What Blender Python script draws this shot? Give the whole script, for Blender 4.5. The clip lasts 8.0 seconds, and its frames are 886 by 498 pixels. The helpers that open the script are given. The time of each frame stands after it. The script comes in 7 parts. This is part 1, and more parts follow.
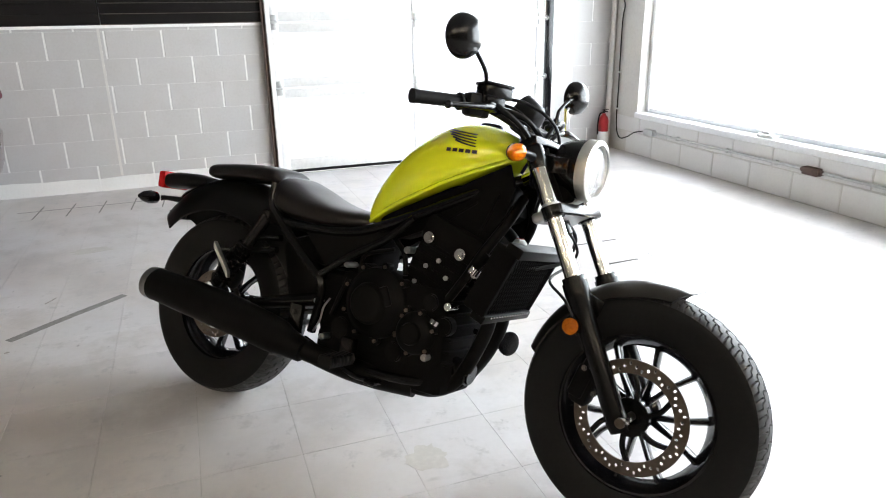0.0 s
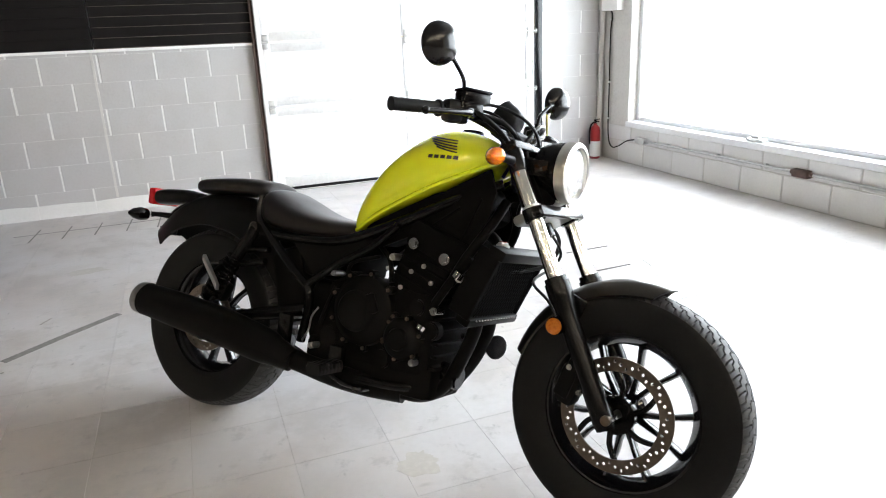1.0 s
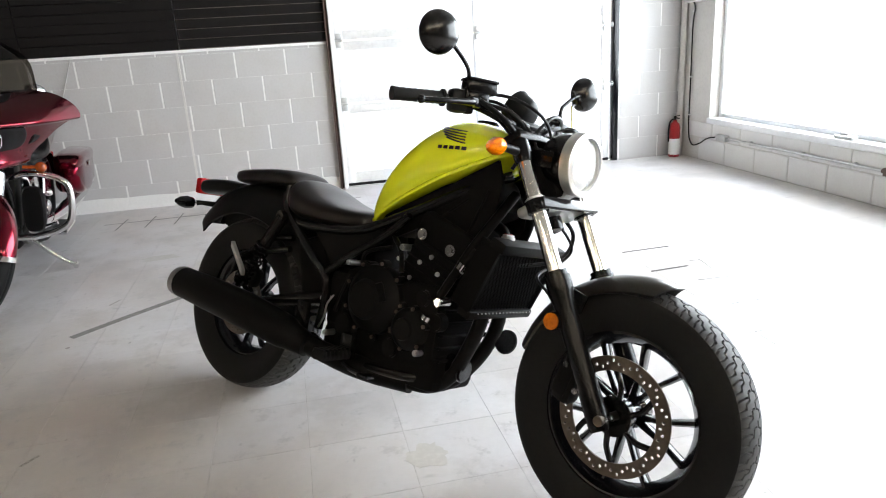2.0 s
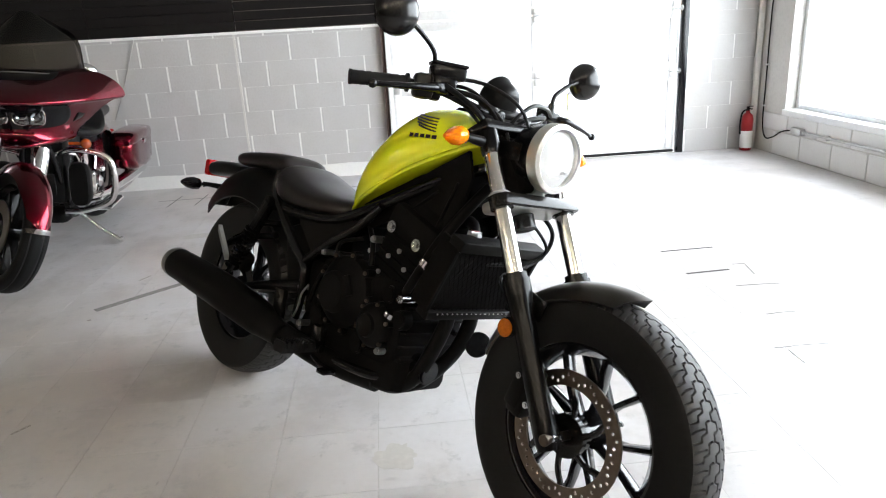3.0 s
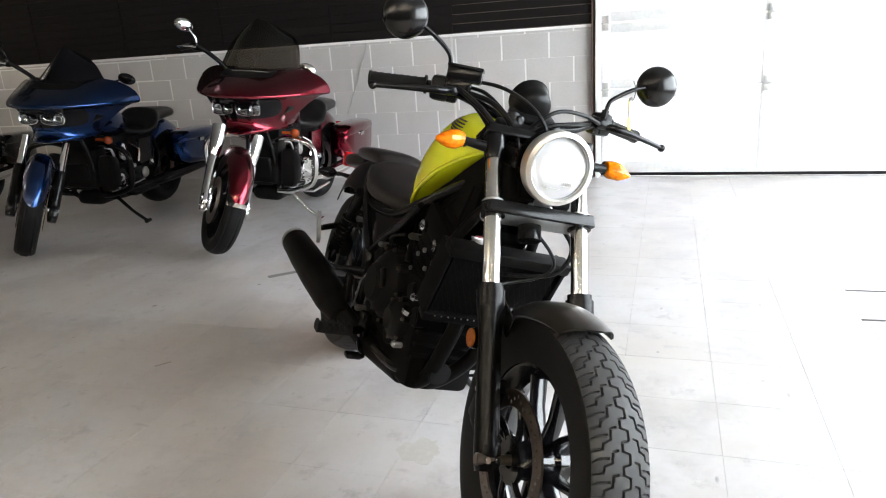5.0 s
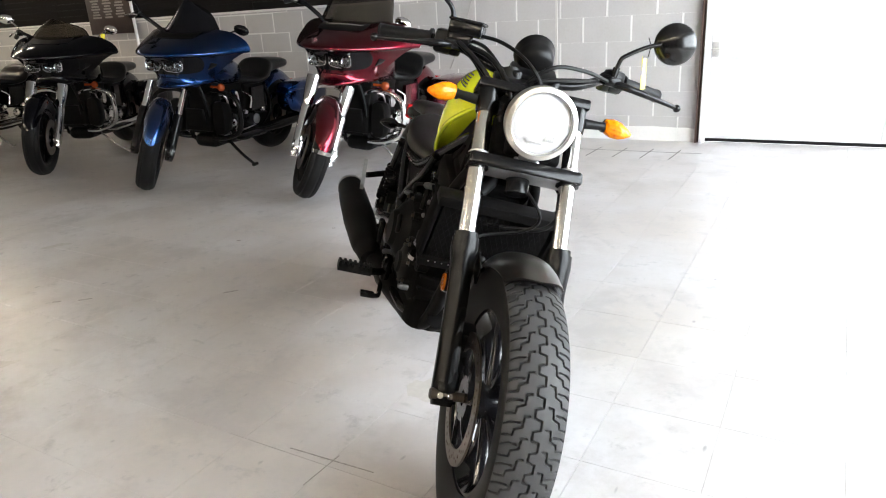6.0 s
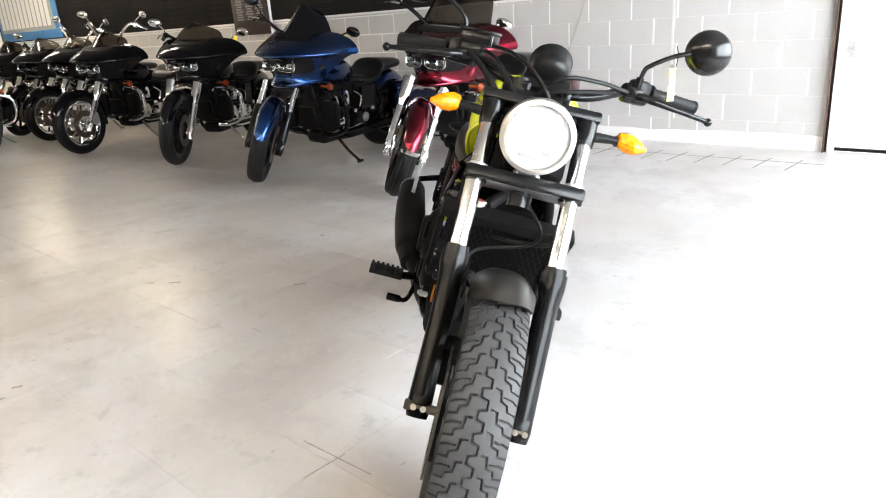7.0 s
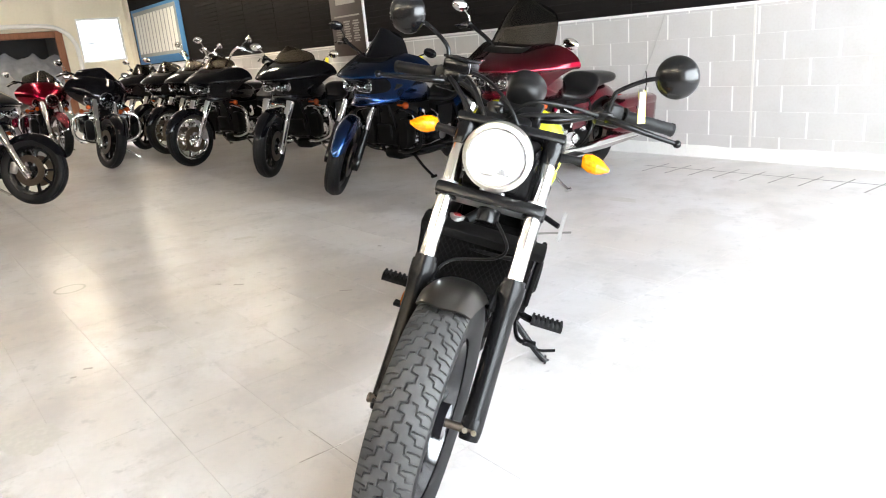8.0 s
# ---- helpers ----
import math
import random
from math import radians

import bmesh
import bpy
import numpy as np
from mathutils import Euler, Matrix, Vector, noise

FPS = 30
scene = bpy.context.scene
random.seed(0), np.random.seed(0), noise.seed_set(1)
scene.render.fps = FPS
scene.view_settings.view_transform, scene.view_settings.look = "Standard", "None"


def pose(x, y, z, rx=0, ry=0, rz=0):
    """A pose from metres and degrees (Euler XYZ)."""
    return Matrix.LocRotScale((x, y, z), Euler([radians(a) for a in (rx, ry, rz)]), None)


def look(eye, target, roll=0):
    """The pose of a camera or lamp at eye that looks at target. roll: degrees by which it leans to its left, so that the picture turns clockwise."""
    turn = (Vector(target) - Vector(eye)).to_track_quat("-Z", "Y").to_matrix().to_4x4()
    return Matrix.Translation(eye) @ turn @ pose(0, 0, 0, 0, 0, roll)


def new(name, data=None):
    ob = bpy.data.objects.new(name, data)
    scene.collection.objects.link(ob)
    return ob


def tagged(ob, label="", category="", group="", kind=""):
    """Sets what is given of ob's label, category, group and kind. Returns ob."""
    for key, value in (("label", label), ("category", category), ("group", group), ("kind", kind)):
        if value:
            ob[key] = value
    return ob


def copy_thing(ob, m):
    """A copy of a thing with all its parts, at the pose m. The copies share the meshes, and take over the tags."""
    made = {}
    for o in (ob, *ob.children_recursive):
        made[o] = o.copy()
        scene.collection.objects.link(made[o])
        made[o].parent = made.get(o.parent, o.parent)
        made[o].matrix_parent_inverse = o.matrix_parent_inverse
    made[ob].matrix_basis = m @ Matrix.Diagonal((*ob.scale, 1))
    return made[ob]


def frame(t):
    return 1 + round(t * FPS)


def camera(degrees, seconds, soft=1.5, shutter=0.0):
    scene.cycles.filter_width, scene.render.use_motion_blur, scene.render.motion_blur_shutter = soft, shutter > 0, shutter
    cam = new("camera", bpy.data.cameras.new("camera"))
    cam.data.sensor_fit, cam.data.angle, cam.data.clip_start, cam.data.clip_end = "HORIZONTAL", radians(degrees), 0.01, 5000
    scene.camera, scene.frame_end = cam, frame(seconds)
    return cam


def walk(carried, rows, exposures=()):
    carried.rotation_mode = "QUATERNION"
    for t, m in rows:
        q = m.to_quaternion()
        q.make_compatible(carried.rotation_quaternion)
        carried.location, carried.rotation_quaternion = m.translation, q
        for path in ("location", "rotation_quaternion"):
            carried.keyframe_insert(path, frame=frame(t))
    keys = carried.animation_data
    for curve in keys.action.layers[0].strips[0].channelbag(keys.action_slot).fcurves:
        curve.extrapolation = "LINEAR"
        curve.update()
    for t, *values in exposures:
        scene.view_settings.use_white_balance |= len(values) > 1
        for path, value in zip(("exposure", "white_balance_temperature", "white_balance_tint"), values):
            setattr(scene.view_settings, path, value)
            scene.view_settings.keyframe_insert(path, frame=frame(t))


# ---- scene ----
cam = camera(66.2, 8.0, soft=1.1)
PATH = [
    (0, (1.14, -5.94, 1.293), (1.79, -4.163, 0.643), -0.9),
    (0.5, (1.145, -5.949, 1.289), (1.809, -4.165, 0.674), -1.8),
    (1, (1.173, -5.984, 1.268), (1.827, -4.192, 0.664), -2.5),
    (1.5, (1.287, -6.034, 1.258), (1.792, -4.194, 0.66), -3.6),
    (1.7, (1.333, -6.062, 1.247), (1.783, -4.206, 0.660), -3.6),
    (3, (1.736, -5.991, 1.205), (1.883, -4.095, 0.586), -3.2),
    (3.5, (1.923, -6.051, 1.21), (1.821, -4.138, 0.635), -2.8),
    (4, (2.066, -6.08, 1.192), (1.748, -4.192, 0.614), -3.1),
    (4.2, (2.145, -6.065, 1.178), (1.755, -4.192, 0.596), -3.6),
    (5.3, (2.489, -5.896, 1.171), (1.767, -4.122, 0.595), -3.5),
    (5.5, (2.576, -5.901, 1.169), (1.773, -4.166, 0.58), -3.3),
    (6, (2.731, -5.862, 1.147), (1.779, -4.233, 0.484), -3.5),
    (6.5, (2.854, -5.744, 1.154), (1.755, -4.211, 0.487), -3.7),
    (7, (2.996, -5.653, 1.155), (1.722, -4.253, 0.509), -4.2),
    (7.5, (3.209, -5.603, 1.165), (1.811, -4.317, 0.539), -4.3),
    (8, (3.332, -5.508, 1.16), (1.83, -4.321, 0.582), -5.2),
]
EXPOSURES = [(0, 1.30, 6380, 12.5), (1.7, 1.30, 6380, 12.5), (3.0, 1.28, 6380, 12.5), (4.2, 1.30, 6380, 12.5), (5.5, 1.37, 6380, 12.5), (6.0, 1.60, 6380, 12.5), (6.5, 1.84, 6380, 12.5), (7.0, 2.09, 6380, 12.5), (8.0, 2.14, 6380, 12.5)]
walk(cam, [(t, look(eye, target, roll)) for t, eye, target, roll in PATH], EXPOSURES)


# ---- light ----
world = bpy.data.worlds.new("sky")
scene.world = world
world.use_nodes = True
wn = world.node_tree.nodes
sky = wn.new("ShaderNodeTexSky")
sky.sky_type, sky.sun_disc = "NISHITA", False
sky.sun_elevation, sky.sun_rotation = radians(49), radians(-18)
world.node_tree.links.new(sky.outputs[0], wn["Background"].inputs[0])
wn["Background"].inputs[1].default_value = 0.12


def lamp(name, kind, m, energy, colour=(1, 1, 1), size=(1, 1), spread=180):
    data = bpy.data.lights.new(name, kind)
    data.energy, data.color = energy, colour
    if kind == "AREA":
        data.shape, data.size, data.size_y, data.spread = "RECTANGLE", size[0], size[1], radians(spread)
    ob = new(name, data)
    ob.matrix_world = m
    return ob


sun = lamp("sun", "SUN", look((-1.6, 5, 6), (0, 0, 0)), 2.5, (1, 0.96, 0.9))
sun.data.angle = radians(0.5)
# sky light through the shop window and through the open bay at the far end
lamp("window_daylight", "AREA", look((5.30, -3.4, 1.5), (0.0, -3.4, 1.2)), 108, (0.86, 0.935, 1.0), (5.6, 2.1))

# ---- materials ----


def shader(name, colour, rough=0.5, metal=0.0, grain=0.0, scale=30.0, bump=0.0, tint=None, spots=0.0, coat=0.0, vary=0.0, trans=0.0, ior=1.45, rough_var=0.0, stretch=(1, 1, 1), world=False, dirt=0.0):
    """A Principled surface with two scales of variation, in object metres."""
    m = bpy.data.materials.new(name)
    m.use_nodes = True
    nt = m.node_tree
    n, l = nt.nodes, nt.links
    b = n["Principled BSDF"]
    b.inputs["Base Color"].default_value = (*colour, 1)
    b.inputs["Roughness"].default_value, b.inputs["Metallic"].default_value = rough, metal
    b.inputs["IOR"].default_value = ior
    b.inputs["Transmission Weight"].default_value = trans
    if coat:
        b.inputs["Coat Weight"].default_value, b.inputs["Coat Roughness"].default_value = coat, 0.04
    tc = n.new("ShaderNodeTexCoord")
    mp = n.new("ShaderNodeMapping")
    mp.inputs["Scale"].default_value = stretch
    geo = n.new("ShaderNodeNewGeometry")
    l.new(geo.outputs["Position"] if world else tc.outputs["Object"], mp.inputs[0])
    fine, wide = n.new("ShaderNodeTexNoise"), n.new("ShaderNodeTexNoise")
    fine.inputs["Scale"].default_value, fine.inputs["Detail"].default_value = scale, 5
    wide.inputs["Scale"].default_value, wide.inputs["Detail"].default_value = scale / 14, 4
    for x in (fine, wide):
        l.new(mp.outputs[0], x.inputs["Vector"])
    if grain or spots or vary:
        other = tint or tuple(c * 0.55 for c in colour)
        mix1 = n.new("ShaderNodeMix")
        mix1.data_type = "RGBA"
        mix1.inputs[6].default_value, mix1.inputs[7].default_value = (*colour, 1), (*other, 1)
        r1 = n.new("ShaderNodeMapRange")
        r1.inputs[1].default_value, r1.inputs[2].default_value, r1.inputs[4].default_value = 0.45, 0.75, grain
        l.new(fine.outputs[0], r1.inputs[0])
        r2 = n.new("ShaderNodeMapRange")
        r2.inputs[1].default_value, r2.inputs[2].default_value, r2.inputs[4].default_value = 0.48, 0.72, spots
        l.new(wide.outputs[0], r2.inputs[0])
        add = n.new("ShaderNodeMath")
        add.use_clamp = True
        l.new(r1.outputs[0], add.inputs[0])
        l.new(r2.outputs[0], add.inputs[1])
        out = add
        if vary:
            inf = n.new("ShaderNodeObjectInfo")
            mul = n.new("ShaderNodeMath")
            mul.operation = "MULTIPLY_ADD"
            mul.inputs[1].default_value = vary
            l.new(inf.outputs["Random"], mul.inputs[0])
            l.new(add.outputs[0], mul.inputs[2])
            out = mul
        l.new(out.outputs[0], mix1.inputs[0])
        last = mix1
        if dirt:
            # sparse scuffs and specks
            nz = n.new("ShaderNodeTexNoise")
            nz.inputs["Scale"].default_value, nz.inputs["Detail"].default_value, nz.inputs["Roughness"].default_value = 5.0, 9, 0.72
            l.new(mp.outputs[0], nz.inputs["Vector"])
            r4 = n.new("ShaderNodeMapRange")
            r4.inputs[1].default_value, r4.inputs[2].default_value, r4.inputs[4].default_value = 0.66, 0.74, dirt
            l.new(nz.outputs[0], r4.inputs[0])
            last = n.new("ShaderNodeMix")
            last.data_type = "RGBA"
            last.inputs[7].default_value = (*(c * 0.4 for c in colour), 1)
            l.new(mix1.outputs[2], last.inputs[6])
            l.new(r4.outputs[0], last.inputs[0])
        l.new(last.outputs[2], b.inputs["Base Color"])
    if rough_var:
        r3 = n.new("ShaderNodeMapRange")
        r3.inputs[1].default_value, r3.inputs[2].default_value = 0.35, 0.7
        r3.inputs[3].default_value, r3.inputs[4].default_value = max(0.02, rough - rough_var), rough + rough_var
        l.new(wide.outputs[0], r3.inputs[0])
        l.new(r3.outputs[0], b.inputs["Roughness"])
    if bump:
        bp = n.new("ShaderNodeBump")
        bp.inputs["Strength"].default_value, bp.inputs["Distance"].default_value = 0.6, bump
        l.new(fine.outputs[0], bp.inputs["Height"])
        l.new(bp.outputs[0], b.inputs["Normal"])
    return m


def floor_tile(name, colour):
    """Waxed vinyl: soft brownish smudges, fine chips and thin scuffs."""
    m = bpy.data.materials.new(name)
    m.use_nodes = True
    n, l = m.node_tree.nodes, m.node_tree.links
    b = n["Principled BSDF"]
    geo, inf = n.new("ShaderNodeNewGeometry"), n.new("ShaderNodeObjectInfo")

    def noise(scale, detail, rough, lo, hi, amount, stretch=None):
        t, r = n.new("ShaderNodeTexNoise"), n.new("ShaderNodeMapRange")
        t.inputs["Scale"].default_value, t.inputs["Detail"].default_value, t.inputs["Roughness"].default_value = scale, detail, rough
        if stretch:
            mp = n.new("ShaderNodeMapping")
            mp.inputs["Rotation"].default_value, mp.inputs["Scale"].default_value = stretch
            l.new(geo.outputs["Position"], mp.inputs[0])
            l.new(mp.outputs[0], t.inputs["Vector"])
        else:
            l.new(geo.outputs["Position"], t.inputs["Vector"])
        r.interpolation_type = "SMOOTHSTEP"
        r.inputs[1].default_value, r.inputs[2].default_value, r.inputs[4].default_value = lo, hi, amount
        l.new(t.outputs[0], r.inputs[0])
        return r.outputs[0]

    def over(below, fac, tone):
        mx = n.new("ShaderNodeMix")
        mx.data_type = "RGBA"
        mx.inputs[7].default_value = (*tone, 1)
        l.new(below, mx.inputs[6])
        l.new(fac, mx.inputs[0])
        return mx.outputs[2]

    base = n.new("ShaderNodeMix")
    base.data_type = "RGBA"
    base.inputs[6].default_value = (*colour, 1)
    base.inputs[7].default_value = (*(c * 0.90 for c in colour), 1)
    l.new(inf.outputs["Random"], base.inputs[0])
    col = over(base.outputs[2], noise(1.1, 3, 0.5, 0.36, 0.68, 0.7), (colour[0] * 0.80, colour[1] * 0.74, colour[2] * 0.66))
    col = over(col, noise(2.3, 8, 0.68, 0.48, 0.64, 0.75), (colour[0] * 0.70, colour[1] * 0.68, colour[2] * 0.66))
    col = over(col, noise(9, 7, 0.72, 0.55, 0.68, 0.75), tuple(c * 0.62 for c in colour))
    col = over(col, noise(5.5, 3, 0.55, 0.38, 0.72, 0.42), (colour[0] * 0.80, colour[1] * 0.76, colour[2] * 0.72))
    col = over(col, noise(38, 3, 0.6, 0.36, 0.76, 0.24), tuple(c * 0.75 for c in colour))
    col = over(col, noise(5.2, 2, 0.45, 0.72, 0.90, 0.9, ((0, 0, 0.35), (1, 2.6, 1))), tuple(c * 0.42 for c in colour))
    col = over(col, noise(15, 1, 0.45, 0.73, 0.88, 0.9, ((0, 0, -0.6), (2.2, 1, 1))), tuple(c * 0.38 for c in colour))
    l.new(col, b.inputs["Base Color"])
    b.inputs["Roughness"].default_value = 0.29
    bp = n.new("ShaderNodeBump")
    bp.inputs["Strength"].default_value, bp.inputs["Distance"].default_value = 0.3, 0.0012
    l.new(noise(7, 1, 0.4, 0.1, 0.9, 1.0), bp.inputs["Height"])
    l.new(bp.outputs[0], b.inputs["Normal"])
    return m


def glowing(name, colour, strength):
    m = bpy.data.materials.new(name)
    m.use_nodes = True
    b = m.node_tree.nodes["Principled BSDF"]
    b.inputs["Base Color"].default_value = (*colour, 1)
    b.inputs["Emission Color"].default_value = (*colour, 1)
    b.inputs["Emission Strength"].default_value = strength
    return m


def glass(name, colour, rough=0.02):
    m = bpy.data.materials.new(name)
    m.use_nodes = True
    n, l = m.node_tree.nodes, m.node_tree.links
    t, g, mx = n.new("ShaderNodeBsdfTransparent"), n.new("ShaderNodeBsdfGlossy"), n.new("ShaderNodeMixShader")
    w, pw, f = n.new("ShaderNodeLayerWeight"), n.new("ShaderNodeMath"), n.new("ShaderNodeMath")
    w.inputs[0].default_value = 0.5
    pw.operation, pw.inputs[1].default_value = "POWER", 4.0
    f.operation, f.inputs[1].default_value, f.inputs[2].default_value = "MULTIPLY_ADD", 0.85, 0.045
    l.new(w.outputs["Facing"], pw.inputs[0])
    l.new(pw.outputs[0], f.inputs[0])
    t.inputs[0].default_value = (*colour, 1)
    g.inputs["Roughness"].default_value = rough
    l.new(f.outputs[0], mx.inputs[0])
    l.new(t.outputs[0], mx.inputs[1])
    l.new(g.outputs[0], mx.inputs[2])
    l.new(mx.outputs[0], n["Material Output"].inputs[0])
    return m


def frosted(name, colour):
    """Moulded lamp glass: part clear, part scattering."""
    m = bpy.data.materials.new(name)
    m.use_nodes = True
    n, l = m.node_tree.nodes, m.node_tree.links
    b = n["Principled BSDF"]
    b.inputs["Base Color"].default_value, b.inputs["Roughness"].default_value = (*colour, 1), 0.08
    t, mx = n.new("ShaderNodeBsdfTransparent"), n.new("ShaderNodeMixShader")
    mx.inputs[0].default_value = 0.7
    l.new(b.outputs[0], mx.inputs[1])
    l.new(t.outputs[0], mx.inputs[2])
    l.new(mx.outputs[0], n["Material Output"].inputs[0])
    return m


def translucent(name, colour):
    """White panel that lets daylight soak through."""
    m = bpy.data.materials.new(name)
    m.use_nodes = True
    n, l = m.node_tree.nodes, m.node_tree.links
    b = n["Principled BSDF"]
    b.inputs["Base Color"].default_value, b.inputs["Roughness"].default_value = (*colour, 1), 0.45
    t, mx = n.new("ShaderNodeBsdfTranslucent"), n.new("ShaderNodeMixShader")
    t.inputs[0].default_value = (*colour, 1)
    mx.inputs[0].default_value = 0.6
    l.new(b.outputs[0], mx.inputs[1])
    l.new(t.outputs[0], mx.inputs[2])
    l.new(mx.outputs[0], n["Material Output"].inputs[0])
    return m


M_BLOCK = shader("painted_block", (0.475, 0.465, 0.46), 0.5, grain=0.25, scale=60, bump=0.0012, tint=(0.40, 0.38, 0.36), spots=0.3, vary=0.1, world=True)
M_MORTAR = shader("painted_joint", (0.74, 0.73, 0.71), 0.55, grain=0.15, scale=80, bump=0.0006, world=True)
M_TILE = floor_tile("vinyl_tile", (0.62, 0.605, 0.61))
M_SLAB = shader("floor_joint", (0.34, 0.325, 0.30), 0.8, grain=0.4, scale=20)
M_PLASTER = shader("painted_plaster", (0.6, 0.58, 0.55), 0.65, grain=0.2, scale=40, spots=0.25, bump=0.001)
M_CREAM = shader("cream_wall_paint", (0.80, 0.75, 0.62), 0.6, grain=0.2, scale=20, spots=0.2, tint=(0.66, 0.6, 0.48))
M_DARKWALL = shader("dark_wall_board", (0.05, 0.045, 0.04), 0.6, grain=0.3, scale=10, spots=0.3)
M_CEIL = shader("ceiling_paint", (0.22, 0.21, 0.195), 0.8, grain=0.2, scale=20, spots=0.2)
M_SLAT = shader("slat_board", (0.012, 0.0105, 0.0098), 0.75, ior=1.16, grain=0.4, scale=25, tint=(0.012, 0.01, 0.01), vary=0.3)
M_GROOVE = shader("slat_groove", (0.11, 0.092, 0.075), 0.5, grain=0.3, scale=25)
M_DOOR = translucent("translucent_panel", (0.85, 0.86, 0.87))
M_STEELW = shader("painted_steel", (0.75, 0.75, 0.74), 0.4, grain=0.2, scale=40, spots=0.2)
M_RUST = shader("brown_angle_iron", (0.12, 0.075, 0.06), 0.6, 0.3, grain=0.5, scale=30, spots=0.4)
M_GALV = shader("galvanised_steel", (0.55, 0.55, 0.54), 0.4, 0.9, grain=0.4, scale=50)
M_FRAMEW = shader("window_frame_paint", (0.78, 0.79, 0.80), 0.4, grain=0.15, scale=40)
M_GLASS = glass("clear_glass", (0.96, 0.98, 0.97))
M_CONCRETE = shader("concrete", (0.42, 0.41, 0.39), 0.85, grain=0.4, scale=8, spots=0.4, bump=0.002)
M_RUBBER = shader("tyre_rubber", (0.0065, 0.0065, 0.0068), 0.55, grain=0.4, scale=90, tint=(0.011, 0.0107, 0.0103), spots=0.3, bump=0.0004, ior=1.28)
M_BLACK = shader("satin_black_paint", (0.0048, 0.0048, 0.005), 0.2, grain=0.3, scale=120, tint=(0.0072, 0.0072, 0.0076), ior=1.33)
M_MATTE = shader("matte_black_coating", (0.0055, 0.0052, 0.005), 0.45, grain=0.4, scale=150, tint=(0.008, 0.0075, 0.007), bump=0.0003, ior=1.16)
M_PLASTIC = shader("black_plastic", (0.006, 0.006, 0.006), 0.34, grain=0.3, scale=200, bump=0.0003, ior=1.28)
M_GLOSSB = shader("gloss_black_paint", (0.003, 0.003, 0.004), 0.06, grain=0.2, scale=80, ior=1.42)
M_LEG = shader("black_cast_leg", (0.0045, 0.0045, 0.0048), 0.24, grain=0.3, scale=150, ior=1.27)
M_REFLECT = shader("amber_reflector", (0.50, 0.13, 0.006), 0.12, grain=0.8, scale=160, tint=(0.32, 0.06, 0.0), bump=0.002)
M_CHROME = shader("chrome", (0.8, 0.8, 0.8), 0.09, 1.0, grain=0.1, scale=60, tint=(0.6, 0.6, 0.6))
M_TUBE = shader("hard_chromed_tube", (0.70, 0.69, 0.66), 0.17, 1.0, grain=0.06, scale=14, tint=(0.62, 0.61, 0.58))
M_ALU = shader("cast_aluminium", (0.5, 0.5, 0.5), 0.35, 1.0, grain=0.3, scale=60, bump=0.0003)
M_STEEL = shader("brushed_steel", (0.42, 0.41, 0.4), 0.35, 1.0, grain=0.4, scale=90)
M_RIM = shader("gloss_black_wheel_paint", (0.004, 0.004, 0.005), 0.13, grain=0.2, scale=90, ior=1.6)
M_DISC = shader("brown_steel_disc", (0.16, 0.13, 0.105), 0.38, 1.0, grain=0.4, scale=90)
M_CLEAR = glass("clear_lamp_glass", (0.9, 0.92, 0.93))
M_YELLOW = shader("lime_yellow_paint", (0.88, 0.96, 0.014), 0.2, coat=0.7, grain=0.05, scale=200, tint=(0.82, 0.90, 0.012))
M_TREAD = shader("dusty_tread_rubber", (0.033, 0.0325, 0.032), 0.55, ior=1.38, grain=0.4, scale=60, tint=(0.054, 0.053, 0.052), spots=0.3, bump=0.0004)
M_SEAT = shader("seat_leatherette", (0.009, 0.0065, 0.006), 0.34, grain=0.3, scale=160, bump=0.0005, tint=(0.014, 0.010, 0.010), ior=1.42)
M_VINYL = shader("black_saddle_vinyl", (0.006, 0.0058, 0.0058), 0.3, grain=0.3, scale=140, bump=0.0004, ior=1.36)
M_AMBER = shader("amber_lens", (1.0, 0.27, 0.0), 0.1, grain=0.9, scale=90, tint=(0.9, 0.12, 0.0), bump=0.004)
M_REDLENS = shader("red_lens", (0.7, 0.015, 0.02), 0.15, trans=0.2)
M_RED = shader("candy_red_paint", (0.17, 0.0006, 0.012), 0.2, 1.0, coat=0.75, grain=0.15, scale=250)
M_BLUE = shader("metallic_blue_paint", (0.0013, 0.030, 0.135), 0.24, 1.0, coat=0.75, grain=0.15, scale=250)
M_SILLB = shader("white_painted_block", (0.70, 0.69, 0.68), 0.5, grain=0.25, scale=60, bump=0.0012, tint=(0.58, 0.565, 0.55), spots=0.3, vary=0.1, world=True)
M_MESH = shader("black_wire_mesh", (0.006, 0.0057, 0.0056), 0.7, grain=0.3, scale=200, ior=1.12)
M_TAG = shader("yellow_tag_card", (0.84, 0.74, 0.16), 0.6, grain=0.15, scale=80)
M_PALEGLOW = glowing("glowing_pale_panel", (0.97, 0.985, 1.0), 0.85)
M_OUTGLOW = glowing("glowing_white_panel", (0.97, 0.985, 1.0), 2.6)
M_FENDER = shader("dark_grey_metallic_paint", (0.062, 0.057, 0.050), 0.28, 0.9, grain=0.3, scale=200, tint=(0.082, 0.077, 0.069))
M_GLOSSM = shader("satin_black_mirror_shell", (0.005, 0.005, 0.0052), 0.22, grain=0.2, scale=80)
M_RING = shader("satin_lamp_ring", (0.74, 0.72, 0.67), 0.36, 1.0, grain=0.15, scale=120)
M_INK = shader("black_decal", (0.012, 0.012, 0.01), 0.3)
M_PAPER = shader("yellow_tag", (0.85, 0.72, 0.03), 0.5, grain=0.1, scale=60)
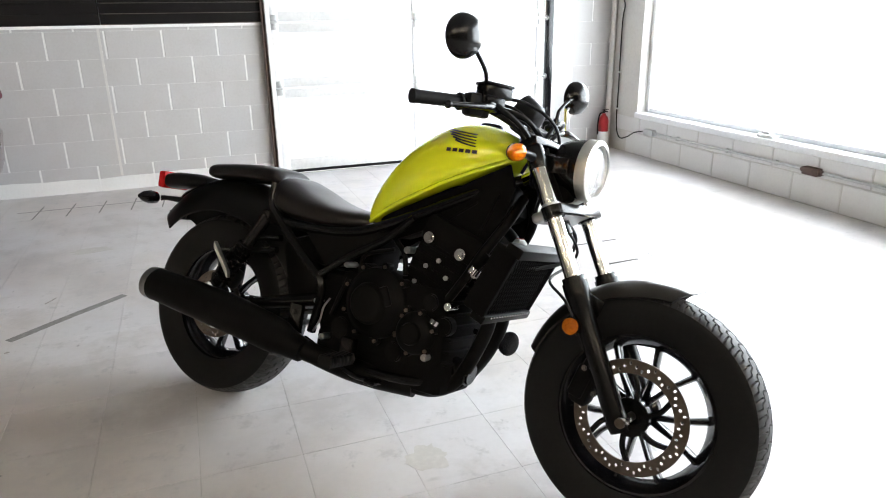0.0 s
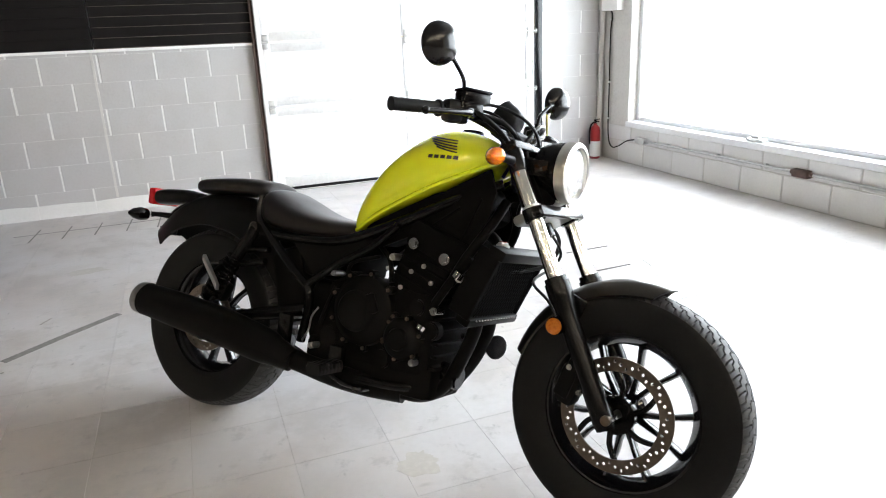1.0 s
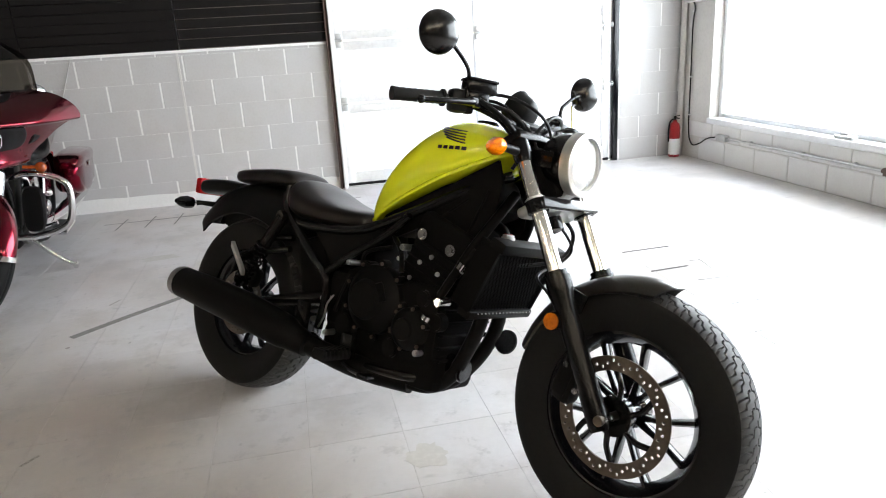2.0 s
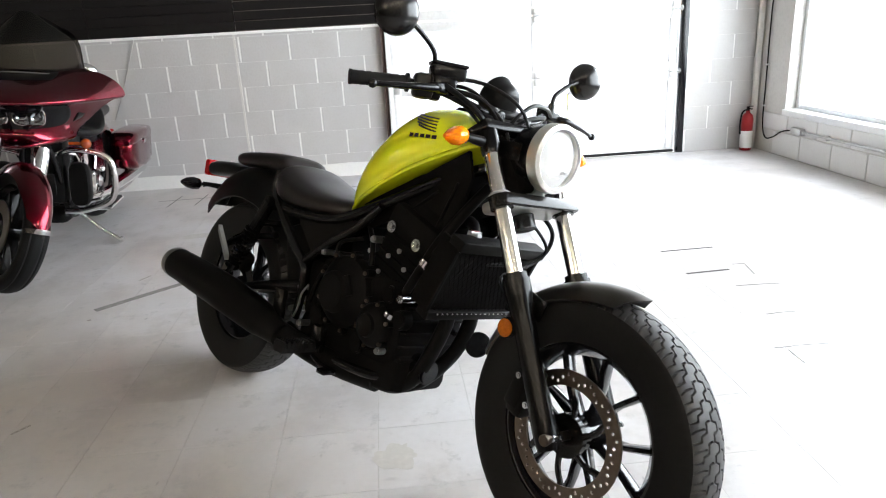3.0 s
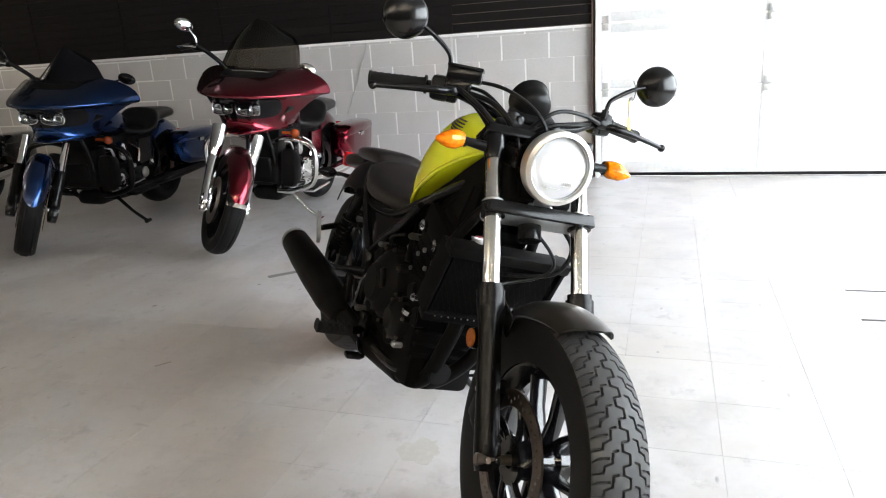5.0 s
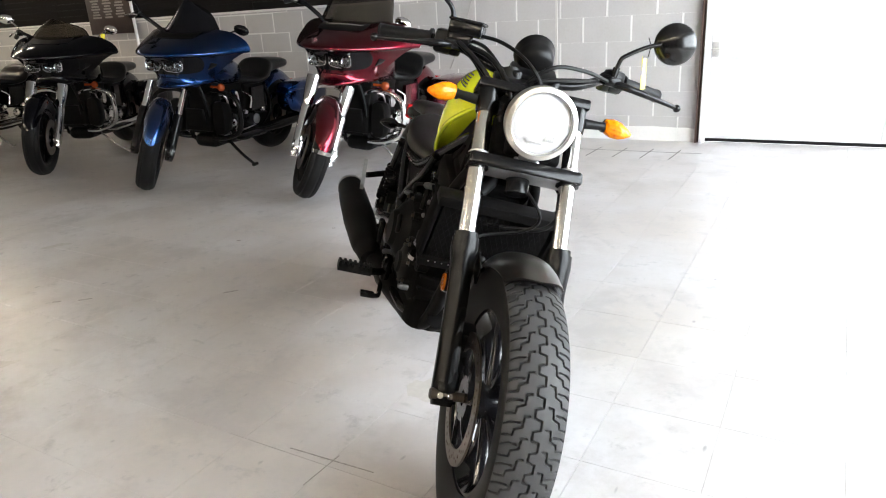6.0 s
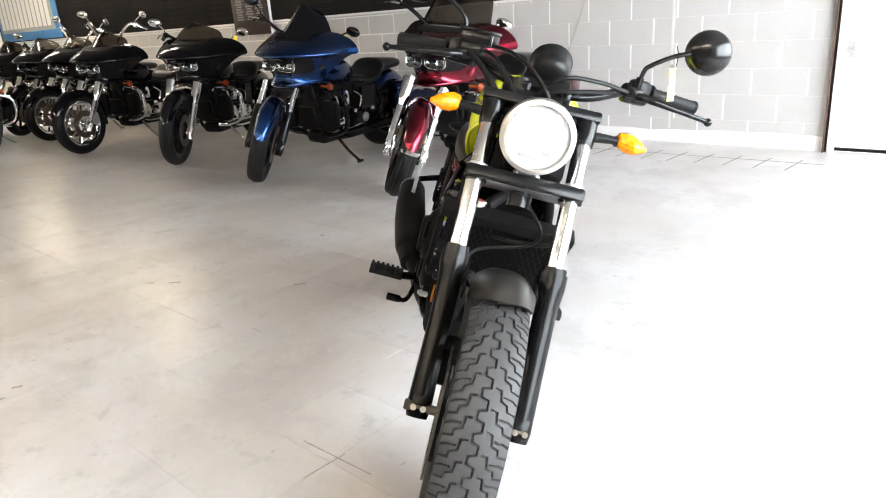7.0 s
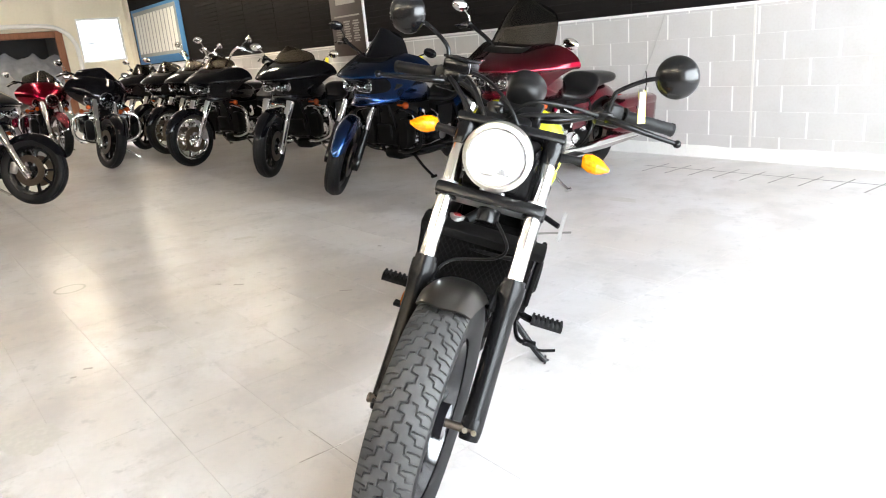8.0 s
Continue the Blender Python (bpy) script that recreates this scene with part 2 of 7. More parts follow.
M_MIRROR = shader("mirror_glass", (0.85, 0.86, 0.87), 0.02, 1.0)
M_SMOKE = glass("smoked_windscreen", (0.34, 0.315, 0.28))
M_AMBERD = shader("dark_amber_lens", (0.26, 0.045, 0.008), 0.15, grain=0.3, scale=300)
M_WHITE = shader("white_enamel", (0.8, 0.8, 0.78), 0.35, grain=0.1, scale=50)
M_REDPAINT = shader("red_enamel", (0.30, 0.012, 0.015), 0.3, grain=0.15, scale=60)

# ---- mesh helpers ----


def bmesh_new():
    return bmesh.new()


def part(name, bm, material, parent=None, label="", sharp=38):
    me = bpy.data.meshes.new(name)
    bmesh.ops.recalc_face_normals(bm, faces=bm.faces)
    bm.to_mesh(me)
    bm.free()
    for p in me.polygons:
        p.use_smooth = True
    me.set_sharp_from_angle(angle=radians(sharp))
    me.materials.append(material)
    ob = new(name, me)
    if parent is not None:
        ob.parent = parent
    if label:
        ob["label"] = label
    return ob


def thing(name, label, category, m=None, group="", kind=""):
    ob = new(name)
    ob.empty_display_size = 0.1
    if m is not None:
        ob.matrix_world = m
    return tagged(ob, label, category, group, kind)


def box(bm, c, s, bevel=0.0, m=None, seg=2):
    """A box with its centre c and sizes s, turned by m."""
    mm = Matrix.Translation(c) @ (m or Matrix()) @ Matrix.Diagonal((*s, 1))
    g = bmesh.ops.create_cube(bm, size=1, matrix=mm)
    if bevel:
        es = {e for v in g["verts"] for e in v.link_edges}
        bmesh.ops.bevel(bm, geom=list(es), offset=bevel, segments=seg, affect="EDGES", profile=0.5)
    return bm


def rod(bm, a, b, r, r2=None, n=14, bevel=0.0):
    """A round bar from a to b."""
    a, b = Vector(a), Vector(b)
    d = b - a
    q = Vector((0, 0, 1)).rotation_difference(d).to_matrix().to_4x4()
    m = Matrix.Translation((a + b) / 2) @ q
    g = bmesh.ops.create_cone(bm, cap_ends=True, segments=n, radius1=r, radius2=r if r2 is None else r2, depth=d.length, matrix=m)
    if bevel:
        es = {e for v in g["verts"] for e in v.link_edges if len(e.link_faces) == 2 and any(len(f.verts) > 4 for f in e.link_faces)}
        bmesh.ops.bevel(bm, geom=list(es), offset=bevel, segments=2, affect="EDGES")
    return bm


def ball(bm, c, r, m=None, n=16):
    s = r if hasattr(r, "__len__") else (r, r, r)
    bmesh.ops.create_uvsphere(bm, u_segments=n, v_segments=n * 2 // 3, radius=1, matrix=Matrix.Translation(c) @ (m or Matrix()) @ Matrix.Diagonal((*s, 1)))
    return bm


def spline(pts, k=6):
    """Points of a smooth curve through pts."""
    P = [Vector(p) for p in pts]
    P = [P[0] * 2 - P[1]] + P + [P[-1] * 2 - P[-2]]
    out = []
    for i in range(1, len(P) - 2):
        a, b, c, d = P[i - 1:i + 3]
        for j in range(k):
            t = j / k
            out.append(0.5 * (2 * b + (c - a) * t + (2 * a - 5 * b + 4 * c - d) * t * t + (3 * b - a - 3 * c + d) * t ** 3))
    return out + [P[-2]]


def loft(bm, rings, caps=True, closed=False):
    """A skin over rings of equally many points."""
    vs = [[bm.verts.new(p) for p in ring] for ring in rings]
    n = len(vs[0])
    for a, b in zip(vs, vs[1:] + ([vs[0]] if closed else [])):
        for i in range(n):
            bm.faces.new((a[i], a[(i + 1) % n], b[(i + 1) % n], b[i]))
    if caps and not closed:
        bm.faces.new(vs[0][::-1])
        bm.faces.new(vs[-1])
    return bm


def pipe(bm, pts, r, n=10, k=6, smooth=True):
    """A round tube along pts; r a number or one per point."""
    P = spline(pts, k) if smooth else [Vector(p) for p in pts]
    rs = r if hasattr(r, "__len__") else [r] * len(pts)
    m = len(P) - 1
    rings, up = [], Vector((0.13, 0.31, 0.94))
    for i, p in enumerate(P):
        d = (P[min(i + 1, m)] - P[max(i - 1, 0)]).normalized()
        x = up.cross(d)
        if x.length < 0.05:
            x = Vector((1, 0, 0)).cross(d)
        x.normalize()
        y = d.cross(x)
        up = y if i else up
        u = i / m * (len(rs) - 1)
        j = min(int(u), len(rs) - 2)
        rad = rs[j] + (rs[j + 1] - rs[j]) * (u - j)
        rings.append([p + x * (rad * math.cos(a)) + y * (rad * math.sin(a)) for a in (2 * math.pi * q / n for q in range(n))])
        up = d.cross(x)
    return loft(bm, rings)


def lathe(bm, prof, c=(0, 0, 0), axis="y", n=48, closed=False):
    """Turns a profile of (radius, along) about an axis through c."""
    rings = []
    for q in range(n):
        a = 2 * math.pi * q / n
        ring = []
        for r, h in prof:
            u, v = r * math.cos(a), r * math.sin(a)
            ring.append(Vector(c) + Vector({"y": (u, h, v), "z": (u, v, h), "x": (h, u, v)}[axis]))
        rings.append(ring)
    vs = [[bm.verts.new(p) for p in ring] for ring in rings]
    m = len(prof)
    for i in range(n):
        a, b = vs[i], vs[(i + 1) % n]
        for j in range(m if closed else m - 1):
            bm.faces.new((a[j], a[(j + 1) % m], b[(j + 1) % m], b[j]))
    bmesh.ops.remove_doubles(bm, verts=bm.verts, dist=1e-6)
    return bm


def oval(x, cy, cz, w, h, n=24, p=2.4, top=None):
    """A ring of a superellipse in the plane x; top sets its own exponent for the upper half."""
    out = []
    for q in range(n):
        a = 2 * math.pi * q / n
        c, s = math.cos(a), math.sin(a)
        e = top if (top and s > 0) else p
        out.append(Vector((x, cy + w / 2 * math.copysign(abs(c) ** (2 / e), c), cz + h / 2 * math.copysign(abs(s) ** (2 / e), s))))
    return out


def moved(bm, m):
    bmesh.ops.transform(bm, matrix=m, verts=bm.verts)
    return bm


def slab(name, lo, hi, material, parent=None, bevel=0.0, label=""):
    bm = bmesh_new()
    box(bm, [(a + b) / 2 for a, b in zip(lo, hi)], [b - a for a, b in zip(lo, hi)], bevel)
    return part(name, bm, material, parent, label)


def structure(ob, label, category):
    return tagged(ob, label, category, kind="structure")


# ---- the room ----
X0, X1, Y0, TOP = -15.5, 5.12, -9.0, 3.0
DOOR_L, DOOR_R, DOOR_H = 1.83, 4.39, 2.45

floor = structure(slab("floor", (X0, Y0, -0.15), (X1 + 0.2, 0.05, -0.004), M_SLAB), "worn pale vinyl tile floor with thin dark joints", "floor")
ground = structure(slab("ground", (-400, -400, -0.4), (400, 400, -0.16), M_CONCRETE), "pale sunlit concrete yard outside the building", "ground")
ceiling = structure(slab("ceiling", (X0, Y0, TOP), (X1 + 0.2, 0.2, TOP + 0.15), M_CEIL), "dim grey-brown ceiling of the showroom", "ceiling")

# back wall core, joints 4 mm behind the block faces
bm = bmesh_new()
for lo, hi in (((X0, 0.004, 0), (DOOR_L - 0.04, 0.2, TOP)), ((DOOR_R + 0.04, 0.004, 0), (X1 + 0.2, 0.2, TOP)), ((DOOR_L - 0.04, 0.004, DOOR_H), (DOOR_R + 0.04, 0.2, TOP))):
    box(bm, [(a + b) / 2 for a, b in zip(lo, hi)], [b - a for a, b in zip(lo, hi)])
wall_north = structure(part("wall_north", bm, M_MORTAR), "pale grey painted concrete block wall", "wall")
# unseen closing wall, kept dark so little light bounces onto the bike's near side
slab_front = slab("wall_south", (X0, Y0 - 0.2, 0), (X1 + 0.2, Y0, TOP), M_DARKWALL)
structure(slab_front, "plain unseen wall behind the walk, made dark to cut bounce light", "wall")

# window wall
WY0, WY1, SILL, HEAD = -6.4, -0.47, 0.40, 2.6
bm = bmesh_new()
for lo, hi in (((X1 + 0.004, Y0, 0), (X1 + 0.2, 0.004, SILL - 0.05)), ((X1, WY1, SILL - 0.05), (X1 + 0.2, 0.004, TOP)), ((X1, Y0, SILL - 0.05), (X1 + 0.2, WY0, TOP)), ((X1, WY0, HEAD), (X1 + 0.2, WY1, TOP))):
    box(bm, [(a + b) / 2 for a, b in zip(lo, hi)], [b - a for a, b in zip(lo, hi)])
wall_east = structure(part("wall_east", bm, M_PLASTER), "painted wall under and beside the large shop window", "wall")
window = thing("window_1", "large shop window with a pale painted frame and sill", "window", kind="structure")
bm = bmesh_new()
box(bm, (X1 + 0.1, (WY0 + WY1) / 2, SILL - 0.025), (0.26, WY1 - WY0, 0.05), 0.006)
part("window_sill", bm, M_FRAMEW, window)
bm = bmesh_new()
for y in (WY1 - 0.0225, WY0 + 0.0225):
    box(bm, (X1 + 0.13, y, (SILL + HEAD) / 2), (0.08, 0.045, HEAD - SILL), 0.005)
for z in (SILL + 0.0175, HEAD - 0.0175):
    box(bm, (X1 + 0.13, (WY0 + WY1) / 2, z), (0.07, WY1 - WY0 - 0.094, 0.035), 0.004)
part("window_frame", bm, M_FRAMEW, window)
pane = slab("pane", (X1 + 0.125, WY0 + 0.045, SILL + 0.035), (X1 + 0.131, WY1 - 0.045, HEAD - 0.035), M_GLASS, window)
pane.visible_shadow = False

# self-lit panel added beyond the shop window, standing in for blown-out daylight
slab("backdrop", (8.6, -26.0, -0.16), (8.7, 10.0, 9.0), M_OUTGLOW)
structure(bpy.data.objects["backdrop"], "plain white panel outside the shop window, added to glow as daylight", "backdrop")

# far end wall with a bay open to daylight
bm = bmesh_new()
for lo, hi in (((X0 - 0.2, -0.18, 0), (X0, 0.2, TOP)), ((X0 - 0.2, -1.22, 0), (X0, -0.18, 1.45)), ((X0 - 0.2, -1.22, 2.48), (X0, -0.18, TOP)), ((X0 - 0.2, -1.58, 0), (X0, -1.22, TOP)), ((X0 - 0.2, -7.0, 2.24), (X0, -1.58, TOP)), ((X0 - 0.2, Y0, 0), (X0, -7.0, TOP))):
    box(bm, [(a + b) / 2 for a, b in zip(lo, hi)], [b - a for a, b in zip(lo, hi)])
structure(part("wall_west", bm, M_CREAM), "cream far end wall with a window and an open bay", "wall")

far_window = thing("window_2", "small bright window in the far end wall", "window", kind="structure")
bm = bmesh_new()
for y in (-1.195, -0.205):
    box(bm, (X0 - 0.08, y, 1.965), (0.06, 0.05, 1.03), 0.004)
for z in (1.475, 1.90, 2.455):
    box(bm, (X0 - 0.08, -0.70, z), (0.05, 0.936, 0.05 if z != 1.90 else 0.03), 0.004)
part("window_frame", bm, M_FRAMEW, far_window)
for a, b in ((1.50, 1.885), (1.915, 2.43)):
    slab("pane", (X0 - 0.084, -1.17, a), (X0 - 0.078, -0.23, b), M_GLASS, far_window).visible_shadow = False
# weaker emitting panel added behind this window so its panes read white
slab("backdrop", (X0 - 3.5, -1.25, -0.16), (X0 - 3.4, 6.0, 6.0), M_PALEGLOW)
structure(bpy.data.objects["backdrop.001"], "plain pale panel behind the far window, added to glow as daylight", "backdrop")

# overhead door
door = thing("door_1", "closed white translucent sectional garage door", "garage door", kind="structure")
seams = [0.03, 0.73, 1.26, 1.80, 2.44]
for a, b in zip(seams, seams[1:]):
    bm = bmesh_new()
    box(bm, ((DOOR_L + DOOR_R) / 2, 0.075, (a + b) / 2), (DOOR_R - DOOR_L, 0.012, b - a - 0.008), 0.003)
    part("door_panel", bm, M_DOOR, door)
    bm = bmesh_new()
    for z in (a + 0.045, b - 0.045):
        box(bm, ((DOOR_L + DOOR_R) / 2, 0.055, z), (DOOR_R - DOOR_L - 0.02, 0.026, 0.075 if z > 0.2 else 0.1), 0.004)
    for x in (DOOR_L + 0.05, (DOOR_L + DOOR_R) / 2, DOOR_R - 0.05):
        box(bm, (x, 0.052, (a + b) / 2), (0.075, 0.03, b - a - 0.02), 0.004)
    part("door_rail", bm, M_STEELW, door)
for z in seams[1:-1]:
    for x in (DOOR_L + 0.05, (DOOR_L + DOOR_R) / 2, DOOR_R - 0.05):
        bm = bmesh_new()
        box(bm, (x, 0.032, z - 0.03), (0.05, 0.008, 0.055), 0.002)
        box(bm, (x, 0.032, z + 0.03), (0.05, 0.008, 0.055), 0.002)
        rod(bm, (x - 0.03, 0.026, z), (x + 0.03, 0.026, z), 0.009, n=10)
        side = -1 if x < 2.5 else 1
        if x < 2.5 or x > 3.8:
            rod(bm, (x, 0.02, z), (x + side * 0.07, 0.02, z), 0.006, n=8)
            rod(bm, (x + side * 0.05, 0.02, z), (x + side * 0.065, 0.02, z), 0.024, n=14)
        part("hinge", bm, M_GALV, door)
bm = bmesh_new()
box(bm, ((DOOR_L + DOOR_R) / 2, 0.06, 0.016), (DOOR_R - DOOR_L - 0.01, 0.04, 0.03), 0.008)
part("bottom_seal", bm, M_RUBBER, door)
bm = bmesh_new()
box(bm, (DOOR_L - 0.050, -0.022, 1.22), (0.010, 0.060, 2.44), 0.002)
box(bm, (DOOR_L - 0.028, -0.004, 1.22), (0.034, 0.008, 2.44), 0.002)
part("jamb_angle", bm, M_RUST, door, "brown angle iron along the door jamb")
bm = bmesh_new()
box(bm, (DOOR_L - 0.012, -0.030, 1.22), (0.026, 0.044, 2.44), 0.004)
box(bm, (DOOR_L + 0.008, 0.000, 1.22), (0.014, 0.018, 2.44), 0.003)
part("door_track", bm, M_STEELW, door, "pale steel door track")
for x, s in ((DOOR_R, 1),):
    bm = bmesh_new()
    box(bm, (x + s * 0.018, 0.03, 1.22), (0.02, 0.07, 2.44), 0.003)
    box(bm, (x + s * 0.035, -0.004, 1.22), (0.05, 0.006, 2.44), 0.001)
    part("door_track", bm, M_GLOSSB, door)

# slat boards above the blocks
slat_wall = thing("slat_wall", "dark slatted display boards fixed above the block wall", "wall panel", kind="structure")
PANELS = [(-11.0 + 1.16 * i, -11.0 + 1.16 * (i + 1)) for i in range(10)] + [(0.6, 1.785)]
for a, b in PANELS:
    bm = bmesh_new()
    box(bm, ((a + b) / 2, -0.006, 2.13), (b - a - 0.004, 0.012, 1.74))
    part("board", bm, M_GROOVE if a > 0.5 else M_SLAT, slat_wall)
slat_mesh = None
for a, b in PANELS:
    for i in range(22):
        z = 1.268 + 0.0762 * i
        if slat_mesh is None:
            bm = bmesh_new()
            box(bm, (0, 0, 0), (1.152, 0.012, 0.0705), 0.002, seg=1)
            s = part("slat", bm, M_SLAT, slat_wall)
            slat_mesh = s.data
        else:
            s = new("slat", slat_mesh)
            s.parent = slat_wall
        s.location = ((a + b) / 2, -0.0185, z + 0.036)
        s.scale = ((b - a - 0.006) / 1.152, 1, 1)

# ---- the lime motorcycle ----
WB, RF, RR, RAKE = 1.488, 0.318, 0.323, radians(28)
HEAD_AXIS = Vector((-math.sin(RAKE), 0, math.cos(RAKE)))
HEAD_FOOT = Vector((WB + 0.110, 0, 0))
STEER = Matrix.Translation(HEAD_FOOT) @ Matrix.Rotation(radians(-5.4), 4, HEAD_AXIS) @ Matrix.Translation(-HEAD_FOOT)
FORK_Y = 0.115


def fork_at(z, y=0.0, out=0.0):
    """A point on the fork's line at the height z, out metres ahead of it."""
    x = 1.477 - (z - 0.30) * 0.505
    return Vector((x + out * 0.889, y, z + out * 0.459))


def tread_tyre(R, w, rim, rows, cols, pitch_n, deep=0.0055):
    """A tyre whose grooves are cut into its crown: two stepped lines and slanting side grooves."""
    u = np.arange(rows) / rows * pitch_n
    v = np.linspace(-1, 1, cols)
    U, V = np.meshgrid(u, v, indexing="ij")
    cut = np.zeros_like(U)
    lines = []
    zig = [(0.0, 0.08), (0.40, 0.08), (0.50, -0.10), (0.90, -0.10), (1.0, 0.08)]
    lines += list(zip(zig, zig[1:]))
    for s in (1, -1):
        sh = 1.05 if s > 0 else 0.55
        stair = [(0.0, 0.22), (0.05, 0.35), (0.52, 0.38), (0.66, 0.58), (0.94, 0.61), (1.02, 0.93)]
        sipe = [(0.33, 0.46), (0.36, 0.72), (0.50, 0.94)]
        for poly in (stair, sipe):
            lines += [((sh - a[0], s * a[1]), (sh - b[0], s * b[1])) for a, b in zip(poly, poly[1:])]
    lap = 2 * math.pi * R / pitch_n
    half = w * 0.62
    for (u0, v0), (u1, v1) in lines:
        for k in (-2, -1, 0, 1):
            pu, pv = ((U % 1.0) - u0 - k) * lap, (V - v0) * half
            du, dv = (u1 - u0) * lap, (v1 - v0) * half
            t = np.clip((pu * du + pv * dv) / (du * du + dv * dv), 0, 1)
            d = np.hypot(pu - t * du, pv - t * dv)
            cut = np.maximum(cut, np.clip((0.0021 - d) / 0.0008, 0, 1))
    cut *= (np.abs(V) < 0.95)
    # crown: a flattened arc from shoulder to shoulder
    ang = V * radians(66)
    hw, hh = w / 2, w * 0.36
    y = hw * np.sin(ang) / math.sin(radians(66))
    r = R - hh * (1 - np.cos(ang)) * 0.78 - cut * deep
    A = 2 * np.pi * np.arange(rows) / rows
    ca, sa = np.cos(A)[:, None], np.sin(A)[:, None]
    P = np.stack([r * ca, y, r * sa], -1)
    re = R - hh * (1 - math.cos(radians(66))) * 0.78
    wall = [(re - 0.012, hw * 1.03), (re - 0.032, hw * 1.02), (rim + 0.022, hw * 0.9), (rim + 0.008, hw * 0.82), (rim - 0.004, hw * 0.74)]
    left = np.stack([np.stack([rr * np.cos(A), np.full(rows, yy), rr * np.sin(A)], -1) for rr, yy in wall], 1)
    right = left[:, ::-1] * np.array([1, -1, 1])
    G = np.concatenate([right, P, left], 1)
    n = G.shape[1]
    verts = G.reshape(-1, 3)
    i, j = np.meshgrid(np.arange(rows), np.arange(n - 1), indexing="ij")
    a, b = i * n + j, ((i + 1) % rows) * n + j
    faces = np.stack([a, b, b + 1, a + 1], -1).reshape(-1, 4)
    me = bpy.data.meshes.new("tyre")
    me.from_pydata(verts.tolist(), [], faces.tolist())
    me.polygons.foreach_set("use_smooth", [True] * len(faces))
    me.set_sharp_from_angle(angle=radians(35))
    me.materials.append(M_RUBBER)
    me.materials.append(M_TREAD)
    crown = ((j >= 6) & (j < n - 7)).reshape(-1)
    me.polygons.foreach_set("material_index", crown.astype(int).tolist())
    me.update()
    return me


def arc_shell(bm, c, r0, r1, a0, a1, halfw, thick=0.004, lip=0.25, n=26, m=11, tip=0.0):
    """A mudguard: a curved shell about the axle c from angle a0 to a1 (degrees), r0 to r1 metres away; halfw: half-widths along it."""
    outer, inner = [], []
    for i in range(n):
        t = i / (n - 1)
        a, r = radians(a0 + (a1 - a0) * t), r0 + (r1 - r0) * t
        u = t * (len(halfw) - 1)
        k = min(int(u), len(halfw) - 2)
        hw = halfw[k] + (halfw[k + 1] - halfw[k]) * (u - k)
        ro, ri = [], []
        for j in range(m):
            s = -1 + 2 * j / (m - 1)
            drop = hw * lip * abs(s) ** 3.2 + hw * 0.12 * s * s
            b = a - radians(a1 - a0) * tip * s * s * t ** 3
            for ring, off in ((ro, 0), (ri, thick)):
                q = r - drop - off
                ring.append(Vector((c[0] + q * math.cos(b), s * (hw - off), c[1] + q * math.sin(b))))
        outer.append(ro)
        inner.append(ri)
    return loft(bm, [o + i[::-1] for o, i in zip(outer, inner)])


def bolt(bm, p, d, r=0.007, h=0.006):
    d = Vector(d).normalized()
    p = Vector(p)
    rod(bm, p, p + d * h, r, n=8)
    rod(bm, p + d * h, p + d * (h + 0.002), r * 0.55, n=6)


def spoked_rim(parent_wheel, x, z, R, w, spokes, m=None, twin=True):
    bm = bmesh_new()
    prof = [(R + 0.006, -w / 2), (R + 0.006, -w / 2 + 0.008), (R - 0.012, -w / 2 + 0.022), (R - 0.022, 0), (R - 0.012, w / 2 - 0.022), (R + 0.006, w / 2 - 0.008), (R + 0.006, w / 2),
            (R - 0.008, w / 2), (R - 0.026, w / 2 - 0.022), (R - 0.034, 0), (R - 0.026, -w / 2 + 0.022), (R - 0.008, -w / 2)]
    lathe(bm, prof, (x, 0, z), n=72, closed=True)
    lathe(bm, [(0.012, -0.055), (0.038, -0.055), (0.042, -0.03), (0.033, -0.02), (0.033, 0.02), (0.045, 0.03), (0.045, 0.055), (0.012, 0.055)], (x, 0, z), n=32, closed=True)
    for i in range(spokes):
        a = 2 * math.pi * i / spokes + 0.15
        b = a + (0.16 if i % 2 else -0.16) if twin else a
        ends = []
        for rad, ang, hw, dep in ((0.036, b, 0.008, 0.022), (R * 0.55, (a + b) / 2, 0.007, 0.018), (R - 0.024, a, 0.009, 0.02)):
            c, t = Vector((math.cos(ang), 0, math.sin(ang))), Vector((-math.sin(ang), 0, math.cos(ang)))
            o = Vector((x, 0, z)) + c * rad
            ends.append([o + t * hw * sx + Vector((0, dep * sy, 0)) for sx, sy in ((-1, -0.6), (-0.4, -1), (0.4, -1), (1, -0.6), (1, 0.6), (0.4, 1), (-0.4, 1), (-1, 0.6))])
        loft(bm, ends)
    if m:
        moved(bm, m)
    return part("rim", bm, M_RIM, parent_wheel, "black cast spoked rim")


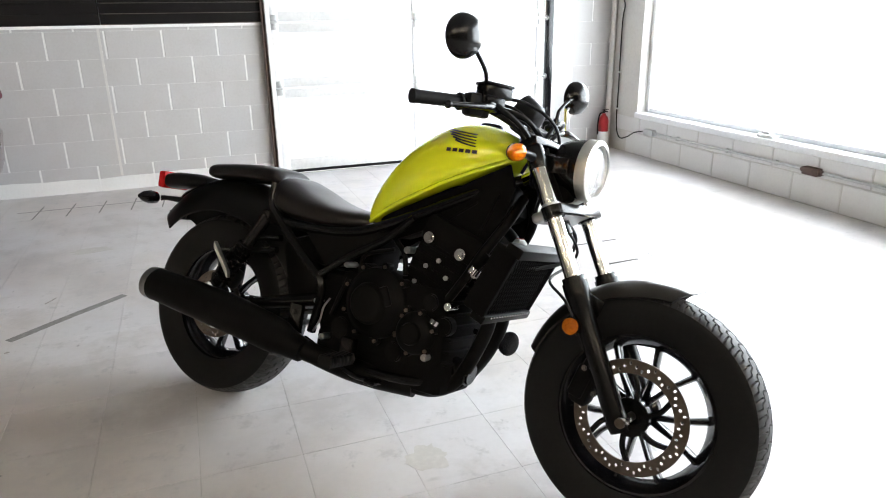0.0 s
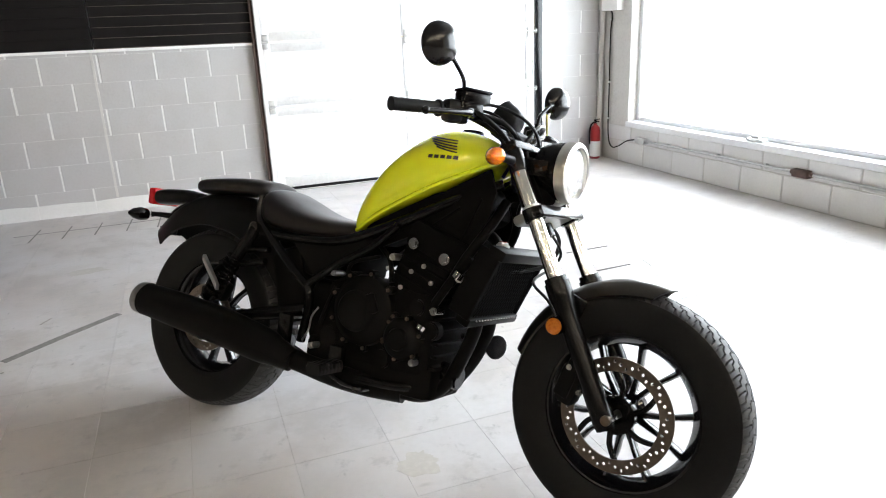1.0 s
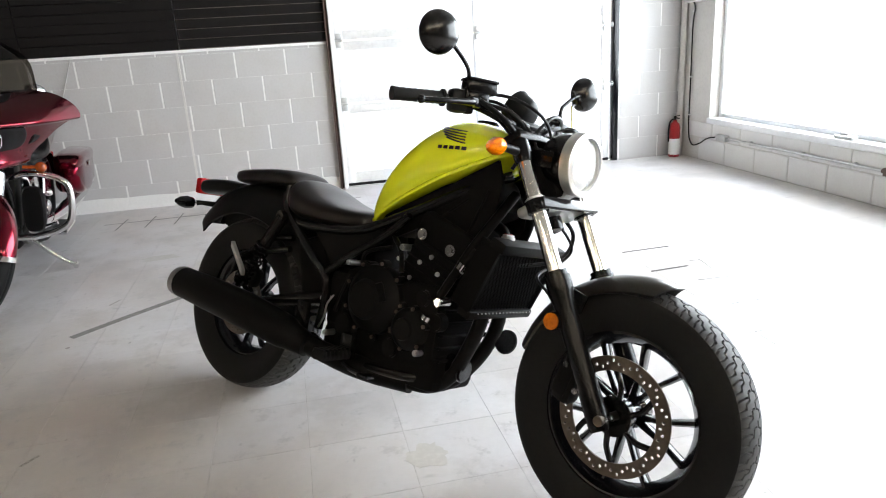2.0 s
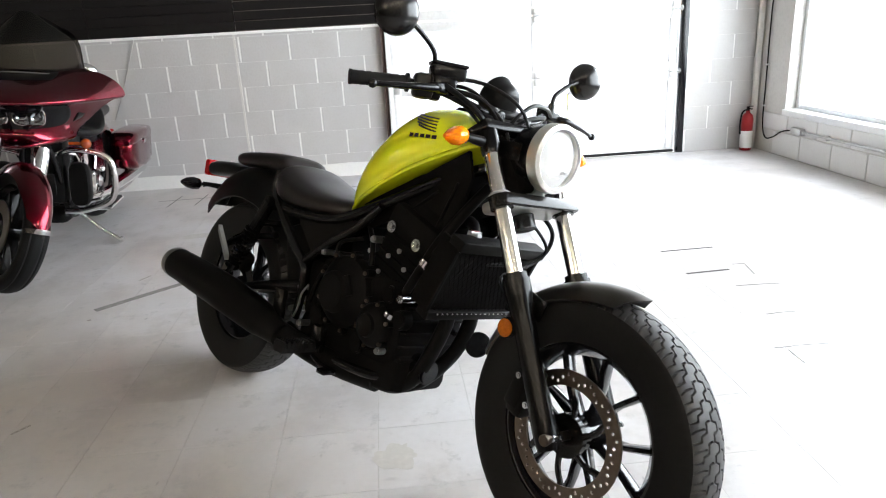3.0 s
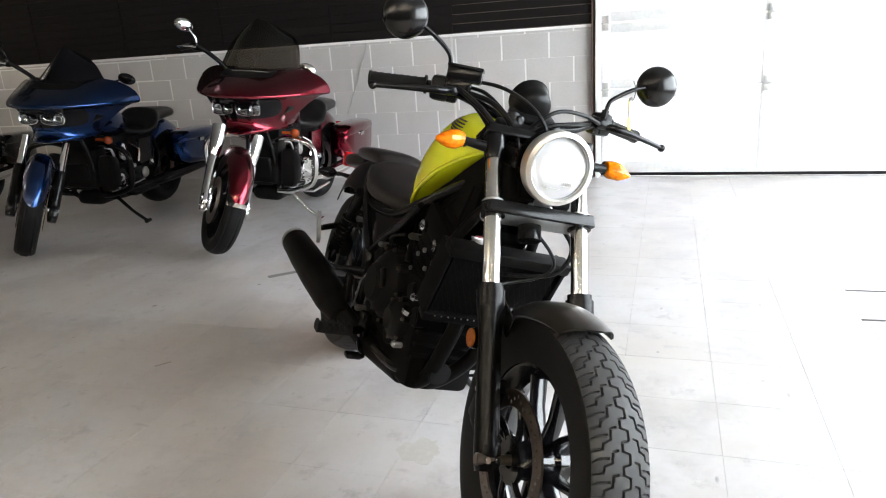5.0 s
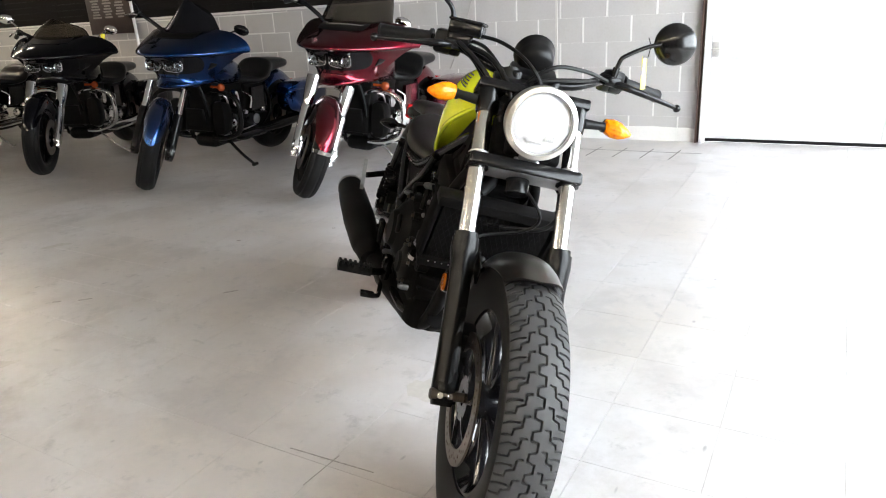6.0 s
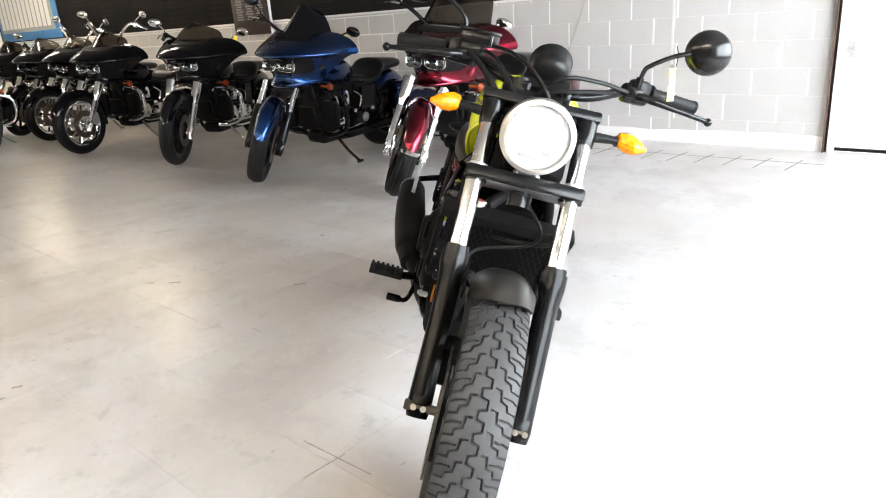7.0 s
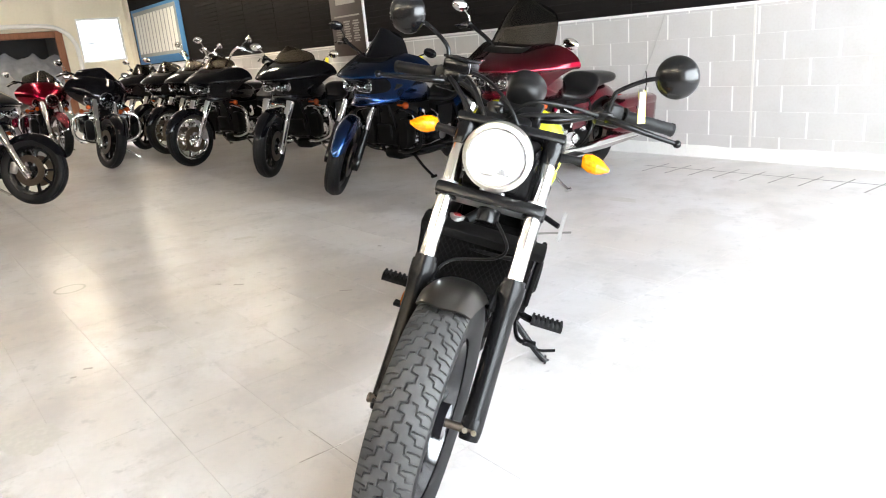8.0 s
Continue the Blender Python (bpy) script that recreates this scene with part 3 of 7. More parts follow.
def brake_disc(name, c, r, r_in, y, th, holes, parent, m=None):
    """A drilled ring: facets with real round-ish holes."""
    bm = bmesh_new()
    n = holes * 2
    ring = []
    for q in range(n):
        a0, a1 = 2 * math.pi * q / n, 2 * math.pi * (q + 1) / n
        am, rm = (a0 + a1) / 2, r_in + (r - r_in) * (0.28, 0.5, 0.72, 0.5)[q % 4]
        hr = 0.0042
        P = lambda rr, a, s: Vector((c[0] + rr * math.cos(a), y + s * th / 2, c[1] + rr * math.sin(a)))
        out = [(r_in, a0), (r_in, am), (r_in, a1), ((r + r_in) / 2, a1), (r, a1), (r, am), (r, a0), ((r + r_in) / 2, a0)]
        ctr = Vector((rm * math.cos(am), 0, rm * math.sin(am)))
        inner_a = [math.atan2(rr * math.sin(a) - ctr.z, rr * math.cos(a) - ctr.x) for rr, a in out]
        for s in (-1, 1):
            vo = [bm.verts.new(P(rr, a, s)) for rr, a in out]
            vi = [bm.verts.new(Vector((c[0] + ctr.x + hr * math.cos(t), y + s * th / 2, c[1] + ctr.z + hr * math.sin(t)))) for t in inner_a]
            for k in range(8):
                bm.faces.new((vo[k], vo[(k + 1) % 8], vi[(k + 1) % 8], vi[k]))
            ring.append((vo, vi))
        (vo0, vi0), (vo1, vi1) = ring[-2:]
        for k in range(8):
            bm.faces.new((vi0[k], vi0[(k + 1) % 8], vi1[(k + 1) % 8], vi1[k]))
        for k in (0, 1, 4, 5):
            bm.faces.new((vo0[k], vo0[k + 1], vo1[k + 1], vo1[k]))
    bmesh.ops.remove_doubles(bm, verts=bm.verts, dist=1e-5)
    if m:
        moved(bm, m)
    return part(name, bm, M_DISC, parent, "drilled steel brake disc")


bike = thing("motorcycle", "black cruiser motorcycle with a lime yellow tank on its side stand", "motorcycle",
             Matrix.Translation((1.116, -3.586, 0.005)) @ Matrix.Rotation(radians(-50.4), 4, "Z") @ Matrix.Rotation(radians(-19.0), 4, "X"))


def mirrored(fn):
    """Runs fn(side) for the right (-1) and the left (1)."""
    for s in (-1, 1):
        fn(s)


# wheels
def wheels():
    fw = new("front_wheel", tread_tyre(RF, 0.122, 0.210, 1650, 110, 50))
    fw.data.transform(STEER @ Matrix.Translation((WB, 0, RF)))
    fw.parent, fw.name, fw["label"] = bike, "front_tyre", "black tyre with stepped zigzag tread"
    spoked_rim(fw, WB, RF, 0.207, 0.084, 10, STEER)
    brake_disc("brake_disc", (WB, RF), 0.148, 0.112, -0.072, 0.005, 27, fw, STEER)
    for i in range(6):
        a = i * math.pi / 3 + 0.3
        bm = pipe(bmesh_new(), [(WB + r * math.cos(a + k), -0.066, RF + r * math.sin(a + k)) for r, k in ((0.045, 0), (0.08, 0.12), (0.116, 0.3))], 0.0075, n=8)
        part("carrier_arm", moved(bm, STEER), M_BLACK, fw)
    bm = bmesh_new()
    lathe(bm, [(0.018, -0.072), (0.05, -0.072), (0.05, -0.058), (0.018, -0.058)], (WB, 0, RF), n=32, closed=True)
    part("disc_carrier", moved(bm, STEER), M_BLACK, fw)
    bm = bmesh_new()
    rod(bm, (WB, -0.140, RF), (WB, 0.125, RF), 0.011, n=16)
    rod(bm, (WB, -0.148, RF), (WB, -0.138, RF), 0.013, n=16, bevel=0.002)
    part("axle", moved(bm, STEER), M_DISC, fw)
    rw = new("rear_tyre", tread_tyre(RR, 0.150, 0.203, 640, 48, 44))
    rw.data.transform(Matrix.Translation((0, 0, RR)))
    rw.parent = bike
    spoked_rim(rw, 0, RR, 0.200, 0.10, 10)
    brake_disc("brake_disc", (0, RR), 0.120, 0.088, -0.075, 0.005, 22, rw)
    bm = bmesh_new()
    rod(bm, (0, -0.15, RR), (0, 0.15, RR), 0.010, n=14)
    rod(bm, (0, -0.155, RR), (0, -0.14, RR), 0.016, n=6)
    part("axle", bm, M_STEEL, rw)


wheels()


# fork
def fork_leg(s):
    bm = bmesh_new()
    y = s * FORK_Y
    pipe(bm, [fork_at(z, y) for z in (0.288, 0.31, 0.36, 0.46, 0.545, 0.575, 0.605, 0.634)], [0.024, 0.028, 0.0275, 0.0265, 0.0265, 0.029, 0.033, 0.033], n=36, k=3)
    rod(bm, fork_at(0.630, y), fork_at(0.646, y), 0.029, n=20)
    box(bm, fork_at(0.318, y - s * 0.003, 0.003), (0.050, 0.046, 0.055), 0.012, Matrix.Rotation(-RAKE, 4, "Y"))
    box(bm, fork_at(0.585, y - s * 0.03), (0.03, 0.045, 0.04), 0.008, Matrix.Rotation(-RAKE, 4, "Y"))
    leg = part("fork_leg", moved(bm, STEER), M_LEG, bike, "black lower fork leg")
    bm = bmesh_new()
    rod(bm, fork_at(0.62, y), fork_at(0.945, y), 0.0205, n=24)
    part("fork_tube", moved(bm, STEER), M_TUBE, leg, "chromed fork tube")
    for k in (-0.011, 0.011):
        bm = bmesh_new()
        bolt(bm, fork_at(0.308, y + k, 0.030), (0.889, 0, 0.459), 0.0072, 0.004)
        part("bolt", moved(bm, STEER), M_CHROME, leg)
    bm = bmesh_new()
    pipe(bm, [fork_at(z, y) for z in (0.915, 0.93, 0.97, 0.99)], [0.0235, 0.0255, 0.0255, 0.0225], n=20, k=3)
    part("fork_cover", moved(bm, STEER), M_BLACK, leg)


mirrored(fork_leg)
bm = bmesh_new()
R28 = Matrix.Rotation(-RAKE, 4, "Y")
box(bm, fork_at(0.804, 0, 0.030), (0.016, 0.275, 0.03), 0.005, R28)
for s in (-1, 1):
    pipe(bm, [fork_at(0.789, s * FORK_Y), fork_at(0.819, s * FORK_Y)], 0.0285, n=20, smooth=False)
    box(bm, fork_at(0.804, s * (FORK_Y + 0.004), 0.018), (0.03, 0.046, 0.03), 0.006, R28)
part("fork_brace", moved(bm, STEER), M_BLACK, bike, "satin black brace across the fork tubes")
bm = bmesh_new()
box(bm, fork_at(0.978, 0, -0.015), (0.085, 0.285, 0.026), 0.006, R28)
rod(bm, fork_at(0.76, 0, -0.04), fork_at(0.98, 0, -0.04), 0.03, n=18)
clamp = part("steering_clamp", moved(bm, STEER), M_BLACK, bike)
# wiring cowl and ignition switch behind the headlight, around the steering stem
bm = bmesh_new()
box(bm, fork_at(0.895, 0, -0.015), (0.060, 0.172, 0.155), 0.014, R28, seg=3)
box(bm, fork_at(0.860, 0, 0.020), (0.030, 0.120, 0.075), 0.010, R28)
part("wiring_cowl", moved(bm, STEER), M_MESH, clamp)
bm = bmesh_new()
rod(bm, (1.100, -0.058, 0.985), (1.085, -0.064, 1.030), 0.024, n=20, bevel=0.004)
box(bm, (1.110, -0.030, 1.000), (0.050, 0.150, 0.022), 0.007, Matrix.Rotation(radians(24), 4, "Y"))
box(bm, (1.078, 0.0, 1.030), (0.070, 0.120, 0.018), 0.007, Matrix.Rotation(radians(24), 4, "Y"))
part("ignition_switch", moved(bm, STEER), M_PLASTIC, clamp)
bm = bmesh_new()
box(bm, fork_at(0.806, 0, -0.020), (0.085, 0.25, 0.030), 0.012, R28, seg=3)
for s in (-1, 1):
    rod(bm, fork_at(0.792, s * FORK_Y), fork_at(0.826, s * FORK_Y), 0.027, n=20, bevel=0.004)
part("lower_clamp", moved(bm, STEER), M_ALU, bike, "bare cast aluminium lower fork clamp")
bm = bmesh_new()
arc_shell(bm, (WB, RF), 0.338, 0.347, 161, 73, [0.060, 0.070, 0.074, 0.074, 0.064], lip=0.42, tip=0.07)
fender = part("front_fender", moved(bm, STEER), M_FENDER, bike, "matte dark grey front mudguard")
for s in (-1, 1):
    bm = bmesh_new()
    box(bm, (1.335, s * 0.080, 0.585), (0.09, 0.006, 0.05), 0.002, Matrix.Rotation(radians(20), 4, "Y"))
    bolt(bm, (1.318, s * 0.083, 0.60), (0, s, 0))
    bolt(bm, (1.35, s * 0.083, 0.575), (0, s, 0))
    part("fender_bracket", moved(bm, STEER), M_BLACK, fender)
# front caliper
bm = bmesh_new()
box(bm, (1.372, -0.082, 0.385), (0.055, 0.062, 0.13), 0.014, Matrix.Rotation(radians(18), 4, "Y"))
box(bm, (1.362, -0.108, 0.385), (0.045, 0.02, 0.09), 0.009, Matrix.Rotation(radians(18), 4, "Y"))
caliper = part("brake_caliper", moved(bm, STEER), M_MATTE, bike)
for p in ((1.392, -0.118, 0.445), (1.405, -0.118, 0.365), (1.372, -0.118, 0.425)):
    bm = bmesh_new()
    bolt(bm, p, (0, -1, 0), 0.008, 0.008)
    part("bolt", moved(bm, STEER), M_CHROME, caliper)
# round reflectors on the fork
for s in (-1, 1):
    bm = bmesh_new()
    d = 0.0 if s < 0 else 0.010
    rod(bm, (1.327, s * (0.130 - d), 0.525), (1.327, s * (0.144 - d), 0.525), 0.024, n=28, bevel=0.002)
    base = part("reflector_base", moved(bm, STEER), M_BLACK, bike)
    bm = bmesh_new()
    rod(bm, (1.327, s * (0.144 - d), 0.525), (1.327, s * (0.149 - d), 0.525), 0.0215, n=28, bevel=0.001)
    part("reflector", moved(bm, STEER), M_REFLECT, base, "round amber side reflector")


# headlight: drum, bezel, lens with a reflector behind it
def headlight():
    m = STEER @ Matrix.Translation((1.274, 0.0, 0.927)) @ Matrix.Rotation(radians(3), 4, "Y") @ Matrix.Scale(0.885, 4)
    bm = bmesh_new()
    lathe(bm, [(0.0, -0.125), (0.05, -0.122), (0.078, -0.105), (0.090, -0.07), (0.0935, -0.03), (0.0935, -0.018)], axis="x", n=56)
    shell = part("headlight_shell", moved(bm, m), M_BLACK, bike, "round black headlight shell")
    bm = bmesh_new()
    lathe(bm, [(0.0930, -0.026), (0.0965, -0.024), (0.0968, 0.004), (0.0950, 0.009), (0.0835, 0.014), (0.0815, 0.011), (0.080, 0.0), (0.080, -0.012)], axis="x", n=64)
    part("bezel", moved(bm, m), M_RING, shell, "polished metal headlight ring")
    bm = bmesh_new()
    lathe(bm, [(0.0797, 0.008), (0.0803, 0.0115), (0.0815, 0.0120), (0.0818, 0.008)], axis="x", n=64, closed=True)
    part("gasket", moved(bm, m), M_STEEL, shell)
    bm = bmesh_new()
    lathe(bm, [(0.0, -0.075), (0.03, -0.07), (0.06, -0.045), (0.079, -0.006)], axis="x", n=48)
    part("reflector_bowl", moved(bm, m), M_CHROME, shell)
    bm = bmesh_new()
    lathe(bm, [(0.0, 0.016), (0.03, 0.0145), (0.06, 0.009), (0.0805, -0.001), (0.0805, -0.005), (0.06, 0.005), (0.03, 0.0105), (0.0, 0.012)], axis="x", n=56)
    lens = part("lens", moved(bm, m), M_LENS, shell, "clear glass headlight lens")
    lens.visible_shadow = False
    bm = bmesh_new()
    box(bm, (-0.012, 0, -0.035), (0.03, 0.07, 0.022), 0.004)
    for k in range(5):
        box(bm, (0.005, -0.026 + 0.013 * k, -0.035), (0.004, 0.006, 0.02), 0.001)
    part("lamp_unit", moved(bm, m), M_ALU, shell)
    bm = bmesh_new()
    for k in range(6):
        box(bm, (0.0135, 0.014 + 0.0055 * k, -0.030 - 0.002 * (k % 2)), (0.0012, 0.003, 0.014), 0.0004)
    box(bm, (0.0140, 0.027, -0.041), (0.0012, 0.034, 0.0018))
    for k in range(5):
        box(bm, (0.0100, -0.034 + 0.010 * k, -0.047 - 0.003 * ((k * 2) % 3)), (0.0012, 0.006, 0.004), 0.0004)
    box(bm, (0.0105, -0.012, -0.050), (0.0012, 0.05, 0.0016))
    part("lens_moulding", moved(bm, m), M_STEEL, shell, "moulded prisms in the lens")
    bm = bmesh_new()
    for s in (-1, 1):
        pipe(bm, [(-0.07, s * 0.02, -0.085), (-0.045, s * 0.032, -0.12), (-0.07, s * 0.05, -0.145)], 0.008, n=8)
    box(bm, (-0.055, 0, -0.105), (0.07, 0.055, 0.018), 0.005, Matrix.Rotation(radians(-30), 4, "Y"))
    part("headlight_bracket", moved(bm, m), M_ALU, shell)
    for s in (-1, 1):
        bm = bmesh_new()
        box(bm, (-0.09, s * 0.098, 0.0), (0.09, 0.008, 0.05), 0.003)
        bolt(bm, (-0.05, s * 0.102, 0.0), (0, s, 0), 0.009)
        part("side_stay", moved(bm, m), M_BLACK, shell)


M_LENS = frosted("headlamp_glass", (0.93, 0.94, 0.95))
headlight()


# turn signals
def signal(s, c, lens_mat, steer, stem_from):
    d = Vector((0.12, s, 0.0)).normalized()
    rings = []
    for t, w, h in ((-0.036, 0.012, 0.012), (-0.030, 0.036, 0.034), (-0.012, 0.050, 0.047), (0.006, 0.050, 0.044), (0.022, 0.036, 0.030), (0.038, 0.012, 0.010)):
        rings.append([Vector(c) + d * t + Vector((w / 2 * math.cos(a), 0, h / 2 * math.sin(a) - t * 0.12)) for a in (2 * math.pi * q / 14 for q in range(14))])
    bm = loft(bmesh_new(), rings)
    stem = bmesh_new()
    pipe(stem, [stem_from, (Vector(stem_from) + Vector(c)) / 2 + Vector((0, 0, 0.002)), Vector(c) - d * 0.034], [0.013, 0.010, 0.014], n=12)
    body = part("turn_signal", moved(stem, steer), M_PLASTIC, bike)
    part("signal_lens", moved(bm, steer), lens_mat, body, "amber turn signal lens" if lens_mat is M_AMBER else "", sharp=22)
    bm = bmesh_new()
    loft(bm, [[Vector(c) + (p - Vector(c)) * 1.0 + Vector((-0.010, 0, 0)) for p in r] for r in rings[:3]])
    part("signal_housing", moved(bm, steer), M_PLASTIC, body)


for s in (-1, 1):
    signal(s, (1.150, s * 0.226, 0.944), M_AMBER, STEER, fork_at(0.942, s * 0.14))


# handlebar and controls
def controls():
    bm = bmesh_new()
    pts = [(0.935, -0.385, 1.050), (0.985, -0.27, 1.060), (1.040, -0.19, 1.052), (1.085, -0.10, 1.022), (1.092, 0, 1.015)]
    pipe(bm, pts + [(x, -y, z) for x, y, z in pts[-2::-1]], 0.0118, n=12)
    bar = part("handlebar", moved(bm, STEER), M_BLACK, bike, "black tubular handlebar")
    for s in (-1, 1):
        bm = bmesh_new()
        box(bm, (1.095, s * 0.05, 1.008), (0.04, 0.03, 0.045), 0.008)
        rod(bm, fork_at(0.975, s * 0.05, -0.02), (1.095, s * 0.05, 0.995), 0.014, n=12)
        part("bar_clamp", moved(bm, STEER), M_BLACK, bar)
    for s in (-1, 1):
        a, b = Vector((0.932, s * 0.392, 1.049)), Vector((0.984, s * 0.268, 1.060))
        bm = bmesh_new()
        n = 16
        pipe(bm, [a + (b - a) * (i / n) for i in range(n + 1)], [0.0175 if i % 2 else 0.0165 for i in range(n + 1)], n=16, k=2, smooth=False)
        rod(bm, b, b + (b - a).normalized() * 0.006, 0.023, n=18)
        rod(bm, a - (b - a).normalized() * 0.006, a, 0.0185, n=18)
        part("grip", moved(bm, STEER), M_RUBBER, bar)
        bm = bmesh_new()
        box(bm, (1.008, s * 0.232, 1.058), (0.046, 0.05, 0.062), 0.012, Matrix.Rotation(s * radians(24), 4, "Z"))
        box(bm, (1.022, s * 0.205, 1.050), (0.03, 0.03, 0.045), 0.008, Matrix.Rotation(s * radians(24), 4, "Z"))
        sw = part("switch_box", moved(bm, STEER), M_PLASTIC, bar)
        bm = bmesh_new()
        pipe(bm, [(1.055, s * 0.222, 1.052), (1.075, s * 0.255, 1.050), (1.072, s * 0.33, 1.040), (1.052, s * 0.405, 1.030)], [0.011, 0.010, 0.007, 0.006], n=10)
        ball(bm, (1.051, s * 0.410, 1.029), 0.0105, n=12)
        part("lever", moved(bm, STEER), M_BLACK, sw)
        bm = bmesh_new()
        rod(bm, (1.020, s * 0.198, 1.062), (1.056, s * 0.212, 1.056), 0.015, n=14)
        box(bm, (1.05, s * 0.215, 1.056), (0.03, 0.045, 0.026), 0.007)
        part("lever_mount", moved(bm, STEER), M_BLACK, sw)
        # round mirror on a bent stalk
        zl, xl = (0.020, 0.0) if s > 0 else (0.004, 0.010)
        bm = bmesh_new()
        pipe(bm, [(1.035, s * 0.222, 1.065), (1.036, s * 0.226, 1.11), (1.036, s * 0.238, 1.148 - zl), (1.036, s * 0.29, 1.183 - zl), (1.034 + xl, s * 0.345, 1.204 - zl)], 0.0058, n=10)
        rod(bm, (1.035, s * 0.222, 1.060), (1.035, s * 0.223, 1.095), 0.0095, n=10)
        stalk = part("mirror_stalk", moved(bm, STEER), M_BLACK, bar)
        m = STEER @ Matrix.Translation((1.032 + xl, s * 0.362, 1.206 - zl)) @ Matrix.Rotation(radians(-16), 4, "Z") @ Matrix.Rotation(radians(4), 4, "Y")
        bm = bmesh_new()
        lathe(bm, [(0.0, 0.030), (0.018, 0.0285), (0.036, 0.022), (0.050, 0.009), (0.0545, -0.004), (0.0545, -0.010), (0.051, -0.011), (0.051, -0.008), (0.0, -0.008)], axis="x", n=44)
        shell = part("mirror", moved(bm, m), M_GLOSSM, stalk, "round black mirror shell")
        bm = bmesh_new()
        lathe(bm, [(0.0, -0.0095), (0.0505, -0.0095), (0.0505, -0.0085), (0.0, -0.0085)], axis="x", n=44)
        part("mirror_glass", moved(bm, m), M_MIRROR, shell)
    # brake fluid box on the right, clutch bracket on the left
    bm = bmesh_new()
    turn = Matrix.Rotation(radians(-24), 4, "Z")
    box(bm, (1.040, -0.186, 1.098), (0.054, 0.086, 0.032), 0.006, turn)
    box(bm, (1.040, -0.186, 1.117), (0.058, 0.090, 0.008), 0.003, turn)
    box(bm, (1.047, -0.198, 1.068), (0.035, 0.06, 0.035), 0.008, turn)
    reservoir = part("brake_reservoir", moved(bm, STEER), M_BLACK, bar)
    bm = box(bmesh_new(), (1.0680, -0.166, 1.098), (0.003, 0.028, 0.024), 0.001, turn)
    part("level_plate", moved(bm, STEER), M_ALU, reservoir, "pale level window on the fluid box")
    # instrument pod
    m = STEER @ Matrix.Translation((1.057, 0.0, 1.064)) @ Matrix.Rotation(radians(28), 4, "Y") @ Matrix.Scale(0.93, 4)
    bm = bmesh_new()
    lathe(bm, [(0.0, 0.034), (0.026, 0.033), (0.040, 0.028), (0.048, 0.017), (0.052, -0.004), (0.055, -0.030), (0.058, -0.036), (0.054, -0.038), (0.050, -0.032), (0.0, -0.032)], axis="x", n=40)
    box(bm, (0.004, 0, -0.046), (0.055, 0.085, 0.024), 0.008)
    pod = part("instrument_pod", moved(bm, m), M_PLASTIC, bar, "domed black instrument pod")
    for k in (-1, 1):
        bm = rod(bmesh_new(), (0.016, k * 0.032, -0.014), (0.0275, k * 0.033, -0.014), 0.0075, n=14)
        part("screw", moved(bm, m), M_GLOSSB, pod)
    bm = bmesh_new()
    rod(bm, (1.058, 0, 1.035), (1.085, 0, 1.0), 0.018, n=14)
    part("pod_stay", moved(bm, STEER), M_BLACK, bar)
    # cables
    for i, pts in enumerate((
            [(1.03, -0.17, 1.075), (1.09, -0.13, 1.06), (1.15, -0.07, 0.99), (1.16, -0.05, 0.90), (1.13, -0.03, 0.80)],
            [(1.02, -0.20, 1.05), (1.08, -0.16, 1.03), (1.13, -0.11, 0.96), (1.12, -0.06, 0.88)],
            [(1.02, 0.20, 1.05), (1.08, 0.15, 1.045), (1.13, 0.08, 1.035), (1.14, 0.0, 1.01), (1.10, -0.05, 0.93)],
            [(1.06, 0.20, 1.055), (1.11, 0.12, 1.065), (1.135, 0.03, 1.055), (1.12, -0.03, 0.99), (1.08, -0.05, 0.90)],
            [(1.06, -0.205, 1.065), (1.10, -0.155, 1.03), (1.125, -0.115, 0.99), (1.13, -0.075, 0.93)],
            [(1.05, -0.185, 1.06), (1.105, -0.125, 1.045), (1.135, -0.080, 1.00), (1.14, -0.06, 0.93)],
            [(1.03, -0.19, 1.09), (1.10, -0.10, 1.085), (1.15, -0.02, 1.04), (1.15, 0.03, 0.96), (1.13, 0.03, 0.86)],
            [(1.17, -0.04, 0.80), (1.21, 0.02, 0.76), (1.23, 0.07, 0.70), (1.215, 0.04, 0.655), (1.22, -0.07, 0.62), (1.29, -0.095, 0.57), (1.35, -0.095, 0.46)])):
        bm = pipe(bmesh_new(), pts, (0.0048, 0.0048, 0.0056, 0.0052, 0.0075, 0.0070, 0.0048, 0.0042)[i], n=8)
        part("cable", moved(bm, STEER), M_PLASTIC, bar)
    # keys and a small tag hanging from the left mirror
    bm = bmesh_new()
    box(bm, (1.030, 0.300, 1.098), (0.024, 0.002, 0.085), 0.0008, Matrix.Rotation(radians(14), 4, "X") @ Matrix.Rotation(radians(-52), 4, "Z"))
    tag = part("price_tag", moved(bm, STEER), M_TAG, bar, "yellow paper tag")
    for y, z, t in ((0.290, 1.112, 8),):
        bm = bmesh_new()
        box(bm, (1.040, y, z), (0.002, 0.006, 0.044), 0.0007, Matrix.Rotation(radians(t), 4, "X"))
        rod(bm, (1.0385, y - math.sin(radians(t)) * 0.02, z + 0.026), (1.0415, y - math.sin(radians(t)) * 0.02, z + 0.024), 0.0065, n=14)
        part("key", moved(bm, STEER), M_STEEL, bar, "bare metal key")
    bm = pipe(bmesh_new(), [(1.034, 0.285, 1.186), (1.042, 0.293, 1.165), (1.037, 0.297, 1.138)], 0.0012, n=6)
    part("tag_wire", moved(bm, STEER), M_BLACK, bar)


controls()


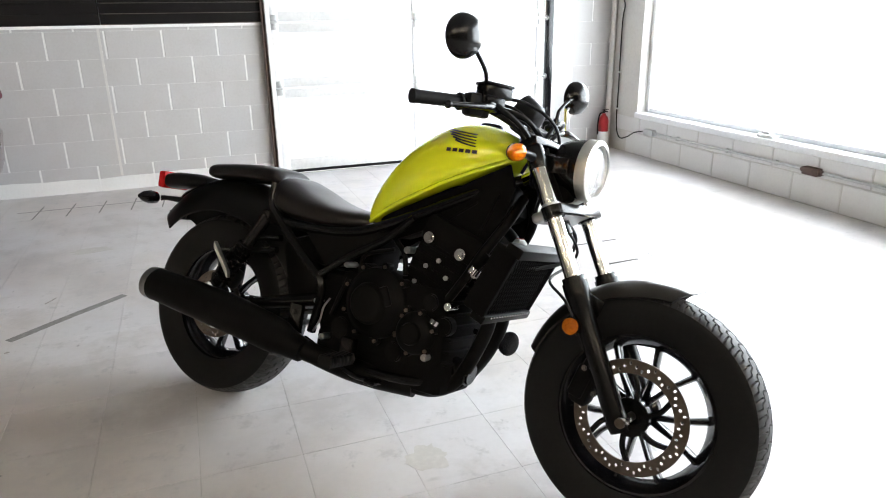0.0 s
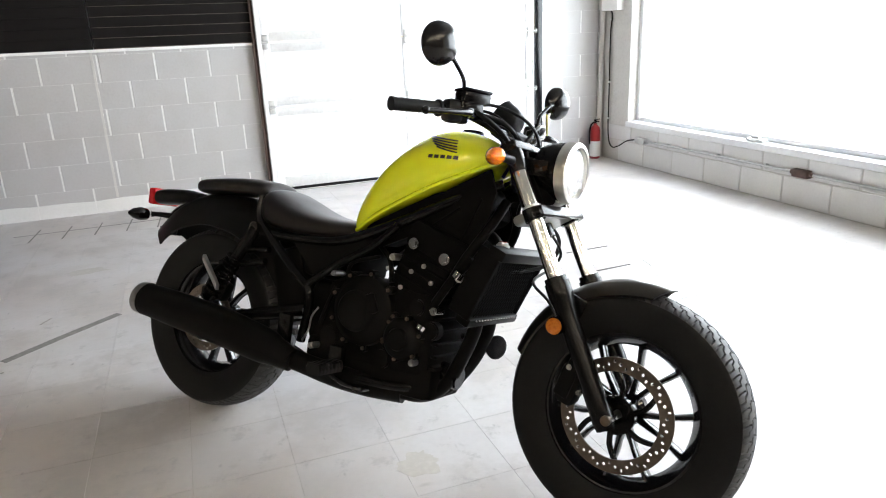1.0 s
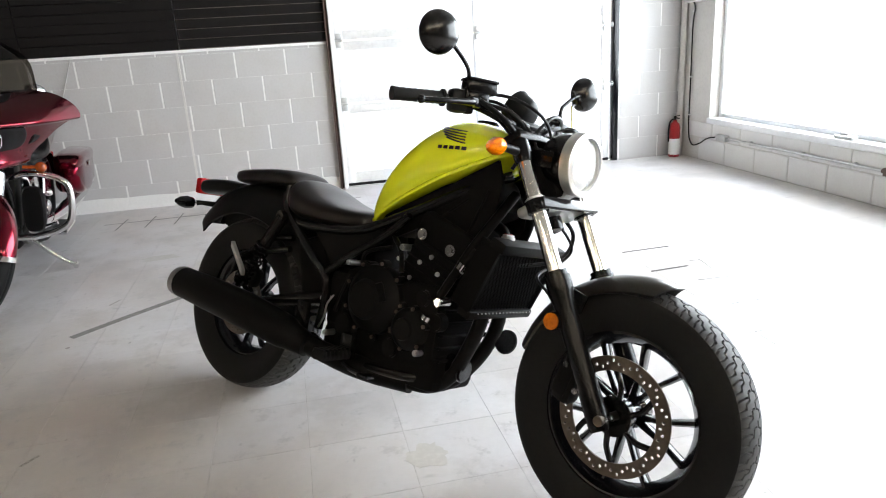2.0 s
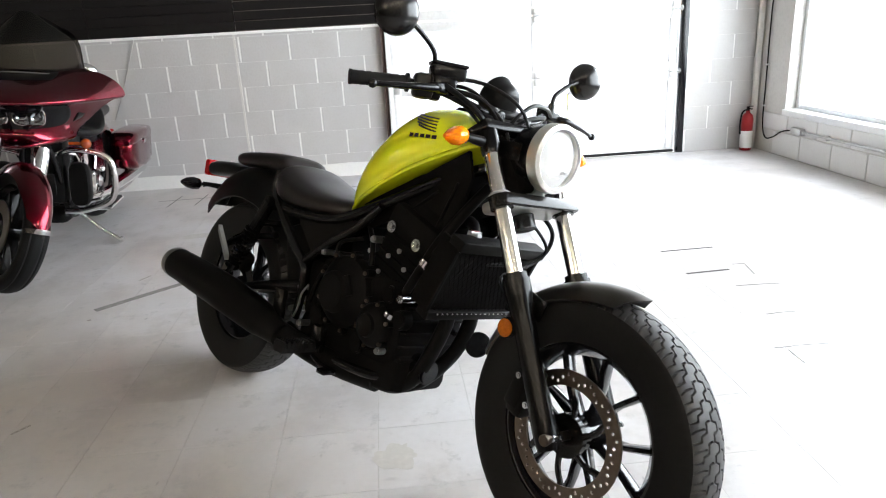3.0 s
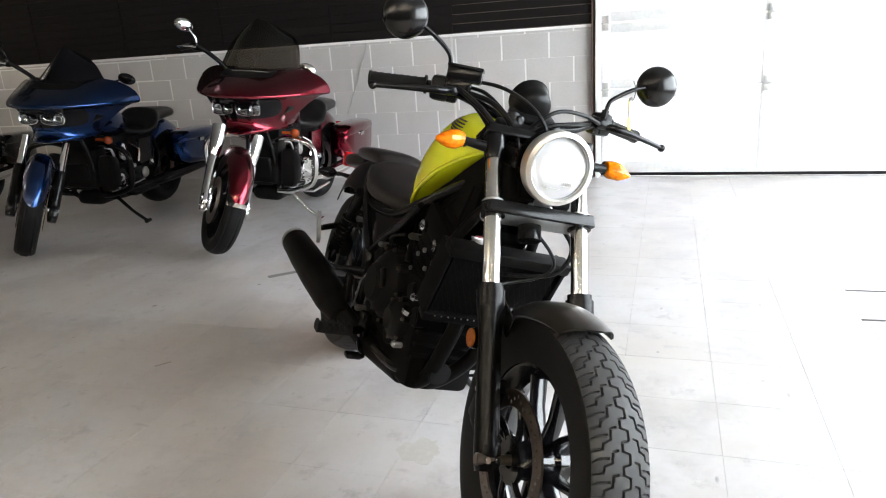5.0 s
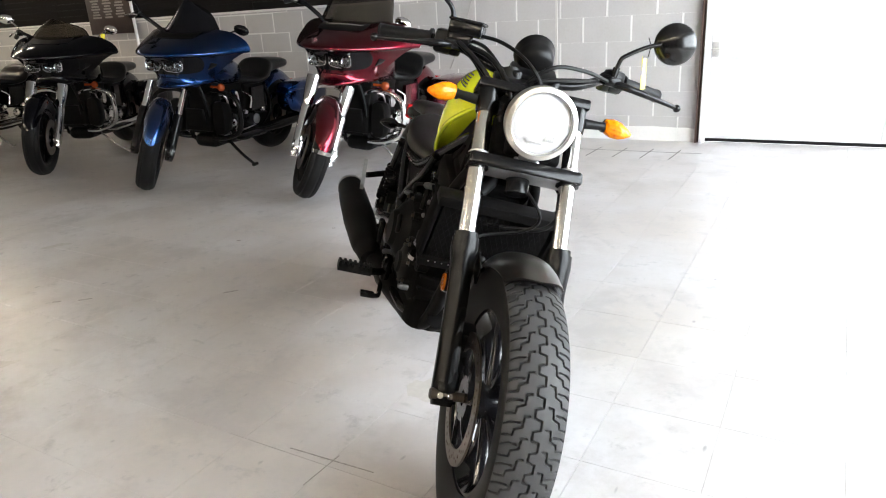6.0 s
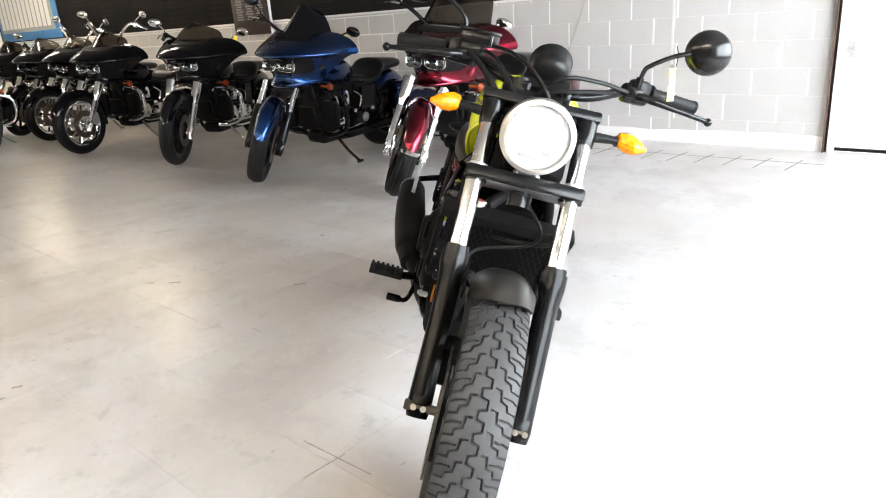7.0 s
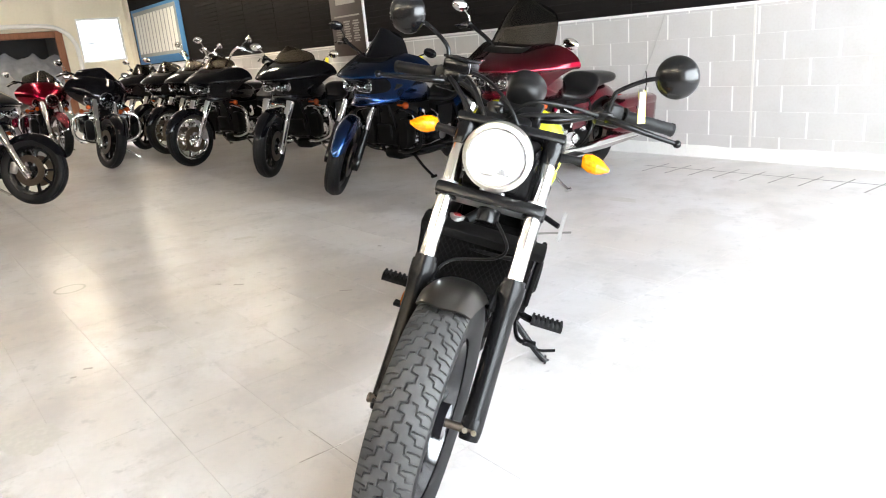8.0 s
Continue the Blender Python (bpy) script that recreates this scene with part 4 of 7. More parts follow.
# fuel tank
def tank():
    # x, ridge, lower edge, width
    rows = [(0.590, 0.730, 0.700, 0.07), (0.603, 0.775, 0.692, 0.14), (0.64, 0.843, 0.706, 0.20), (0.69, 0.906, 0.736, 0.246), (0.75, 0.960, 0.768, 0.276), (0.82, 1.004, 0.803, 0.296), (0.89, 1.027, 0.838, 0.302),
            (0.96, 1.028, 0.872, 0.278), (1.02, 1.010, 0.902, 0.236), (1.06, 0.985, 0.922, 0.190), (1.085, 0.962, 0.934, 0.13), (1.093, 0.954, 0.940, 0.07)]
    fine = spline([(a, b, c) for a, b, c, d in rows], 4)
    wid = spline([(a, d, 0) for a, b, c, d in rows], 4)
    rings = []
    for p, q in zip(fine, wid):
        x, top, low, w = p.x, p.y, p.z, q.y
        h = top - low
        ring = []
        n = 36
        for i in range(n):
            a = 2 * math.pi * i / n
            c, s = math.cos(a), math.sin(a)
            if s >= 0:
                ring.append(Vector((x, w / 2 * math.copysign(abs(c) ** 0.80, c), low + h * 0.34 + h * 0.66 * abs(s) ** 0.88)))
            else:
                ring.append(Vector((x, w / 2 * math.copysign(abs(c) ** 0.3, c) * (1 - 0.05 * abs(s)), low + h * 0.34 - h * 0.34 * abs(s) ** 0.6)))
        rings.append(ring)
    tk = part("fuel_tank", loft(bmesh_new(), rings), M_YELLOW, bike, "glossy lime yellow teardrop fuel tank", sharp=60)
    # seam flange along the lower edge
    for s in (-1, 1):
        bm = bmesh_new()
        pipe(bm, [(p.x, s * (q.y / 2 * 0.93), p.z + 0.006) for p, q in zip(fine[3:-3], wid[3:-3])], 0.007, n=8, k=2)
        part("tank_flange", bm, M_YELLOW, tk)
    bm = bmesh_new()
    rod(bm, (0.94, 0, 1.018), (0.94, 0, 1.036), 0.034, n=28, bevel=0.004)
    part("filler_cap", bm, M_BLACK, tk)
    # dark wing of swept bars over a lettering bar, on both flanks
    def skin(x, z, s):
        i = max(k for k in range(len(fine) - 1) if fine[k].x <= x)
        f = (x - fine[i].x) / (fine[i + 1].x - fine[i].x)
        p, w = fine[i].lerp(fine[i + 1], f), wid[i].lerp(wid[i + 1], f).y
        h = p.y - p.z
        t = max(0.0, min(1.0, (z - p.z - h * 0.34) / (h * 0.66)))
        sn = t ** (1 / 0.88)
        return Vector((x, s * w / 2 * (max(0.0, 1 - sn * sn) ** 0.5) ** 0.80, z))
    for s in (-1, 1):
        bm = bmesh_new()
        def patch(quad):
            cs = [skin(x, z, s) + Vector((0, s * 0.0016, 0.0008)) for x, z in quad]
            f = bm.faces.new([bm.verts.new(p) for p in cs])
        for i in range(5):
            z0 = 0.952 + 0.0088 * i
            xa, xb = 0.902 - 0.012 * i, 0.968 - 0.002 * i
            steps = 8
            for k in range(steps):
                u0, u1 = k / steps, (k + 1) / steps
                f = lambda u: xa + (xb - xa) * u
                g = lambda u: z0 + 0.010 - 0.022 * u + 0.008 * u * u
                th = lambda u: 0.0055 * (1 - 0.35 * u)
                patch([(f(u0), g(u0)), (f(u1), g(u1)), (f(u1), g(u1) + th(u1)), (f(u0), g(u0) + th(u0))])
        for i in range(5):
            x = 0.884 + 0.019 * i
            patch([(x, 0.930), (x + 0.014, 0.930), (x + 0.014, 0.940), (x, 0.940)])
        part("emblem", bm, M_INK, tk, "dark winged emblem over a lettering bar")


tank()


# seats, rear mudguard and tail
def rear_end():
    rows = [(0.620, 0.712, 0.668, 0.14), (0.59, 0.726, 0.662, 0.20), (0.52, 0.730, 0.660, 0.245), (0.45, 0.740, 0.660, 0.275), (0.38, 0.760, 0.662, 0.295), (0.31, 0.790, 0.668, 0.295), (0.262, 0.806, 0.682, 0.27), (0.240, 0.794, 0.700, 0.21)]
    fine = spline([(a, b, c) for a, b, c, d in rows], 4)
    wid = spline([(a, d, 0) for a, b, c, d in rows], 4)
    part("rider_seat", loft(bmesh_new(), [oval(p.x, 0, (p.y + p.z) / 2, q.y, p.y - p.z, 28, 4.0, 2.5) for p, q in zip(fine, wid)]), M_SEAT, bike, "black stitched rider seat", sharp=60)
    rows = [(0.232, 0.800, 0.770, 0.15), (0.20, 0.828, 0.768, 0.19), (0.12, 0.834, 0.770, 0.205), (0.03, 0.830, 0.768, 0.205), (-0.05, 0.824, 0.766, 0.19), (-0.115, 0.817, 0.764, 0.16), (-0.145, 0.798, 0.770, 0.09)]
    fine = spline([(a, b, c) for a, b, c, d in rows], 4)
    wid = spline([(a, d, 0) for a, b, c, d in rows], 4)
    part("pillion_seat", loft(bmesh_new(), [oval(p.x, 0, (p.y + p.z) / 2, q.y, p.y - p.z, 28, 2.8) for p, q in zip(fine, wid)]), M_SEAT, bike, "small black pillion pad", sharp=60)
    bm = bmesh_new()
    arc_shell(bm, (0.0, RR), 0.440, 0.462, 26, 141, [0.080, 0.098, 0.106, 0.10, 0.078], lip=1.05)
    fender = part("rear_fender", bm, M_PLASTIC, bike, "matte black rear mudguard")
    bm = bmesh_new()
    loft(bm, [oval(x, 0, z, w, h, 18, 3) for x, z, w, h in ((-0.17, 0.748, 0.07, 0.03), (-0.24, 0.745, 0.10, 0.052), (-0.33, 0.738, 0.118, 0.062), (-0.372, 0.733, 0.116, 0.058))])
    tail = part("tail_light", bm, M_PLASTIC, bike)
    bm = bmesh_new()
    box(bm, (-0.390, 0, 0.733), (0.036, 0.120, 0.064), 0.009)
    part("tail_lens", bm, M_REDLENS, tail, "red tail light lens")
    bm = bmesh_new()
    pipe(bm, [(-0.22, 0, 0.70), (-0.30, 0, 0.665), (-0.325, 0, 0.60)], [0.035, 0.028, 0.02], n=12)
    box(bm, (-0.330, 0, 0.605), (0.010, 0.09, 0.035), 0.004, Matrix.Rotation(radians(-20), 4, "Y"))
    part("plate_bracket", bm, M_PLASTIC, bike)
    for s in (-1, 1):
        signal_r = bmesh_new()
        pipe(signal_r, [(-0.27, s * 0.03, 0.665), (-0.33, s * 0.07, 0.665), (-0.345, s * 0.085, 0.662)], [0.012, 0.009, 0.011], n=10)
        body = part("turn_signal", signal_r, M_PLASTIC, bike)
        bm = bmesh_new()
        loft(bm, [[Vector((-0.358 + 0.028 * math.cos(a) * w, s * (0.085 + 1.3 * t), 0.660 + 0.024 * math.sin(a) * w)) for a in (2 * math.pi * q / 16 for q in range(16))] for t, w in ((0, 0.35), (0.012, 0.95), (0.03, 1.05), (0.05, 0.8), (0.065, 0.3))])
        part("signal_lens", bm, M_GLOSSB, body, "dark smoked signal lens")
    # grab of the strut covers
    for s in (-1, 1):
        bm = pipe(bmesh_new(), [(0.245, s * 0.118, 0.775), (0.25, s * 0.125, 0.70), (0.32, s * 0.135, 0.64), (0.44, s * 0.142, 0.545), (0.50, s * 0.142, 0.50), (0.51, s * 0.14, 0.44), (0.49, s * 0.135, 0.33)], 0.0145, n=12)
        part("seat_rail", bm, M_BLACK, bike)
        bm = pipe(bmesh_new(), [(0.25, s * 0.122, 0.655), (0.45, s * 0.128, 0.650), (0.62, s * 0.128, 0.668), (0.80, s * 0.118, 0.740), (0.98, s * 0.08, 0.835), (1.08, s * 0.04, 0.880)], 0.0155, n=12)
        part("frame_tube", bm, M_BLACK, bike)
        bm = pipe(bmesh_new(), [(0.50, s * 0.142, 0.515), (0.60, s * 0.142, 0.585), (0.72, s * 0.138, 0.655), (0.80, s * 0.13, 0.73)], 0.0125, n=12)
        part("frame_tube", bm, M_BLACK, bike)
        bm = pipe(bmesh_new(), [(1.09, s * 0.03, 0.83), (1.08, s * 0.09, 0.76), (1.03, s * 0.12, 0.66), (0.99, s * 0.125, 0.58)], 0.0145, n=12)
        part("frame_tube", bm, M_MATTE, bike)
        # side cover and airbox
        bm = bmesh_new()
        tri = [(0.40, 0.642), (0.70, 0.672), (0.74, 0.690), (0.62, 0.60), (0.545, 0.545), (0.50, 0.545)]
        loft(bm, [[Vector((x, s * y, z)) for x, z in tri] for y in (0.09, 0.126)])
        part("side_cover", bm, M_MATTE, bike)
        # shock absorber with coil
        bm = bmesh_new()
        a, b = Vector((0.255, s * 0.142, 0.668)), Vector((0.045, s * 0.142, 0.372))
        rod(bm, a, a + (b - a) * 0.42, 0.021, n=16)
        rod(bm, a + (b - a) * 0.4, b, 0.012, n=14)
        rod(bm, a + (b - a) * 0.80, a + (b - a) * 0.86, 0.028, n=16)
        for e in (a, b):
            rod(bm, e - Vector((0, 0.016, 0)), e + Vector((0, 0.016, 0)), 0.018, n=14)
        shock = part("shock_absorber", bm, M_BLACK, bike)
        ax = (b - a).normalized()
        u = ax.cross(Vector((0, 1, 0))).normalized()
        v = ax.cross(u)
        turns, k = 8, 14
        coil = [a + (b - a) * (0.36 + 0.46 * i / (turns * k)) + u * 0.026 * math.cos(2 * math.pi * i / k) + v * 0.026 * math.sin(2 * math.pi * i / k) for i in range(turns * k + 1)]
        part("spring", pipe(bmesh_new(), coil, 0.0045, n=6, smooth=False), M_BLACK, shock)
        # swing arm
        bm = pipe(bmesh_new(), [(0.50, s * 0.115, 0.43), (0.30, s * 0.122, 0.385), (0.10, s * 0.125, 0.335), (-0.05, s * 0.125, 0.322)], [0.026, 0.023, 0.022, 0.02], n=12)
        part("swing_arm", bm, M_BLACK, bike)
        # rear struts of the mudguard
        bm = pipe(bmesh_new(), [(0.30, s * 0.13, 0.56), (0.20, s * 0.13, 0.54), (0.11, s * 0.14, 0.525)], 0.011, n=10)
        pipe(bm, [(0.31, s * 0.13, 0.60), (0.20, s * 0.13, 0.585), (0.11, s * 0.14, 0.53)], 0.011, n=10)
        pipe(bm, [(0.13, s * 0.14, 0.525), (0.155, s * 0.19, 0.515), (0.185, s * 0.240, 0.505)], [0.013, 0.012, 0.011], n=10)
        stay = part("peg_stay", bm, M_BLACK, bike)
        bm = bmesh_new()
        loft(bm, [[Vector((x, s * 0.252 + 0.007 * cy, z + 0.009 * cz)) for cy, cz in ((-1, -1), (1, -1), (1, 1), (-1, 1))] for x, z in ((0.150, 0.552), (0.162, 0.538), (0.208, 0.484), (0.224, 0.464))])
        part("passenger_peg", bm, M_ALU, stay, "folded bare metal passenger peg")


rear_end()


# engine, radiator, exhaust
def engine():
    bm = bmesh_new()
    box(bm, (0.76, 0, 0.42), (0.40, 0.27, 0.26), 0.04)
    en = part("engine", bm, M_MESH, bike, "matte black twin cylinder engine")
    for name, c, s in (("sump", (0.79, -0.02, 0.290), (0.36, 0.21, 0.12)), ("gear_casing", (0.60, -0.03, 0.295), (0.20, 0.20, 0.14))):
        bm = bmesh_new()
        box(bm, c, s, 0.03)
        part(name, bm, M_MESH, en)
    tilt = Matrix.Rotation(radians(20), 4, "Y")
    bm = bmesh_new()
    box(bm, (0.885, 0, 0.60), (0.17, 0.235, 0.20), 0.015, tilt)
    box(bm, (0.925, 0, 0.685), (0.20, 0.25, 0.085), 0.02, tilt)
    box(bm, (0.945, 0, 0.735), (0.17, 0.20, 0.05), 0.018, tilt)
    part("cylinder_head", bm, M_MESH, en)
    for k in range(5):
        bm = bmesh_new()
        box(bm, (0.868 + 0.012 * k, 0, 0.54 + 0.024 * k), (0.185, 0.245, 0.006), 0.002, tilt)
        part("fin", bm, M_MESH, en)
    # round clutch cover with stepped face
    for s in (-1, 1):
        bm = bmesh_new()
        lathe(bm, [(0.0, s * 0.198), (0.052, s * 0.198), (0.058, s * 0.192), (0.062, s * 0.182), (0.084, s * 0.170), (0.092, s * 0.158), (0.104, s * 0.150), (0.108, s * 0.135), (0.108, s * 0.12)], (0.720, 0, 0.465), n=44)
        box(bm, (0.765, s * 0.182, 0.490), (0.05, 0.014, 0.06), 0.006, Matrix.Rotation(radians(-25), 4, "Y"))
        cover = part("clutch_cover" if s < 0 else "generator_cover", bm, M_MATTE, en)
        for k in range(9):
            a = 2 * math.pi * k / 9
            bm = bmesh_new()
            rod(bm, (0.720 + 0.112 * math.cos(a), s * 0.122, 0.465 + 0.112 * math.sin(a)), (0.720 + 0.112 * math.cos(a), s * 0.150, 0.465 + 0.112 * math.sin(a)), 0.013, n=10)
            part("boss", bm, M_MATTE, en)
            bm = bmesh_new()
            bolt(bm, (0.720 + 0.112 * math.cos(a), s * 0.150, 0.465 + 0.112 * math.sin(a)), (0, s, 0), 0.0058)
            part("bolt", bm, M_DISC, en)
    bm = bmesh_new()
    lathe(bm, [(0.0, -0.178), (0.030, -0.178), (0.034, -0.170), (0.052, -0.163), (0.062, -0.150), (0.064, -0.12)], (0.868, 0, 0.405), n=36)
    cover = part("pump_cover", bm, M_MATTE, en)
    for k in range(6):
        a = 2 * math.pi * k / 6 + 0.3
        bm = bmesh_new()
        rod(bm, (0.868 + 0.062 * math.cos(a), -0.12, 0.405 + 0.062 * math.sin(a)), (0.868 + 0.062 * math.cos(a), -0.152, 0.405 + 0.062 * math.sin(a)), 0.011, n=10)
        part("boss", bm, M_MATTE, en)
        bm = bmesh_new()
        bolt(bm, (0.868 + 0.062 * math.cos(a), -0.152, 0.405 + 0.062 * math.sin(a)), (0, -1, 0), 0.0058)
        part("bolt", bm, M_DISC, en)
    for x, z in ((0.862, 0.682), (0.968, 0.648)):
        for s in (-1, 1):
            bm = bmesh_new()
            rod(bm, (x, s * 0.10, z), (x, s * 0.138, z), 0.017, n=20, bevel=0.002)
            rod(bm, (x, s * 0.138, z), (x, s * 0.142, z), 0.011, n=6)
            part("mount_bolt", bm, M_CHROME, en, "bright engine mount bolt")
    for x, z in ((0.86, 0.60), (0.93, 0.575), (0.83, 0.55), (0.90, 0.62), (0.78, 0.60)):
        bm = bmesh_new()
        bolt(bm, (x, -0.124, z), (0, -1, 0), 0.007)
        part("bolt", bm, M_STEEL, en)
    bm = bmesh_new()
    box(bm, (0.57, 0, 0.43), (0.16, 0.24, 0.20), 0.03)
    part("gearbox", bm, M_MESH, en)
    # bright fasteners, clamps and a cable, added to give the black castings glints
    for p, r in (((0.50, -0.142, 0.43), 0.008), ((0.60, -0.150, 0.56), 0.007), ((0.795, -0.135, 0.635), 0.008), ((1.02, -0.135, 0.60), 0.008), ((0.965, -0.155, 0.50), 0.009), ((0.555, -0.165, 0.33), 0.008), ((0.915, -0.158, 0.345), 0.008), ((0.47, -0.145, 0.355), 0.008)):
        bm = bmesh_new()
        rod(bm, (p[0], p[1] + 0.05, p[2]), p, r * 1.3, n=12)
        bolt(bm, p, (0, -1, 0), r, 0.005)
        part("stud", bm, M_CHROME if r > 0.0085 else M_STEEL, en)
    for a, b in (((1.025, -0.137, 0.62), (1.015, -0.138, 0.603)), ((0.93, -0.145, 0.455), (0.925, -0.147, 0.443))):
        part("hose_clamp", rod(bmesh_new(), a, b, 0.0165, n=16), M_CHROME, en)
    part("cable", pipe(bmesh_new(), [(0.52, -0.165, 0.34), (0.545, -0.170, 0.38), (0.55, -0.168, 0.42), (0.565, -0.160, 0.45)], 0.003, n=6), M_STEEL, en)
    # ribbed front of the crankcase, oil filter, lower rail
    for k in range(6):
        bm = bmesh_new()
        box(bm, (0.958, 0, 0.33 + 0.036 * k), (0.03, 0.235, 0.008), 0.002)
        part("rib", bm, M_MESH, en)
    bm = bmesh_new()
    rod(bm, (0.95, -0.045, 0.315), (1.02, -0.045, 0.305), 0.034, n=24, bevel=0.005)
    part("oil_filter", bm, M_BLACK, en)
    bm = pipe(bmesh_new(), [(0.47, -0.14, 0.30), (0.58, -0.14, 0.268), (0.72, -0.135, 0.258), (0.86, -0.125, 0.262), (0.93, -0.10, 0.275)], 0.014, n=10)
    part("lower_rail", bm, M_BLACK, bike)
    for p, r in (((0.67, -0.135, 0.545), 0.03), ((0.60, -0.13, 0.365), 0.035), ((0.90, -0.13, 0.50), 0.025), ((0.95, -0.125, 0.44), 0.028), ((0.80, -0.13, 0.335), 0.03)):
        bm = bmesh_new()
        rod(bm, (p[0], -0.10, p[2]), (p[0], p[1] - 0.012, p[2]), r, n=16, bevel=0.004)
        part("case_plug", bm, M_MATTE, en)
    bm = bmesh_new()
    box(bm, (0.37, 0, 0.49), (0.14, 0.17, 0.26), 0.03, Matrix.Rotation(radians(-18), 4, "Y"))
    part("inner_mudguard", bm, M_MATTE, bike)
    bm = bmesh_new()
    box(bm, (0.085, -0.112, 0.445), (0.10, 0.045, 0.07), 0.014, Matrix.Rotation(radians(25), 4, "Y"))
    box(bm, (0.05, -0.125, 0.42), (0.05, 0.03, 0.05), 0.010)
    part("rear_caliper", bm, M_MATTE, bike)
    # hoses and wiring in the gap under the tank
    for pts, r in (([(1.05, -0.12, 0.66), (1.0, -0.125, 0.60), (0.96, -0.12, 0.54), (0.93, -0.11, 0.50)], 0.013),
                   ([(0.72, -0.09, 0.66), (0.78, -0.12, 0.62), (0.80, -0.13, 0.56)], 0.008), ([(0.60, -0.13, 0.52), (0.59, -0.15, 0.46), (0.57, -0.15, 0.40)], 0.007), ([(0.63, -0.12, 0.55), (0.66, -0.14, 0.60), (0.75, -0.13, 0.63)], 0.006)):
        part("hose", pipe(bmesh_new(), pts, r, n=10), M_MATTE, en)
    bm = bmesh_new()
    box(bm, (0.78, 0, 0.76), (0.30, 0.16, 0.12), 0.03, Matrix.Rotation(radians(-22), 4, "Y"))
    box(bm, (1.0, 0, 0.80), (0.14, 0.14, 0.12), 0.03, Matrix.Rotation(radians(-24), 4, "Y"))
    box(bm, (0.53, 0, 0.60), (0.24, 0.17, 0.14), 0.03)
    part("airbox", bm, M_MESH, bike)
    # radiator with its cowl and mesh
    tilt = Matrix.Translation((1.098, 0, 0.594)) @ Matrix.Rotation(radians(23), 4, "Y")
    bm = bmesh_new()
    box(bm, (0, 0, 0), (0.028, 0.30, 0.19))
    rad = part("radiator", moved(bm, tilt), M_MESH, bike, "black radiator behind a mesh guard")
    for name, c, d in (("cowl_top", (0.006, 0, 0.100), (0.05, 0.345, 0.030)), ("cowl_foot", (0.008, 0, -0.106), (0.045, 0.335, 0.026)), ("cowl_side", (-0.012, -0.165, 0), (0.07, 0.014, 0.20)), ("cowl_side", (-0.012, 0.165, 0), (0.07, 0.014, 0.20))):
        part(name, moved(box(bmesh_new(), c, d, 0.005), tilt), M_MESH if name == "cowl_side" else M_MATTE, rad)
    bm = bmesh_new()
    for k in range(27):
        for d in (-1, 1):
            y0 = -0.21 + 0.0165 * k
            a, b = Vector((0.022, y0, -0.09)), Vector((0.022, y0 + d * 0.10, 0.09))
            for lim in (-0.152, 0.152):
                if (a.y - lim) * (b.y - lim) < 0:
                    q = a + (b - a) * ((lim - a.y) / (b.y - a.y))
                    if abs(a.y) > 0.152:
                        a = q
                    else:
                        b = q
            if max(abs(a.y), abs(b.y)) < 0.153:
                rod(bm, a, b, 0.0011, n=4)
    tagged(part("mesh_guard", moved(bm, tilt), M_MESH, rad), kind="stuff")
    bm = bmesh_new()
    for k in range(16):
        ball(bm, (0.036, -0.14 + 0.0187 * k, -0.094), 0.0022, n=6)
    part("rivets", moved(bm, tilt), M_STEEL, rad)
    bm = bmesh_new()
    rod(bm, (1.12, -0.085, 0.690), (1.12, -0.085, 0.712), 0.019, n=20, bevel=0.003)
    box(bm, (1.12, -0.085, 0.713), (0.014, 0.042, 0.006), 0.002)
    part("radiator_cap", bm, M_ALU, rad, "bright radiator cap")
    bm = bmesh_new()
    rod(bm, (1.12, -0.085, 0.716), (1.12, -0.085, 0.718), 0.011, n=20)
    part("cap_label", bm, M_REDPAINT, rad, "red and white cap label")
    # black infill of the frame between tank and cylinder head
    for s in (-1, 1):
        outline = [(0.63, 0.676), (0.78, 0.760), (0.95, 0.858), (1.06, 0.915), (1.085, 0.85), (1.06, 0.72), (1.00, 0.66), (0.93, 0.70), (0.82, 0.70), (0.72, 0.655)]
        bm = loft(bmesh_new(), [[Vector((x, s * y, z)) for x, z in outline] for y in (0.085, 0.096)])
        panel = part("frame_panel", bm, M_MESH, bike, "black infill panel under the tank")
        for p, q in (((0.86, 0.715), (0.98, 0.80)), ((0.99, 0.69), (1.045, 0.83))):
            bm = rod(bmesh_new(), (p[0], s * 0.099, p[1]), (q[0], s * 0.099, q[1]), 0.004, n=6)
            part("panel_rib", bm, M_MESH, panel)
    part("radiator_hose", pipe(bmesh_new(), [(1.10, -0.06, 0.70), (1.05, -0.02, 0.73), (0.98, 0.0, 0.74)], 0.016, n=12), M_RUBBER, rad)
    part("overflow_hose", moved(pipe(bmesh_new(), [(1.17, 0.09, 0.80), (1.205, 0.13, 0.74), (1.19, 0.11, 0.67), (1.14, 0.03, 0.64), (1.12, -0.06, 0.635)], 0.006, n=8), Matrix()), M_RUBBER, rad)
    # exhaust
    bm = bmesh_new()
    for y in (-0.05, 0.045):
        pipe(bm, [(0.975, y, 0.555), (1.020, y, 0.535), (1.050, y, 0.475), (1.024, y - 0.01, 0.37), (0.978, -0.04 + y * 0.5, 0.280), (0.92, -0.065 + y * 0.3, 0.243), (0.84, -0.085 + y * 0.2, 0.240)], 0.021, n=14)
    pipe(bm, [(0.86, -0.085, 0.240), (0.75, -0.105, 0.242), (0.66, -0.135, 0.250), (0.55, -0.17, 0.272), (0.47, -0.195, 0.294)], [0.034, 0.038, 0.036, 0.032, 0.034], n=18)
